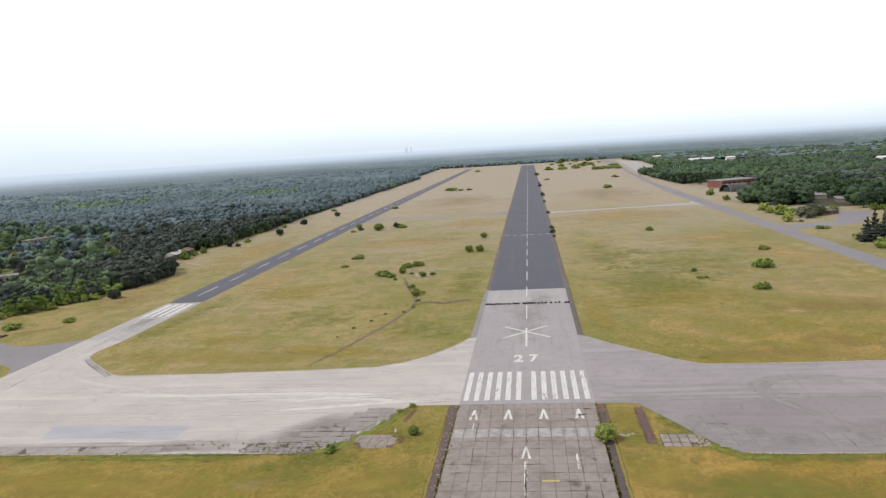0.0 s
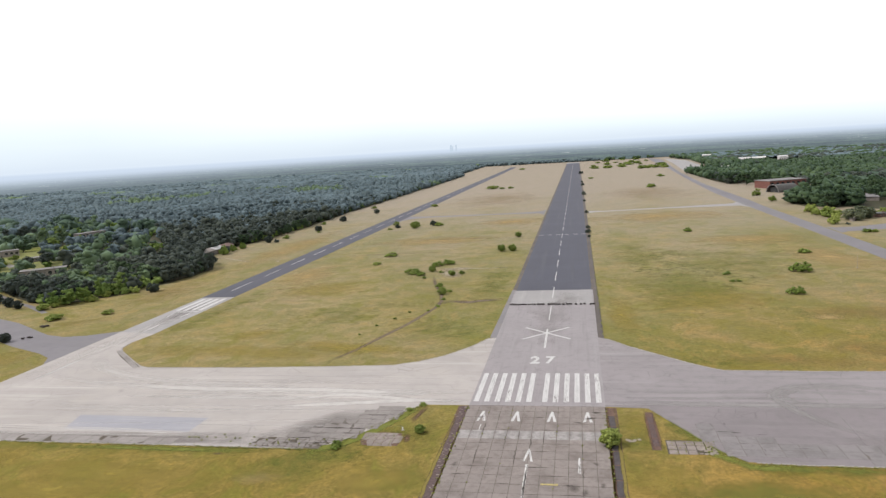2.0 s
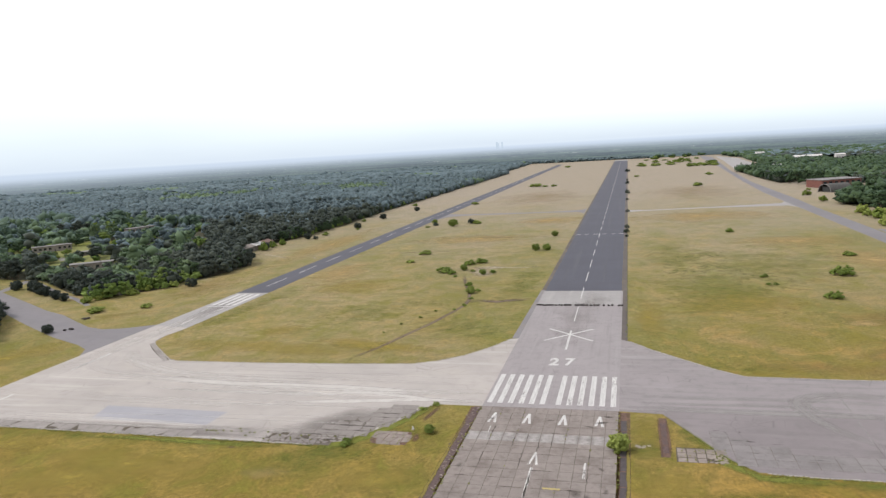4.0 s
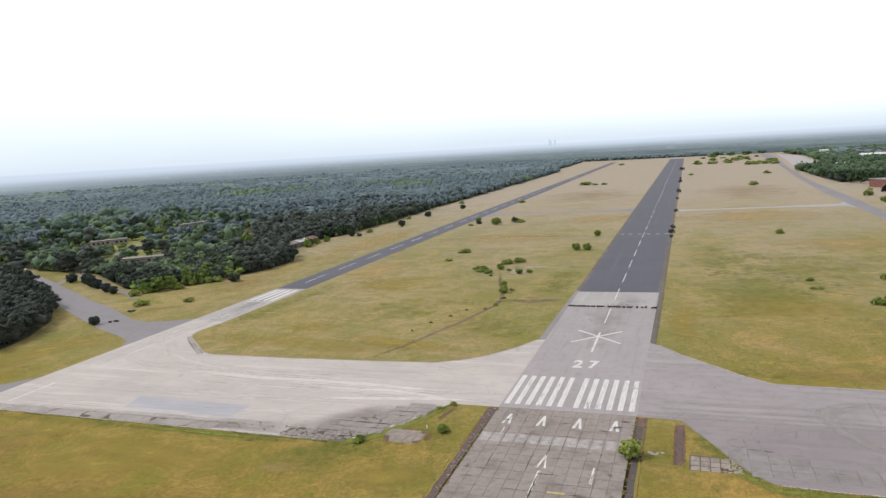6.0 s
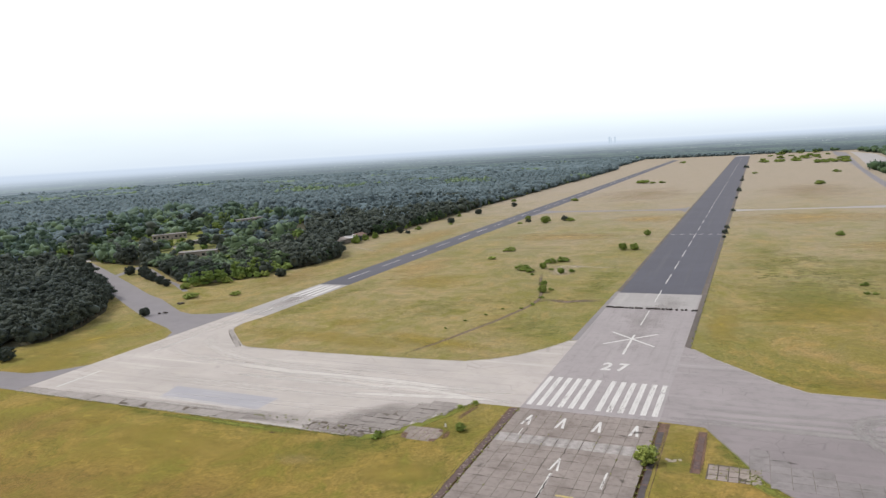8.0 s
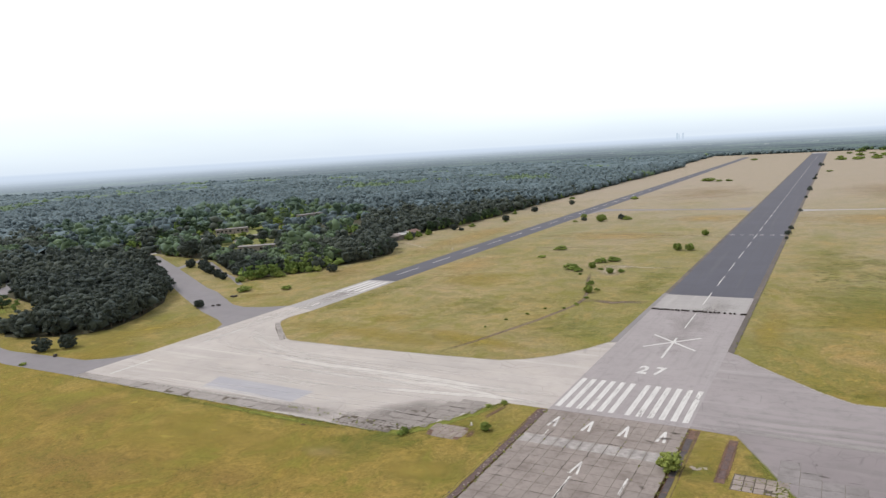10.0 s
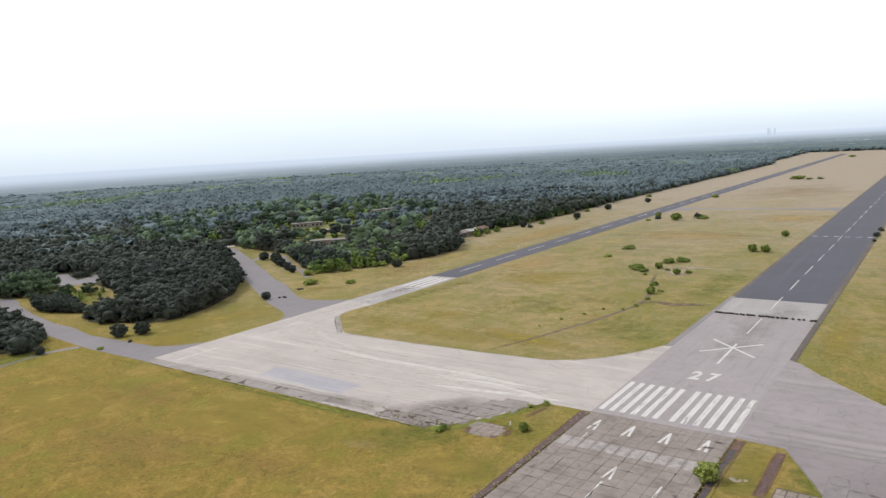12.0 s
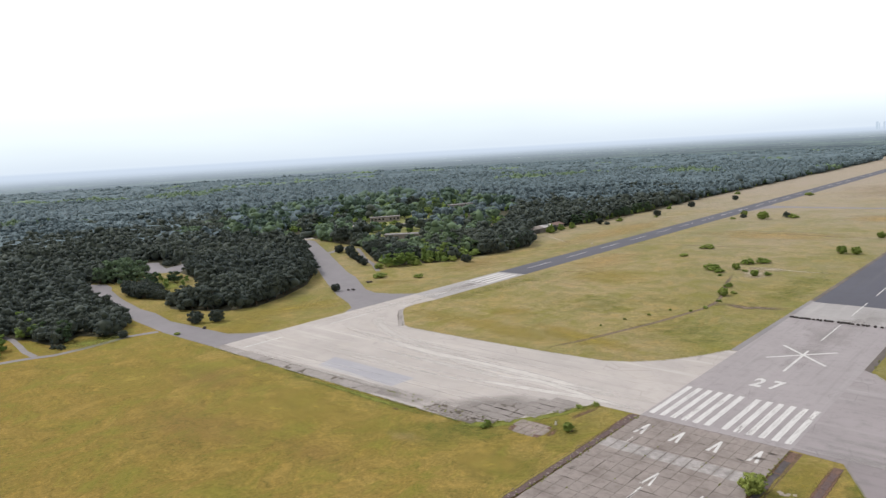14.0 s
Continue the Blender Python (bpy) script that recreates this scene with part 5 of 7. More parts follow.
grove(LINDENS, "bright trees of the thicket", (-320, 160, 10, 11), (-313, 166, 12, 11), (-308, 174, 10, 12), (-305, 190, 12, 14), (-301, 200, 10, 12), (-303, 210, 12, 14), (-297, 216, 9, 11), (-318, 172, 10, 10), (-352, 232, 14, 12), (-340, 222, 12, 11), (-394, 214, 9, 10), (-372, 202, 9, 9))
grove(GREENS, "tall trees by the huts", (-606, 490, 15, 21), (-593, 507, 15, 22), (-600, 480, 9, 11), (-588, 492, 9, 10))
grove(GREENS, "trees at the wood's edge", (-456, 13, 13, 15), (-463, 21, 15, 19), (-471, 12, 15, 19), (-477, 28, 15, 20), (-466, 33, 13, 17), (-484, 16, 14, 18), (-452, 24, 11, 13), (-476, 4, 12, 14), (-488, 26, 13, 17))
grove(LINDENS, "trees at the wood's edge", (-334, -86, 9, 8), (-346, -84, 10, 9), (-368, -80, 11, 10), (-318, -107, 9, 9), (-306, -113, 9, 8), (-330, -110, 10, 9))
grove(OAKS, "trees at the wood's edge", (-318, -76, 11, 10), (-306, -80, 9, 9), (-328, -84, 11, 10), (-300, 30, 9, 9), (-304, 40, 8, 8))
for x, y, w in ((-374, 1, 8), (-381, -1, 9), (-388, -3, 10), (-396, -4, 10), (-404, -3, 10), (-412, 0, 9), (-420, 2, 9), (-384, 6, 9), (-398, 6, 10), (-410, 9, 9), (-367, 3, 7)):
    plant(DARK_ROUND, x, y, w / 3.2, 0.95, "bushes by the west road")
for x, y in ((-404, 22), (-412, 26), (-420, 30), (-428, 24), (-424, 38), (-436, 34), (-418, 16), (-440, 46), (-430, 46), (-416, 44), (-402, 34), (-452, 40)):
    plant(BIRCHES + OAKS[:2], x, y, 1.0, 0.75, "young trees by the road")
for x, y in ((-320, -78), (-328, -84), (-336, -80), (-312, -80), (-344, -88), (-322, -70), (-335, -92)):
    plant(BIRCHES + ROUND_BRIGHT, x, y, 1.3, 0.8, "young trees by the road")
for x, y, w in ((-515, 76, 8), (-509, 80, 9), (-521, 79, 8)):
    plant(DARKB, x, y, w / 3.9, 1.2, "bushes by the west road")
for x, y in ((-520, 246), (-508, 240), (-500, 244), (-528, 252), (-490, 238), (-535, 258)):
    plant(BIRCHES, x, y, 0.8, 0.8, "young trees by the road")
grove(OAKS, "trees by the hangars", (256, 634, 20, 15), (264, 648, 18, 17), (274, 574, 22, 19), (286, 588, 22, 20), (296, 606, 20, 20), (276, 606, 20, 17), (318, 645, 18, 17), (304, 632, 18, 18), (300, 660, 20, 20), (322, 700, 24, 22), (325, 760, 26, 23), (290, 700, 22, 18))
grove(OAKS, "trees by the hangars", (368, 712, 17, 23), (376, 692, 17, 23), (362, 690, 16, 22), (362, 640, 17, 22), (359, 616, 17, 21), (374, 630, 19, 24), (372, 590, 18, 20), (338, 523, 16, 17), (350, 520, 17, 18), (356, 542, 18, 20), (372, 530, 18, 19), (364, 505, 18, 17), (385, 560, 20, 22))
grove(OLIVES, "trees by the turn-off", (259, 467, 14, 10), (270, 473, 15, 12), (264, 459, 10, 8), (278, 476, 12, 10))
grove(FIRS, "firs by the taxiway", (247, 311, 14, 17), (255, 318, 14, 21), (250, 303, 13, 14), (262, 318, 13, 20), (258, 308, 13, 18), (244, 306, 11, 11))
for x, y, s in ((243, 318, 2.2), (242, 276, 3.2), (250, 276, 3.2), (256, 324, 2.0), (300, 500, 2.6), (338, 499, 2.8), (346, 500, 2.4), (250, 548, 3.2), (249, 498, 3.4), (255, 488, 3.0), (246, 516, 2.8)):
    plant(BUSHES + BRIGHT, x, y, s, 1.1, "bushes on the airfield")
grove(OAKS, "trees by the hangars", (264, 1010, 20, 20), (272, 990, 20, 22), (280, 966, 20, 22), (289, 944, 18, 22), (294, 926, 15, 18), (262, 1036, 18, 18), (300, 990, 20, 22), (310, 960, 18, 22))
for y in range(1020, 1400, 16):
    plant(OAKS + BUSHES[:1], 259 + edge_rng.uniform(-3, 6), y, 1.1, 1.0, "trees by the hangars")
for proto in DARK_ROUND + GREENS + LINDENS + PINES + OAKS + BIRCHES + OLIVES + FIRS + BUSHES + BRIGHT + DARKB + ROUND + ROUND_BRIGHT:
    if proto.name not in USED:
        for child in list(proto.children):
            bpy.data.objects.remove(child)
        bpy.data.objects.remove(proto)


# ---- buildings ----
def oriented(root, x, y, degrees):
    root.matrix_basis = pose(x, y, 0, 0, 0, degrees)
    return root


def long_hut(x, y, degrees, long, deep, high, wall, roof, label, bays, name="barrack"):
    """A long low building: walls, a flat roof with an eave, windows with frames along both sides, a door."""
    root = tagged(new(name), label, "building")
    part("wall", box(bmesh.new(), -long / 2, -deep / 2, -0.2, long / 2, deep / 2, high, 0.05), wall, root)
    part("roof", box(bmesh.new(), -long / 2 - 0.6, -deep / 2 - 0.6, high + 0.003, long / 2 + 0.6, deep / 2 + 0.6, high + 0.45, 0.08), roof, root, "flat pale roof with an overhanging edge")
    part("chimney", box(bmesh.new(), long * 0.2, -0.5, high + 0.453, long * 0.2 + 1.0, 0.5, high + 1.5, 0.05), wall, root)
    pitch = long / bays
    for side in (-1, 1):
        for i in range(bays):
            cx = -long / 2 + pitch * (i + 0.5)
            if side < 0 and i == bays // 2:
                part("door", box(bmesh.new(), cx - 0.7, side * deep / 2 - 0.04, 0, cx + 0.7, side * deep / 2 + 0.03, 2.1, 0.01), M_CAMO, root)
                continue
            pane = part("window", box(bmesh.new(), cx - pitch * 0.28, side * deep / 2 - 0.04, high * 0.38, cx + pitch * 0.28, side * deep / 2 + 0.04, high * 0.75, 0.01), M_GLASS, root)
            part("sill", box(bmesh.new(), cx - pitch * 0.3, side * deep / 2 - 0.15, high * 0.38 - 0.12, cx + pitch * 0.3, side * deep / 2 + 0.15, high * 0.38 - 0.01), M_WALL, pane)
    return oriented(root, x, y, degrees)


long_hut(-588, 403, 50, 38, 10, 6.0, M_WALL, M_ROOF, "long low barrack with a flat grey roof among trees", 8)
long_hut(-428, 280, 36, 34, 10, 6.0, M_WALL, M_ROOF, "long low barrack with a flat grey roof among trees", 7)
long_hut(-602, 566, 72, 38, 10, 6.5, M_WALL, M_ROOF, "long low barrack with a flat grey roof among trees", 8)
long_hut(-512, 372, 70, 22, 9, 3.6, M_WALL, M_ROOF, "low flat-roofed hut deep in the wood", 5)
long_hut(-640, 236, 20, 18, 9, 3.2, M_WALL, M_ROOF, "low flat-roofed hut at the end of the road", 4)
long_hut(345, 655, 75, 44, 14, 4.2, M_WALL, M_ROOF, "low flat-roofed workshop behind the trees", 9, "workshop")
long_hut(348, 597, 75, 32, 12, 4.0, M_WALL, M_ROOF, "low pale workshop behind the trees", 7, "workshop")
long_hut(291, 484, 40, 14, 8, 3.4, M_RUST, M_CAMO, "small dark-roofed brick house beside the turn-off", 3, "house")
long_hut(258, 457, 30, 4.2, 3.2, 2.4, M_WALL, M_CAMO, "small grey kiosk beside the turn-off", 2, "kiosk")
long_hut(-389, 6, 30, 4.5, 3.5, 2.6, M_WALL, M_CAMO, "small grey guard hut beside the road", 2, "guard_hut")


def brick_hangar(x, y, degrees, long, deep, high):
    root = tagged(new("hangar"), "large red brick hangar with a flat grey roof", "building")
    part("wall", box(bmesh.new(), -long / 2, -deep / 2, -0.2, long / 2, deep / 2, high, 0.1), M_BRICK, root)
    part("roof", box(bmesh.new(), -long / 2 - 0.8, -deep / 2 - 0.8, high + 0.003, long / 2 + 0.8, deep / 2 + 0.8, high + 0.9, 0.1), M_ROOF, root, "flat grey sheet roof")
    for i in range(7):
        cx = -long / 2 + long / 7 * (i + 0.5)
        part("pier", box(bmesh.new(), cx - long / 14 - 0.5, -deep / 2 - 0.5, 0, cx - long / 14 + 0.5, -deep / 2 + 0.1, high - 0.01, 0.05), M_BRICK, root)
        pane = part("window", box(bmesh.new(), cx - 2.4, -deep / 2 - 0.06, high * 0.5, cx + 2.4, -deep / 2 + 0.1, high * 0.8, 0.02), M_GLASS, root)
        part("sill", box(bmesh.new(), cx - 2.6, -deep / 2 - 0.2, high * 0.5 - 0.25, cx + 2.6, -deep / 2 + 0.1, high * 0.5 - 0.01), M_WALL, pane)
    part("door", box(bmesh.new(), -5, -deep / 2 - 0.2, 0, 5, -deep / 2 + 0.1, high * 0.42, 0.05), M_CAMO, root, "dark steel sliding door")
    return oriented(root, x, y, degrees)


brick_hangar(312, 896, 24, 62, 34, 10.5)


def arched_shelter(x, y, degrees, radius, long):
    """A half-round aircraft shelter, open at the front, its axis along local x."""
    root = tagged(new("aircraft_shelter"), "half-round steel aircraft shelter with a dark open mouth", "building")
    rows = 18
    v, f = [], []
    for xx, rad in ((0, radius), (long, radius), (long, radius - 0.6), (0, radius - 0.6)):
        for i in range(rows + 1):
            a = math.pi * i / rows
            v.append((xx, -rad * math.cos(a), rad * math.sin(a) * 0.95))
    w = rows + 1
    for k0 in range(4):
        for i in range(rows):
            p, q = k0 * w, ((k0 + 1) % 4) * w
            f.append((p + i, p + i + 1, q + i + 1, q + i))
    link_mesh("shell", v, f, M_CAMO, root, smooth=False)
    v = [(long - 0.5, -(radius - 0.62) * math.cos(math.pi * i / rows), (radius - 0.62) * math.sin(math.pi * i / rows) * 0.95) for i in range(w)]
    v += [(long - 1.0, a, b) for _, a, b in v]
    link_mesh("back_wall", v, [tuple(range(w)), tuple(range(2 * w - 1, w - 1, -1))], M_CAMO, root)
    v = []
    for xx in (-0.4, 0.01):
        for rad in (radius + 0.2, radius - 0.62):
            v += [(xx, -rad * math.cos(math.pi * i / rows), rad * math.sin(math.pi * i / rows) * 0.95) for i in range(w)]
    f = []
    for a, b in ((0, 1), (1, 3), (3, 2), (2, 0)):
        f += [(a * w + i, a * w + i + 1, b * w + i + 1, b * w + i) for i in range(rows)]
    link_mesh("front_frame", v, f, M_ROOF, root, "pale steel arch round the mouth")
    part("door", box(bmesh.new(), 3.0, -radius * 0.62, 0, 3.4, radius * 0.62, radius * 0.62, 0.05), M_GLASS, root, "dark door set back in the mouth")
    return oriented(root, x, y, degrees)


arched_shelter(277, 800, 28, 11.5, 34)


def field_shelter(x, y, degrees):
    """A row of three joined bays with shallow gabled roofs, half hidden at the wood's edge."""
    root = tagged(new("field_shelter"), "pale weathered vehicle shelter with rusty roof at the wood's edge", "building")
    for i in range(3):
        x0 = -27 + 18 * i
        v = [(x0, -6, 0), (x0 + 17.6, -6, 0), (x0 + 17.6, 6, 0), (x0, 6, 0), (x0, -6, 4.6), (x0 + 17.6, -6, 4.6), (x0 + 17.6, 6, 4.6), (x0, 6, 4.6)]
        link_mesh("wall", v, [(0, 3, 2, 1), (0, 1, 5, 4), (1, 2, 6, 5), (2, 3, 7, 6), (3, 0, 4, 7)], M_WALL, root)
        v = [(x0 - 0.3, -6.8, 4.603), (x0 + 17.9, -6.8, 4.603), (x0 + 17.9, 6.8, 4.603), (x0 - 0.3, 6.8, 4.603), (x0 - 0.3, 0, 6.6), (x0 + 17.9, 0, 6.6)]
        link_mesh("roof", v, [(0, 3, 2, 1), (0, 1, 5, 4), (2, 3, 4, 5), (3, 0, 4), (1, 2, 5)], M_WHITE if i == 1 else M_RUST if i == 2 else M_WALL, root, ("weathered sheet roof", "pale sheet roof", "rusty brown sheet roof")[i])
        part("gate", box(bmesh.new(), x0 + 3, -6.12, 0.02, x0 + 11, -5.95, 3.7, 0.02), M_CAMO if i != 1 else M_RUST, root, "dark vehicle gate")
    return oriented(root, x, y, degrees)


field_shelter(-328, 384, 90)
for x, y, s in ((-312, 371, 2.6), (-313, 392, 2.0), (-311, 408, 1.6), (-314, 414, 1.8)):
    plant([BUSHES[0]] if BUSHES[0].name in USED else [o for o in BUSHES if o.name in USED], x, y, s, 1.5, "bushes on the airfield")


def pale_hall(x, y, degrees, long, deep, high, label):
    root = tagged(new("hall"), label, "building")
    part("wall", box(bmesh.new(), -long / 2, -deep / 2, -0.2, long / 2, deep / 2, high, 0.1), M_WHITE, root)
    v = [(-long / 2 - 0.5, -deep / 2 - 0.5, high + 0.003), (long / 2 + 0.5, -deep / 2 - 0.5, high + 0.003), (long / 2 + 0.5, deep / 2 + 0.5, high + 0.003), (-long / 2 - 0.5, deep / 2 + 0.5, high + 0.003), (-long / 2 - 0.5, 0, high + deep * 0.14), (long / 2 + 0.5, 0, high + deep * 0.14)]
    link_mesh("roof", v, [(0, 3, 2, 1), (0, 1, 5, 4), (2, 3, 4, 5), (3, 0, 4), (1, 2, 5)], M_WHITE, root, "pale sheet roof")
    for i in range(4):
        cx = -long / 2 + long / 4 * (i + 0.5)
        part("gate", box(bmesh.new(), cx - long / 14, -deep / 2 - 0.1, 0, cx + long / 14, -deep / 2 + 0.05, high * 0.6), M_CAMO, root)
    return oriented(root, x, y, degrees)


pale_hall(490, 1850, 8, 70, 26, 9, "long white hall far behind the trees")
pale_hall(300, 1452, 20, 30, 14, 6, "pale shed beside the far hardstanding")
pale_hall(345, 1470, 20, 36, 16, 7, "pale shed beside the far hardstanding")
pale_hall(372, 1560, 15, 26, 16, 8, "pale shed beside the far hardstanding")
pale_hall(545, 1760, 0, 22, 18, 13, "white hall block far behind the trees")
pale_hall(760, 1350, -10, 60, 22, 9, "white hall between the far trees")
pale_hall(430, 2200, 10, 24, 16, 14, "white block far behind the runway")


# ---- small things on the field ----
def marker_pole(x, y, high):
    root = tagged(new("marker_pole"), "thin pale pole standing in the grass", "pole")
    bm = bmesh.new()
    stem(bm, (0, 0, 0.1), (0, 0, high), 0.13, 0.08, 8)
    part("mast", bm, M_WALL, root)
    part("foot", box(bmesh.new(), -0.5, -0.5, -0.1, 0.5, 0.5, 0.25, 0.05), M_WALL, root)
    root.matrix_basis = pose(x, y, 0)
    return root


marker_pole(181, 230, 9.5)


def marker_post(x, y):
    root = tagged(new("marker_post"), "short white marker post in the grass", "post")
    part("post", box(bmesh.new(), -0.2, -0.2, 0.1, 0.2, 0.2, 1.0, 0.04), M_WHITE, root)
    part("foot", box(bmesh.new(), -0.5, -0.5, -0.1, 0.5, 0.5, 0.12, 0.04), M_WALL, root)
    root.matrix_basis = pose(x, y, 0)


marker_post(-40.4, -25.5)


def rubble_heap(seed, wide, high, label, group=""):
    """A low heap of a few broken chunks: Empty > chunk."""
    rng = np.random.default_rng(seed)
    root = tagged(new("rubble_heap"), label, "rubble", group)
    for _ in range(5):
        lump = (rng.uniform(-0.35, 0.35) * wide, rng.uniform(-0.25, 0.25) * wide, high * rng.uniform(0.15, 0.5), wide * rng.uniform(0.2, 0.34), wide * rng.uniform(0.18, 0.3), high * rng.uniform(0.3, 0.5))
        v, t = lumps_and_leaves(rng, [lump], 0, 0, 2, 0.12, 1.0)
        v[:, 2] = np.maximum(v[:, 2], 0.0)
        soup("chunk", v, t, M_RUBBLE, root)
    return root


heap_protos = [rubble_heap(300 + i, 1.7, 0.95, "low dark heap of rubble in a row across the runway", "rubble row across the runway") for i in range(5)]
heap_x = [-21.6, -20.2, -18.9, -17.3, -15.7, -14.2, -12.0, -10.4, -8.9, -7.2, -5.7, -4.4, -1.8, -0.4, 1.2, 2.6, 4.1, 6.3, 8.2, 10.0, 13.0, 15.6, 17.4, 20.8, 22.2]
for i, x in enumerate(heap_x):
    m = pose(x, 145.2 - 0.03 * (x + 21) + edge_rng.uniform(-0.35, 0.35), 0.062, 0, 0, edge_rng.uniform(0, 360))
    ob = heap_protos[i] if i < 5 else copy_thing(heap_protos[i % 5], m)
    ob.matrix_basis = m
for x, y, w, label in ((-266, -23.5, 3.0, "small dark heap on the road edge"), (-275.3, 83.6, 2.6, "dark heap blocking the road"), (-272.5, 85.6, 2.6, "dark heap blocking the road"), (-283.8, 108.6, 4.4, "dark broken concrete heap in the grass")):
    rubble_heap(int(abs(x) + w), w, 1.1, label).matrix_basis = pose(x, y, 0.03)

# ---- patches of ground cover and wear ----
def cover_mesh(name, rows, material, label, category, z):
    """A strip of cross-rows of points with their cover; rows is a list of lists of (x, y, cover)."""
    n = len(rows[0])
    v = [(x, y, z) for row in rows for x, y, _ in row]
    f = [(i * n + j, i * n + j + 1, (i + 1) * n + j + 1, (i + 1) * n + j) for i in range(len(rows) - 1) for j in range(n - 1)]
    ob = link_mesh(name, v, f, material)
    att = ob.data.attributes.new("cover", "FLOAT", "POINT")
    att.data.foreach_set("value", [c for row in rows for _, _, c in row])
    return tagged(ob, label, category, kind="structure")


PATCH = [0]


def patch(x, y, rx, ry, turn, material, label, z=0.004, most=1.0):
    PATCH[0] += 1
    rows = []
    ca, sa = math.cos(radians(turn)), math.sin(radians(turn))
    for i in range(5):
        q = i / 4
        row = []
        for j in range(25):
            a = 2 * math.pi * j / 24
            px, py = rx * q * math.cos(a), ry * q * math.sin(a)
            row.append((x + px * ca - py * sa, y + px * sa + py * ca, most * (1 - q)))
        rows.append(row)
    cover_mesh("grass_patch", rows, material, label, "grass", z + 0.0004 * (PATCH[0] % 20))


def track(points, width, material, z, most=1.0, label="pale worn tyre track on the concrete"):
    rows = []
    for i, p in enumerate(points):
        a, b = Vector(points[max(i - 1, 0)]), Vector(points[min(i + 1, len(points) - 1)])
        d = (b - a).normalized()
        n = Vector((-d.y, d.x)) * width / 2
        fade = min(1.0, 3.0 * min(i, len(points) - 1 - i) / len(points) + 0.05)
        rows.append([(p[0] + n.x * s, p[1] + n.y * s, most * fade * c) for s, c in ((-1, 0), (-0.5, 0.75), (0, 1), (0.5, 0.75), (1, 0))])
    cover_mesh("tyre_track", rows, material, label, "tyre mark", z)


def curve(p, q, r, n=16):
    return [((1 - t) ** 2 * p[0] + 2 * t * (1 - t) * q[0] + t * t * r[0], (1 - t) ** 2 * p[1] + 2 * t * (1 - t) * q[1] + t * t * r[1]) for t in [i / n for i in range(n + 1)]]


# apron wear: pale wheel tracks that sweep from the taxiway corner to the runway
def wheel_path(points, width, most, z, label="pale worn tyre track on the concrete", material=M_TRACK):
    """A track through given points, smoothed by a Catmull-Rom spline."""
    pts = [points[0]] + list(points) + [points[-1]]
    fine = []
    for p0, p1, p2, p3 in zip(pts, pts[1:], pts[2:], pts[3:]):
        for i in range(6):
            u = i / 6
            fine.append(tuple(0.5 * (2 * b + (c - a) * u + (2 * a - 5 * b + 4 * c - d) * u * u + (3 * b - a - 3 * c + d) * u ** 3) for a, b, c, d in zip(p0, p1, p2, p3)))
    track(fine + [points[-1]], width * 2.0, material, z, most, label)


wheel_path([(-206, 58), (-199, 43), (-188, 33), (-171, 25), (-150, 19), (-120, 15), (-90, 14)], 4.5, 0.95, 0.0600)
wheel_path([(-212, 30), (-195, 20), (-165, 14), (-137, 11), (-116, 10), (-90, 10), (-77, 9.8), (-64, 8.7), (-52, 8.5), (-31, 9.4), (-23, 9.8)], 3.2, 1.6, 0.0604)
wheel_path([(-150, 8.5), (-125, 7.6), (-105, 8.2), (-85, 7.4), (-60, 6.0), (-40, 6.4), (-23, 7.0)], 1.8, 1.15, 0.0608)
wheel_path([(-110, 4.8), (-93, 2.8), (-82, 2.4), (-75, 4.6), (-65, 5.0), (-57.5, 3.7), (-50, 2.4), (-38.5, 0.6), (-24, 0.2)], 1.7, 2.3, 0.0612)
wheel_path([(-100, -8.5), (-83, -5.8), (-70, -3.8), (-57, -1.9), (-49, -0.4), (-38.5, 0.3), (-24, 0.1)], 2.1, 2.6, 0.0616)
wheel_path([(-160, 2.0), (-135, 1.2), (-110, 1.4), (-88, 1.0), (-70, 0.2), (-55, -0.6)], 2.6, 0.95, 0.0620)
wheel_path([(-185, -8), (-160, -10), (-137, -10.2), (-119, -11.6), (-98, -11)], 3.0, 0.85, 0.0624)
wheel_path([(-180, -13), (-150, -13.6), (-130, -13.4), (-108, -14.4)], 1.2, 0.9, 0.0628)
wheel_path([(-206, -29.6), (-170, -30.2), (-153, -30.2), (-133, -30.8), (-116, -31.4), (-102, -31.2)], 0.5, 1.9, 0.0632)
wheel_path([(-195, -28.0), (-168, -28.4), (-149, -28.4), (-132, -28.8), (-113, -29.6)], 0.45, 1.8, 0.0636)
wheel_path([(-205, -33.4), (-160, -33.6), (-120, -33.0), (-95, -31.6)], 0.6, 1.1, 0.0640)
wheel_path([(-219, 20), (-216, 60), (-214, 100), (-213, 138)], 7.0, 0.75, 0.0630)
streak_rng = np.random.default_rng(9)
for i in range(22):
    yy = streak_rng.uniform(-26, 27)
    x0 = streak_rng.uniform(-215, -120)
    drop = streak_rng.uniform(-3, 3)
    track(curve((x0, yy + drop), (x0 + 40, yy), (min(-26, x0 + streak_rng.uniform(60, 120)), yy * 0.85)), streak_rng.uniform(0.7, 2.2), M_TRACK, 0.0563 + 0.00008 * i, streak_rng.uniform(0.5, 0.85), "faint tyre streak on the concrete")
patch(-68, -23, 27, 11, 38, M_CORNER, "grey weathered corner of the apron concrete", 0.0522, 1.25)
track([(-224, -36.5), (-190, -36.4), (-150, -36.2), (-115, -35.6), (-90, -33), (-70, -29)], 11.0, M_CORNER, 0.0528, 0.85, "grey weathered edge of the apron concrete")
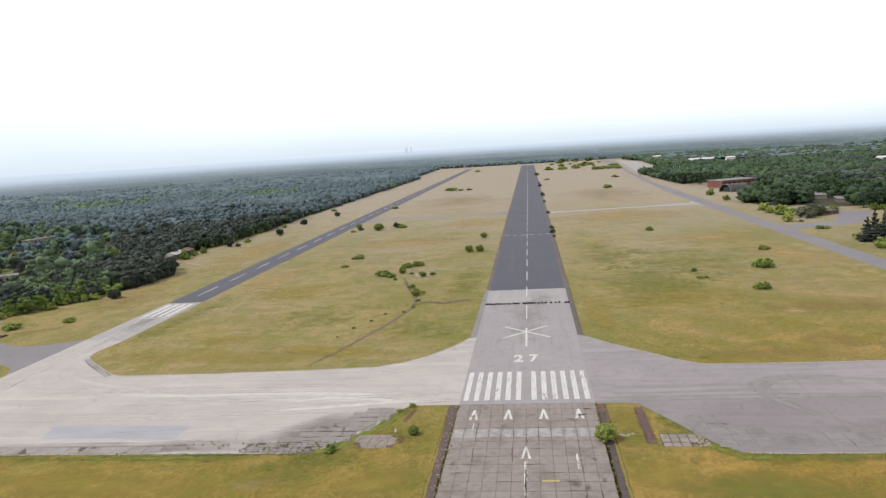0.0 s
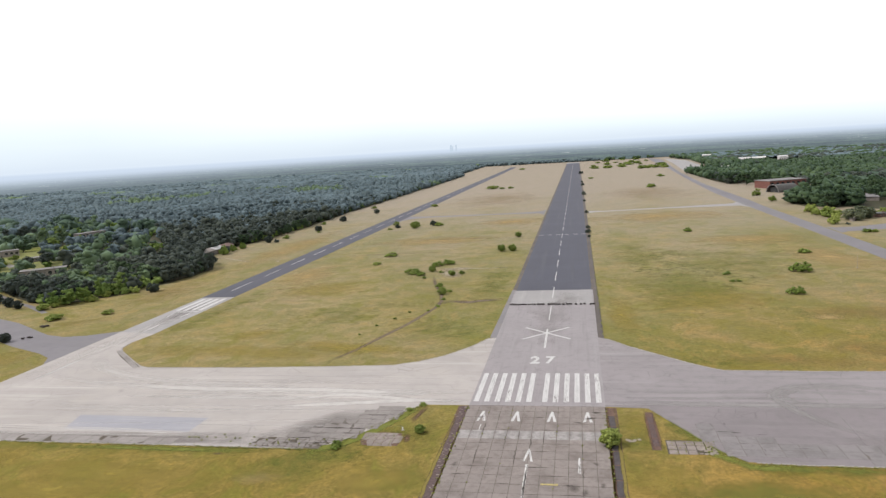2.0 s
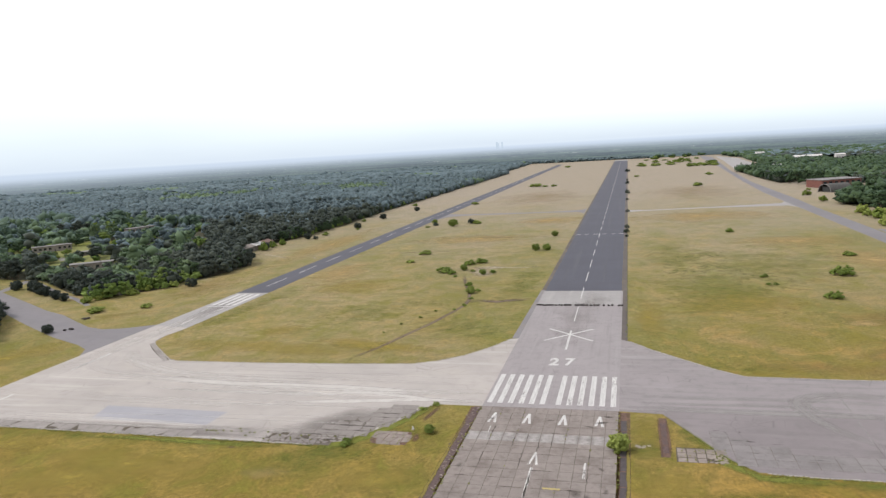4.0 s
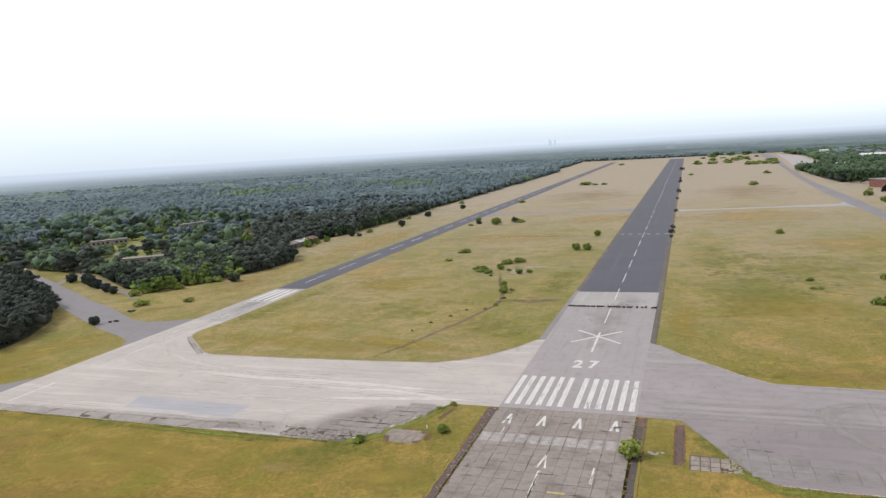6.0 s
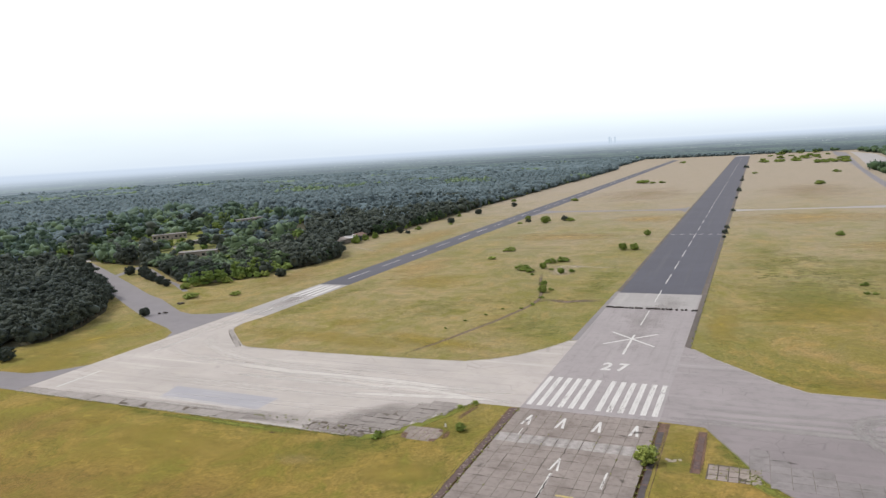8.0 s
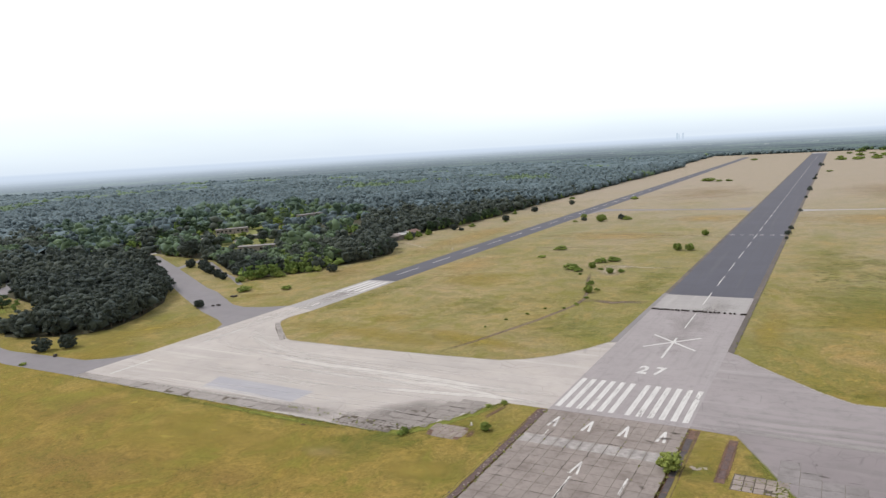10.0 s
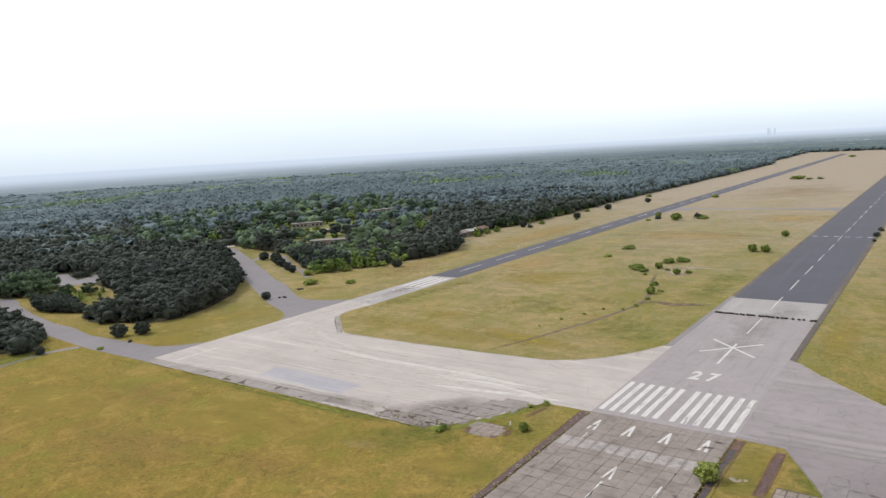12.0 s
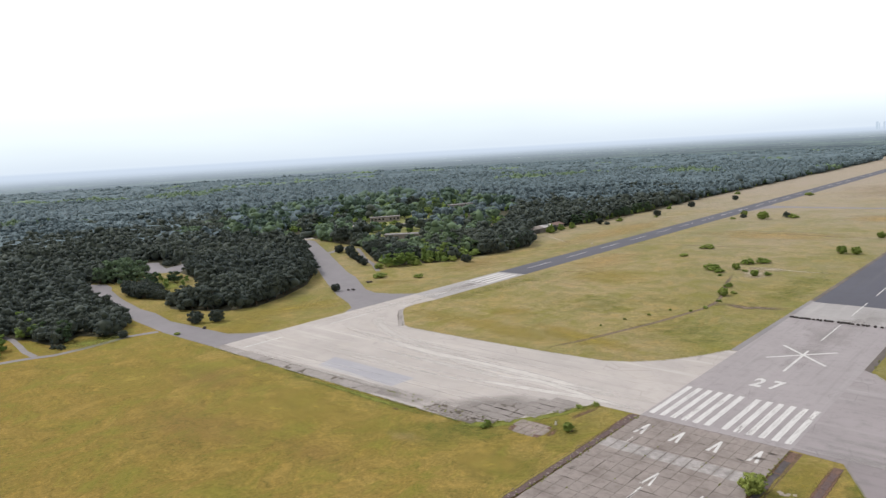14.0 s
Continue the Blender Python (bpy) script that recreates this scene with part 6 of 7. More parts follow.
for x, y, rx, ry in ((-110, -37.5, 55, 3.5), (-190, -37.5, 40, 3.5), (-214, 130, 8, 40)):
    patch(x, y, rx, ry, 0, M_DUST, "darker stain on the apron concrete", 0.053, 0.95)
# eastern apron: a pale strip beside the joint, and turning circles
wheel_path([(22.8, 0.1), (37, 0.0), (54, -0.4), (80, -0.3), (120, -0.5), (180, -0.8)], 3.0, 1.15, 0.0585, "pale worn strip along the asphalt", M_TRACK_E)
wheel_path([(24, 5.2), (45, 4.6), (70, 5.4), (110, 5.0)], 1.6, 0.75, 0.0588, "pale tyre mark on the asphalt", M_TRACK_E)
wheel_path([(24, 12), (50, 10.5), (75, 11.5), (140, 9)], 2.4, 0.6, 0.0590, "pale tyre mark on the asphalt", M_TRACK_E)
wheel_path([(140, 8), (126, 11.5), (111.7, 15), (99.5, 18.2), (87, 17.5), (79.5, 13.2), (76.9, 6.5), (79.3, -2), (84, -11.5), (90, -19.5), (98, -26), (112, -32)], 2.6, 1.0, 0.0594, "pale curved tyre mark on the asphalt", M_TRACK_E)
wheel_path([(112, 8), (104, 13.5), (95, 15.6), (87.5, 14.8), (82, 11), (80.3, 6.2), (82.8, 2.2), (88, 0.6), (96, -0.8)], 1.8, 0.9, 0.0598, "pale curved tyre mark on the asphalt", M_TRACK_E)
track([(92.2, 33.0), (91.6, 0), (90.7, -42.4)], 0.45, M_TRACK_E, 0.0625, 1.8, "faint painted line on the asphalt")
for x, y, rx, ry in ((110, -30, 40, 10), (0, 110, 14, 50), (8, 160, 12, 20)):
    patch(x, y, rx, ry, 0, M_DUST, "darker stain on the asphalt", 0.0535 if abs(x) > 20 else 0.068, 0.6)
# ragged dark joints and stains on the old slab strip
joint_rng = np.random.default_rng(52)
for i in range(34):
    x = -22.5 + 3.75 * joint_rng.integers(1, 12) + joint_rng.normal(0, 0.05)
    y = joint_rng.uniform(-120, -8)
    n = joint_rng.integers(4, 12)
    track([(x + joint_rng.normal(0, 0.14), y - 1.5 * j) for j in range(n)], joint_rng.uniform(0.3, 0.6), M_STAIN, 0.0832 + 0.00002 * i, 1.0, "dark ragged joint between the concrete slabs")
for i in range(34):
    y = -3.7 - 5.0 * joint_rng.integers(1, 24) + joint_rng.normal(0, 0.05)
    x = joint_rng.uniform(-21, 14)
    n = joint_rng.integers(3, 8)
    track([(x + 1.3 * j, y + joint_rng.normal(0, 0.12)) for j in range(n)], joint_rng.uniform(0.3, 0.6), M_STAIN, 0.0838 + 0.00002 * i, 0.95, "dark ragged joint between the concrete slabs")
for i, (x, y, rx, ry, turn) in enumerate(((17.5, -14, 2.6, 1.2, 20), (14, -17.5, 2.0, 0.8, -15), (19.5, -9, 1.8, 1.0, 0), (12.8, -60, 2.2, 3.4, 10), (15.5, -62, 1.4, 2.8, -10), (20, -58, 1.0, 2.6, 0), (14.2, -48, 0.6, 2.2, 0), (18.6, -46, 0.9, 1.6, 30), (-17, -14, 2.0, 1.0, 10), (-20, -48, 1.2, 3.0, 0), (-12, -70, 3.0, 1.2, 25), (4, -72, 2.6, 1.4, -20))):
    patch(x, y, rx, ry, turn, M_STAIN, "dark stain on the concrete slabs", 0.0846, 1.25 if i < 3 else 0.9)

# dark weathered joints of the broken apron corner
APRON_CORNER = [(-86, -40.5), (-68, -40.5), (-60, -37.5), (-54, -30), (-48, -21), (-43, -9.5), (-46, -5), (-54, -8), (-62, -14.5), (-70, -24), (-77, -31), (-86, -35)]
for i in range(170):
    x, y = joint_rng.uniform(-86, -42), -40.5 + 3.9 * joint_rng.integers(0, 8) + joint_rng.normal(0, 0.25)
    lean = joint_rng.normal(0, 0.12)
    n = joint_rng.integers(3, 8)
    line = [(x + 1.3 * j, y + lean * j + joint_rng.normal(0, 0.15)) for j in range(n)]
    if inside(APRON_CORNER, np.array([line[0][0], line[-1][0]]), np.array([line[0][1], line[-1][1]])).all():
        track(line, joint_rng.uniform(0.35, 0.8), M_STAIN, 0.0842 + 0.00002 * i, 1.0, "dark ragged joint of the broken apron corner")

# weathered cracks of the eastern apron slabs
for i, (x, y, rx, ry, turn) in enumerate(((50.5, -16, 1.4, 0.5, 10), (53, -17.5, 0.5, 2.4, 8), (55, -22.3, 3.2, 0.6, 4), (58.8, -22.8, 2.0, 0.8, -6), (57, -16.4, 0.5, 2.0, 5), (59.5, -30.5, 1.6, 0.5, 0), (66, -24, 2.2, 0.5, 3), (64, -34, 0.5, 2.4, 4), (74, -33, 3.0, 0.5, 0))):
    patch(x, y, rx, ry, turn, M_STAIN, "dark crack in the old apron slabs", 0.0846 + 0.00002 * i, 0.85)

# drains and tracks in the grass
track([(-93, 38.2), (-88, 51), (-83, 64), (-77, 85), (-71, 105), (-66, 128), (-63, 144), (-63, 158), (-67, 178), (-76, 205), (-82, 230), (-84, 240)], 2.6, M_DRAIN, 0.013, 1.6, "narrow overgrown concrete drain in the grass")
track([(-66, 150), (-58, 157), (-52, 156), (-46, 154), (-40, 157), (-32, 159), (-25.8, 161)], 7.0, M_DRAIN, 0.0135, 1.0, "bare patchy ground in the grass")
track([(-92, 258), (-80, 266), (-72, 268), (-64, 265), (-57, 263), (-48, 263), (-40, 264), (-25.8, 264)], 2.8, M_SANDY, 0.0138, 2.0, "faint sandy track in the grass")
patch(-74, 247, 9, 22, 20, M_SANDY, "pale rubble ground between bushes", 0.014, 1.2)
patch(-70, 262, 14, 7, 0, M_SANDY, "pale rubble ground between bushes", 0.0142, 1.1)
track([(-308, 352), (-300, 350), (-292, 345), (-280, 336), (-270, 329), (-258, 322)], 3.0, M_SANDY, 0.0145, 2.0, "faint sandy track by the shelter")
track([(-240, 330), (-236, 322), (-231, 316)], 3.0, M_SANDY, 0.0147, 1.7, "faint sandy track by the taxiway")
track([(-203, 338), (-180, 340), (-150, 343), (-120, 345), (-90, 346)], 2.5, M_DRAIN, 0.0148, 0.7, "faint old track across the grass")
track([(-150, 430), (-120, 428), (-90, 426), (-60, 424), (-25, 420)], 3.0, M_DRAIN, 0.0149, 0.8, "faint old track across the grass")

# worn earth by the broken pad
track([(-36.6, -4.6), (-37.2, -8), (-38, -12), (-38.8, -16), (-39.2, -19)], 2.4, M_SOIL, 0.0215, 1.15, "bare reddish brown earth in the grass")
patch(-37.6, -31.5, 1.6, 4.2, 10, M_SOIL, "bare brown earth beside the broken pad", 0.0218, 1.2)
patch(-34.4, -27, 1.8, 1.4, 0, M_SOIL, "bare brown earth under the bush", 0.0219, 1.1)
patch(-93, -45.5, 2.2, 1.0, 0, M_SOIL, "small bare earth spot in the grass", 0.0219, 1.2)
# ragged soil and turf creeping over the drain strips
for x, w, m in ((-22.6, 1.0, M_SOIL), (-25.55, 1.3, M_STRAW), (22.7, 1.3, M_STRAW), (25.5, 1.3, M_STRAW), (22.9, 1.2, M_SOIL), (-22.75, 0.7, M_STRAW), (34.5, 1.0, M_SOIL), (36.9, 1.0, M_SOIL)):
    y0, y1 = (-4.5, -130) if x < 30 else (-7, -37)
    track([(x + 0.12 * math.sin(i * 1.7) + 0.08 * math.sin(i * 4.1), y0 + (y1 - y0) * i / 40) for i in range(41)], w, m, 0.062 + 0.0005 * (x > 0), 1.5, "ragged turf creeping over the drain strip")

# grass
def turf(material, label, *rows):
    for x, y, rx, ry, turn in rows:
        patch(x, y, rx * 1.25, ry * 1.25, turn, material, label, 0.004, 0.5 if material is M_LUSH else 1.0)


turf(M_LUSH, "fresh green grass patch on the airfield", (-34, -26, 8, 18, 0), (31, -36, 7, 18, 0), (-61, -45, 22, 7, 8), (-45, -30, 9, 16, -25), (-150, -43.5, 75, 4, 0), (-66, -52, 14, 10, 20), (-38, -58, 16, 12, 0), (48, -28, 10, 16, 35), (95, -46, 50, 4, 0), (-190, 140, 9, 60, -4), (-110, 130, 40, 22, 30), (-60, 100, 26, 22, 0))
turf(M_LUSH, "fresh green grass patch on the airfield", (-40, 200, 12, 60, 0), (68, 42, 16, 6, 0), (70, 190, 40, 60, 0), (110, 260, 50, 70, 0), (60, 300, 26, 60, 0), (-300, 100, 10, 20, 40), (-300, -62, 12, 20, 10), (-330, 2, 20, 8, 0))
turf(M_GOLD, "yellow dry grass patch on the airfield", (-170, -52, 14, 5, 10), (-128, -70, 30, 10, 15), (-39, -59, 10, 7, 20), (-120, -60, 40, 8, -5), (-210, -85, 30, 20, 0), (35, -55, 10, 10, 0), (60, -60, 22, 8, 0), (32, -22, 6, 14, 0), (-144, 90, 14, 10, 0), (-89, 66, 40, 8, -12))
turf(M_GOLD, "yellow dry grass patch on the airfield", (-140, 60, 50, 12, -5), (-150, 200, 30, 26, 0), (82, 150, 30, 26, 0), (35, 120, 8, 40, 0), (-250, -8, 14, 22, 30), (-265, 30, 16, 40, -20))
turf(M_BARE, "bare tan turf patch on the airfield", (-73, -60, 8, 4, 0), (-180, 250, 20, 50, 10), (-120, 420, 60, 30, 10), (-60, 560, 40, 40, 0), (127, 111, 9, 6, 0), (150, 365, 50, 30, 0), (180, 270, 22, 60, 10), (100, 560, 80, 50, 0), (-256, 400, 20, 120, 0))
turf(M_RUSSET, "russet dry heath patch on the airfield", (-183, -66, 26, 12, 0), (-87, -84, 20, 9, 0), (-140, -95, 40, 18, 0), (45, -75, 25, 10, 0), (125, 62, 14, 12, 0), (95, 46, 40, 9, -4), (150, 120, 50, 16, 0), (120, 900, 70, 140, 0), (-110, 900, 70, 140, 0), (-268, 118, 24, 8, 30))
turf(M_RUSSET, "russet dry heath patch on the airfield", (-262, 200, 22, 50, 0))

patch(-584, 462, 44, 30, 40, M_LUSH, "fresh green grass behind the huts", 0.03, 1.6)
patch(-550, 345, 40, 24, 20, M_LUSH, "fresh green grass between the huts", 0.03, 1.6)
patch(-420, 28, 48, 22, -20, M_LUSH, "fresh green grass in the clearing", 0.03, 1.6)
patch(-293, -73, 14, 24, 0, M_LUSH, "fresh green grass beside the lane", 0.03, 1.3)

track([(-70, -42.5), (-63, -40.5), (-57, -36), (-51, -27.5), (-45, -15.5), (-41, -8), (-37, -5)], 7.0, M_LUSH, 0.0185, 2.2, "fresh green grass along the broken apron corner")
track([(-160, -43), (-130, -43), (-100, -43.2), (-70, -43.4)], 4.0, M_LUSH, 0.0190, 1.5, "fresh green grass along the apron")
track([(36, -4.8), (40, -12.4), (45, -22.2), (48.5, -29), (52, -35.8), (55, -39.4), (58, -42.3)], 1.5, M_LUSH, 0.0600, 1.0, "ragged green turf creeping over the apron edge")
track([(37, -7), (45, -25), (51, -38), (58, -45), (80, -46), (130, -46.5)], 5.0, M_LUSH, 0.0195, 1.15, "fresh green grass along the apron")
for x, y, rx, ry in ((64, -64, 34, 13), (120, -62, 36, 13)):
    patch(x, y, rx, ry, 0, M_LUSH, "fresh green grass on the verge", 0.0205, 0.8)

# ---- kerbs ----
def kerb(name, points, label):
    """Uneven stones along a line, joined as one low edge."""
    rng = np.random.default_rng(len(points) + int(abs(points[0][0])))
    bm = bmesh.new()
    for p, q in zip(points, points[1:]):
        a, b = Vector(p), Vector(q)
        d = (b - a).normalized()
        n = max(1, int((b - a).length / 1.15))
        for i in range(n):
            c = a + (b - a) * (i + 0.5) / n
            m = Matrix.Translation((c.x + rng.uniform(-0.1, 0.1), c.y + rng.uniform(-0.1, 0.1), 0.03)) @ Matrix.Rotation(math.atan2(d.y, d.x) + rng.uniform(-0.08, 0.08), 4, "Z")
            bmesh.ops.create_cube(bm, size=1, matrix=m @ Matrix.Diagonal((1.0 * rng.uniform(0.8, 1.0), 0.5 * rng.uniform(0.7, 1.4), 0.22 * rng.uniform(0.8, 1.3), 1)))
    return tagged(part(name, bm, M_KERB), label, "kerb", kind="structure")


kerb("kerb_island", [(-205.3, 76), (-203.7, 66), (-199.2, 60), (-186.2, 48), (-175.2, 38.2), (-170, 36.2), (-130, 36.2), (-91, 37.8), (-61, 39.8), (-51, 44.8), (-41.2, 53.2), (-32.2, 66.2), (-25.8, 79.4)], "uneven weathered kerb stones along the grass")
kerb("kerb_south", [(-226, -40.2), (-190, -40.3), (-150, -40.4), (-110, -40.5), (-70, -40.7)], "uneven weathered kerb stones along the grass")
kerb("kerb_east", [(26.4, 77.2), (34.2, 66.2), (45.2, 54.2), (56.2, 42.2), (66, 34.2), (97, 33.2), (185, 33.7)], "uneven weathered kerb stones along the grass")
kerb("kerb_southeast", [(60, -42.5), (72, -43.2), (160, -43.8)], "uneven weathered kerb stones along the grass")

# ---- slabs, piece by piece ----
def slab_variants(wide, deep, thick, count, seed, rag):
    """A few slab meshes with slightly uneven outlines, to be shared by the pieces."""
    rng = np.random.default_rng(seed)
    out = []
    for _ in range(count):
        pts = []
        for x, y in ((-1, -1), (0, -1), (1, -1), (1, 0), (1, 1), (0, 1), (-1, 1), (-1, 0)):
            pts.append((x * wide / 2 * (1 - rag * rng.uniform(0, 1)), y * deep / 2 * (1 - rag * rng.uniform(0, 1))))
        c = 0.05
        v = [(x, y, -thick) for x, y in pts] + [(x, y, -c) for x, y in pts] + [(x * (1 - c / wide), y * (1 - c / deep), rng.uniform(-0.008, 0.008)) for x, y in pts]
        f = [(i + 8 * k, (i + 1) % 8 + 8 * k, (i + 1) % 8 + 8 * (k + 1), i + 8 * (k + 1)) for k in (0, 1) for i in range(8)] + [tuple(range(16, 24))]
        out.append((v, f))
    return out


def slab_field(parent, name, variants, places, material, rng, lift, tilt=0.2):
    meshes = []
    for v, f in variants:
        me = bpy.data.meshes.new(name)
        me.from_pydata(v, [], f)
        me.materials.append(material)
        meshes.append(me)
    for x, y, turn, size in places:
        ob = new(name, meshes[rng.integers(len(meshes))])
        ob.matrix_basis = pose(x, y, lift + rng.uniform(-0.008, 0.008), rng.normal(0, tilt), rng.normal(0, tilt), turn + 180 * rng.integers(2)) @ Matrix.Diagonal((size, size, 1, 1))
        ob.parent = parent


def cell_base(name, places, wide, deep, z, label, soil=M_JOINT):
    """Joint soil under a field of slabs: one quad for each slab."""
    v, f = [], []
    for x, y, *_ in places:
        n = len(v)
        v += [(x - wide / 2, y - deep / 2, z), (x + wide / 2, y - deep / 2, z), (x + wide / 2, y + deep / 2, z), (x - wide / 2, y + deep / 2, z)]
        f.append((n, n + 1, n + 2, n + 3))
    return tagged(link_mesh(name, v, f, soil), label, "apron", kind="structure")


pr = np.random.default_rng(41)
stub = sheet("runway_stub", rect(-22.6, -142, 22.6, -3.65), 0.035, M_JOINT_PALE, "old concrete slab strip before the threshold, weeds in its joints", "runway")
slab_field(stub, "slab", slab_variants(3.66, 4.91, 0.12, 6, 1, 0.016), [(-20.625 + 3.75 * i + pr.normal(0, 0.02), -6.2 - 5.0 * j + pr.normal(0, 0.025), pr.normal(0, 0.15), 1) for j in range(25) for i in range(12)], M_SLAB, pr, 0.072, 0.05)
places = []
for j in range(9):
    for i in range(16):
        x, y = -111 + 4.6 * i + pr.uniform(-0.1, 0.1) + 0.8 * (j % 2), -38.6 + 3.9 * j
        if inside(APRON_CORNER, np.array([x]), np.array([y]))[0] and not (inside(APRON_CORNER, np.array([x]), np.array([y + 4.5]))[0] == 0 and pr.uniform() < 0.35):
            places.append((x, y, pr.normal(0, 1.2), 1.0))
crazed_w = cell_base("cracked_edge_west", places, 4.6, 3.9, 0.0535, "cracked concrete slabs breaking up at the apron edge", M_JOINT_PALE)
slab_field(crazed_w, "slab", slab_variants(4.50, 3.80, 0.1, 6, 2, 0.035), [p for p in places if not (-88 < p[0] < -57 and p[1] < -33)], M_SLAB_W, pr, 0.066, 0.12)
edge_cells = [(-223.6 + 5.2 * i, -37.4, pr.normal(0, 0.4), 1.0) for i in range(22)]
edge_bed = cell_base("jointed_edge_west", edge_cells, 5.2, 5.0, 0.0545, "jointed concrete slabs along the grass edge")
slab_field(edge_bed, "slab", slab_variants(5.10, 4.86, 0.1, 5, 12, 0.02), edge_cells, M_SLAB_R, pr, 0.066, 0.1)


def cracked_plates(parent, x0, y0, x1, y1, nx, ny, material, rng, lift, loss=0.0, within=None):
    """Plates of a broken slab: a jittered net of cells, each a piece with a thin gap round it."""
    dx, dy = (x1 - x0) / nx, (y1 - y0) / ny
    net = [[(x0 + dx * i + rng.uniform(-0.34, 0.34) * dx * (0 < i < nx), y0 + dy * j + rng.uniform(-0.34, 0.34) * dy * (0 < j < ny)) for i in range(nx + 1)] for j in range(ny + 1)]
    for j in range(ny):
        for i in range(nx):
            ring_ = [net[j][i], net[j][i + 1], net[j + 1][i + 1], net[j + 1][i]]
            cx, cy = sum(p[0] for p in ring_) / 4, sum(p[1] for p in ring_) / 4
            if rng.uniform() < loss or (within and not inside(within, np.array([cx]), np.array([cy]))[0]):
                continue
            pts = []
            for a_, b_ in zip(ring_, ring_[1:] + ring_[:1]):
                pts += [a_, ((a_[0] + b_[0]) / 2 + rng.uniform(-0.06, 0.06), (a_[1] + b_[1]) / 2 + rng.uniform(-0.06, 0.06))]
            q = 1 - 0.16 / min(dx, dy)
            pts = [((px - cx) * q, (py - cy) * q) for px, py in pts]
            v = [(px, py, -0.12) for px, py in pts] + [(px, py, -0.03) for px, py in pts] + [(px * 0.97, py * 0.97, rng.uniform(-0.01, 0.01)) for px, py in pts]
            f = [(n + 8 * k0, (n + 1) % 8 + 8 * k0, (n + 1) % 8 + 8 * (k0 + 1), n + 8 * (k0 + 1)) for k0 in (0, 1) for n in range(8)] + [tuple(range(16, 24))]
            ob = link_mesh("slab_fragment", v, f, material, parent)
            ob.matrix_basis = pose(cx, cy, lift + rng.uniform(-0.01, 0.02), rng.normal(0, 0.8), rng.normal(0, 0.8), 0)


shatter = sheet("shattered_edge_bed", [(-85, -40.7), (-68, -40.7), (-61.2, -37.4), (-57.8, -32.8), (-85, -32.8)], 0.0575, M_JOINT, "dark soil between shattered concrete plates", "apron", 0.02)
cracked_plates(shatter, -88, -41, -58, -32.8, 15, 5, M_SLAB_W, pr, 0.068, 0.08, [(-85, -40.4), (-68, -40.4), (-61.4, -37.2), (-58.2, -33), (-85, -33)])
places = []
for j in range(6):
    for i in range(22):
        x, y = 46 + 5 * i, -41 + 4.4 * j
        if inside([(48, -22), (53, -34), (58, -40.5), (150, -42), (150, -33), (80, -31), (62, -26), (52, -18)], np.array([x]), np.array([y]))[0]:
            places.append((x, y, pr.normal(0, 0.6), 1.0))
crazed_e = cell_base("cracked_edge_east", places, 5.0, 4.4, 0.0535, "jointed concrete slabs along the apron edge", M_JOINT_PALE)
slab_field(crazed_e, "slab", slab_variants(4.94, 4.34, 0.1, 5, 4, 0.012), places, M_SLAB_E, pr, 0.072, 0.1)
corner = sheet("kerb_corner", band([(-202.5, 62), (-193.5, 52.4), (-186, 45.6), (-175.5, 36)], 2.6), 0.056, M_JOINT_PALE, "dark joints between the corner stones of the apron", "kerb", 0.05)
slab_field(corner, "slab", slab_variants(2.85, 2.5, 0.1, 5, 13, 0.03), [(-201.4 + 2.05 * i, 60.7 - 1.93 * i - 0.006 * i * i, -43 + pr.normal(0, 2), 0.95) for i in range(13)], M_SLAB_R, pr, 0.085, 0.6)
pad_w = sheet("broken_pad_west", [(-51, -28.2), (-45, -27.4), (-40, -28), (-38.8, -33), (-39.4, -37.2), (-45, -37.6), (-50.6, -37), (-52, -33)], 0.012, M_EARTH, "square pad of broken concrete in the grass", "pad", 0.1)
cracked_plates(pad_w, -51.8, -37.6, -38.9, -27.9, 5, 4, M_SLAB_P, pr, 0.065, 0.0, [(-50.4, -28.6), (-45, -27.8), (-40.2, -28.4), (-39.2, -33), (-39.8, -36.4), (-45, -37.4), (-50, -36), (-51.2, -32.6)])
pad_e = sheet("broken_pad_east", [(38.4, -29), (51.3, -29), (51.8, -38), (38.2, -38.4)], 0.012, M_JOINT, "square pad of broken concrete in the grass", "pad", 0.1)
slab_field(pad_e, "slab", slab_variants(2.42, 2.78, 0.12, 6, 6, 0.09), [(39.8 + 2.55 * i, -36.9 + 2.95 * j, pr.normal(0, 1.5), 1.0) for i in range(5) for j in range(3) if not (i == 4 and j < 2) and not (i == 3 and j == 0)], M_SLAB_P, pr, 0.07, 0.8)
slab_field(pad_e, "slab_fragment", slab_variants(1.5, 1.2, 0.12, 5, 7, 0.3), [(46.8 + pr.uniform(0, 4.4), -37.8 + pr.uniform(0, 5), pr.uniform(0, 360), pr.uniform(0.5, 1.0)) for _ in range(24)] + [(29.5 + pr.uniform(-1.8, 1.8), -29.6 + pr.uniform(-0.8, 0.8), pr.uniform(0, 360), 0.9) for _ in range(7)], M_SLAB_P, pr, 0.06, 2.0)
bed = sheet("drain_cover_west_bed", rect(-26.0, -140, -22.0, -4.5), 0.006, M_EARTH, "brown earth along the drain strip", "earth", 0.1)
slab_field(bed, "slab_fragment", slab_variants(1.15, 1.9, 0.1, 6, 8, 0.4), [(-23.95 + pr.normal(0, 0.55), -5 - pr.uniform(0, 1) * 120, pr.uniform(0, 360), pr.uniform(0.35, 1.0)) for _ in range(150)], M_BROKEN, pr, 0.045, 1.2)
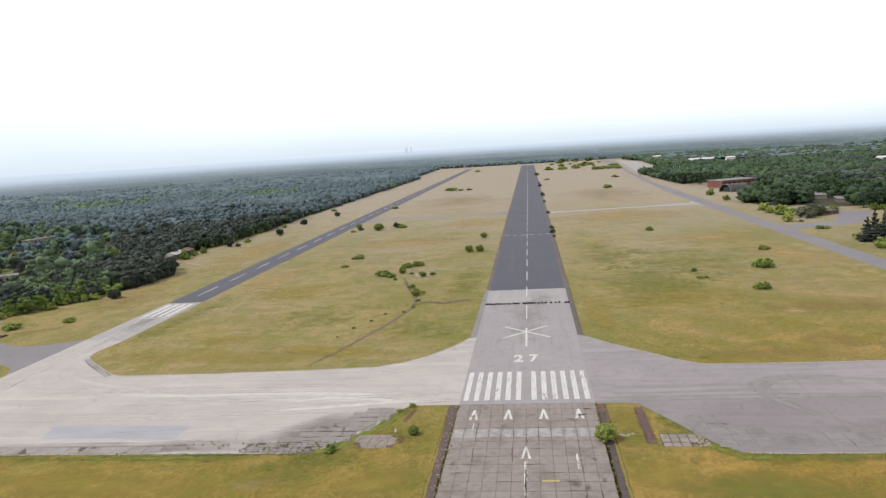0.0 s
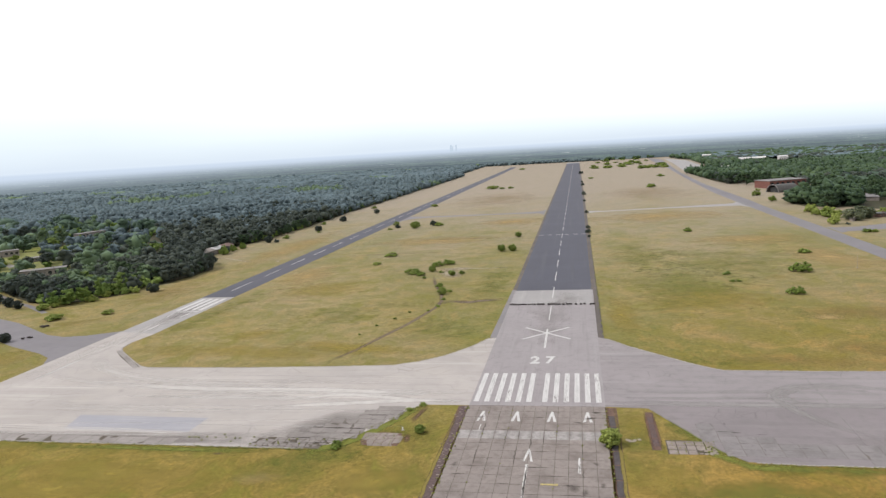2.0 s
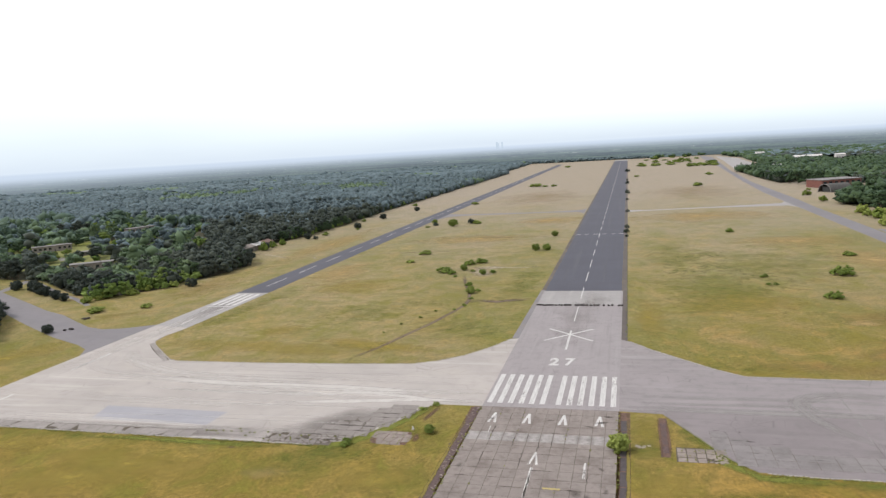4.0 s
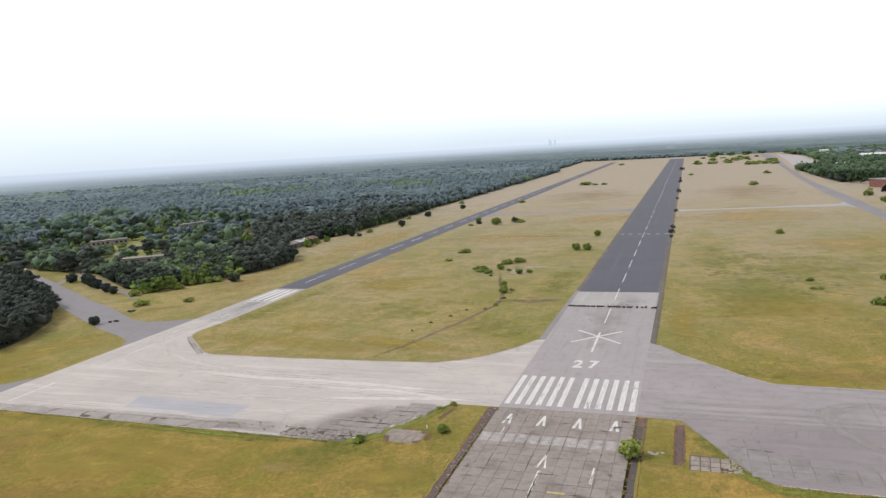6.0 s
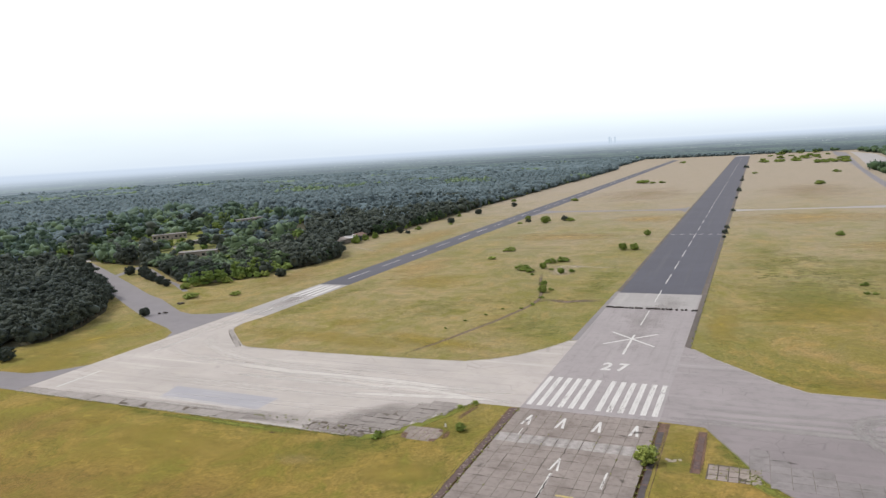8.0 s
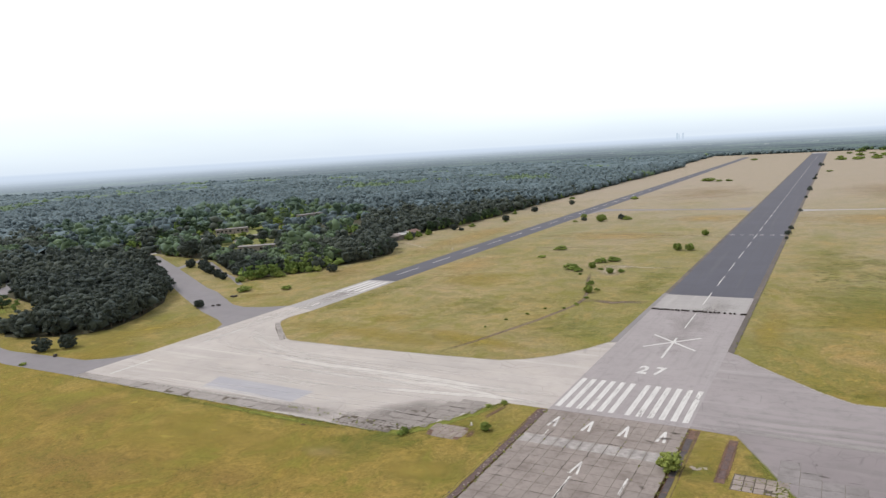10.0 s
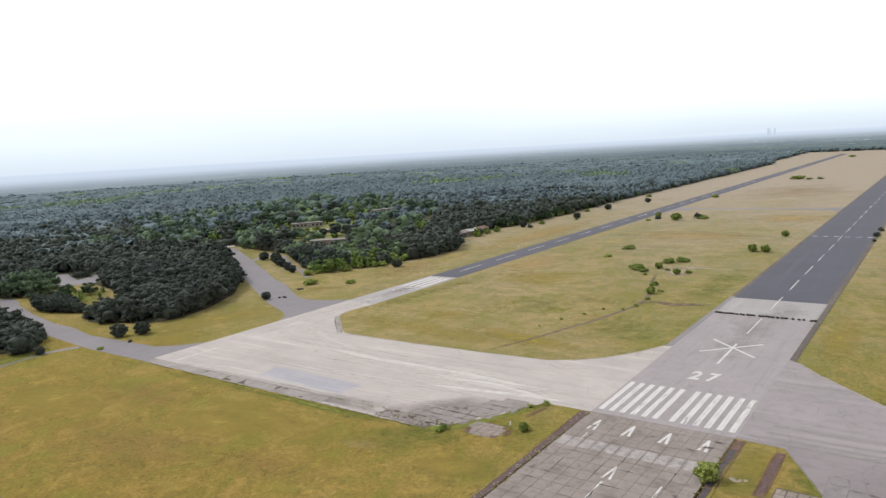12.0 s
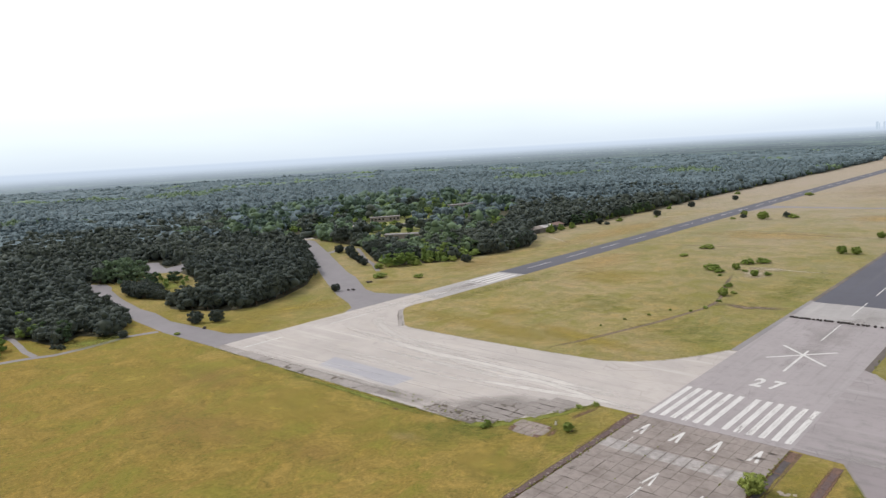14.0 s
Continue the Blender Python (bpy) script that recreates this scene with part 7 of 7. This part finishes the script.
slab_field(bed, "stone", slab_variants(0.7, 0.55, 0.1, 5, 18, 0.4), [(-24.0 + pr.normal(0, 0.75), -5 - pr.uniform(0, 1) * 110, pr.uniform(0, 360), pr.uniform(0.4, 1.2)) for _ in range(90)], M_SLAB_P, pr, 0.065, 2.0)
bed = sheet("drain_cover_east_bed", rect(22.1, -140, 26.1, -4.5), 0.006, M_EARTH, "brown earth along the drain strip", "earth", 0.1)
slab_field(bed, "slab", slab_variants(1.95, 8.4, 0.1, 5, 8, 0.06), [(24.15 + pr.normal(0, 0.06), -15.6 - 8.7 * j, pr.normal(0, 0.5), 1.0) for j in range(14)], M_STRIP, pr, 0.05, 0.2)
strip = sheet("earth_strip_slabs", rect(34.6, -36, 36.8, -8), 0.024, M_EARTH, "row of sunken slabs in a brown strip", "earth", 0.02)
slab_field(strip, "slab", slab_variants(1.7, 5.2, 0.1, 4, 9, 0.1), [(35.7 - 0.02 * j, -14.2 - 5.5 * j, pr.normal(0, 1), 1.0) for j in range(4)], M_BROKEN, pr, 0.06, 0.4)
slab_field(strip, "slab_fragment", slab_variants(0.8, 0.6, 0.1, 4, 19, 0.4), [(35.7 + pr.normal(0, 0.5), -9 - pr.uniform(0, 1) * 26, pr.uniform(0, 360), pr.uniform(0.4, 1.0)) for _ in range(26)], M_EARTH, pr, 0.075, 2.0)
for x0 in range(-6, 6):
    xs = [x0 * 3.75 + 0.1 + 1.17 * i for i in range(4)]
    cover_mesh("faded_bar", [[(x, y, c) for x, c in zip(xs, (1.0, 1.25, 1.25, 1.0))] for y in (-30.6, -27.6, -24.6)], M_PAINT_GHOST, "faded whitish bar across the concrete slabs", "marking", 0.0845)["group"] = "faded bar"
marking("yellow_mark", rect(4.2, -58.7, 8.7, -57.8), 0.084, M_YELLOW, "faded yellow mark on the concrete slabs")

# weeds in the joints and along the paved edges
wv, wt, off = [], [], 0
weed = np.random.default_rng(77)
spots = [(weed.choice([-15.0, -7.5, 0.0, 7.5, 15.0]) + weed.normal(0, 0.12), weed.uniform(-125, -5), 0.35) for _ in range(40)]
spots += [(s * 22.7 + weed.normal(0, 0.4), weed.uniform(-125, -5), 0.4) for s in (-1, 1) for _ in range(90)]
spots += [(weed.uniform(-226, -66), -41.1 + weed.normal(0, 0.5), weed.uniform(0.15, 0.5)) for _ in range(120)]
spots += [(weed.uniform(-112, -60), weed.uniform(-40, -30), 0.5) for _ in range(14)]
spots += [(weed.uniform(58, 150), -43.9 + weed.normal(0, 0.3), 0.35) for _ in range(110)]
spots += [(weed.choice([-50.5, -47.5, -45, -42, -39.5]) + weed.normal(0, 0.4), weed.uniform(-38, -27.5), 0.2) for _ in range(60)]
spots += [(weed.normal(-102, 6), -34.4 + weed.normal(0, 0.3), 0.5) for _ in range(8)]
spots += [(weed.uniform(-71, -52), weed.uniform(67, 89), weed.uniform(0.15, 0.4)) for _ in range(26)]
spots += [(weed.uniform(38.6, 51.6), weed.uniform(-38.3, -29), 0.25) for _ in range(40)]
spots += [(25.0 + weed.normal(0, 0.25), weed.uniform(80, 500), 0.4) for _ in range(120)]
spots += [(-60 + 20 * q + weed.normal(0, 1.0) + 0.8, -38 + 34 * q - 1.2 + weed.normal(0, 1.0), weed.uniform(0.12, 0.4)) for q in weed.uniform(0, 1, 120)]
spots += [(-62 - 40 * q + weed.normal(0, 0.6), -41.6 + weed.normal(0, 0.5), weed.uniform(0.12, 0.38)) for q in weed.uniform(0, 1, 160)]
for x, y, s in spots:
    v, t = lumps_and_leaves(weed, [(x, y, 0.12 + 0.1 * s, s * 0.7, s * 0.7, s * 0.35)], 7, 0.2 * s / 0.5)
    v[:, 2] = np.maximum(v[:, 2], 0.02)
    wv.append(v)
    wt.append(t + off)
    off += len(v)
tagged(soup("weeds", np.concatenate(wv), np.concatenate(wt), M_WEED, None, True), "olive weeds in the joints and along paved edges", "weeds", kind="stuff")
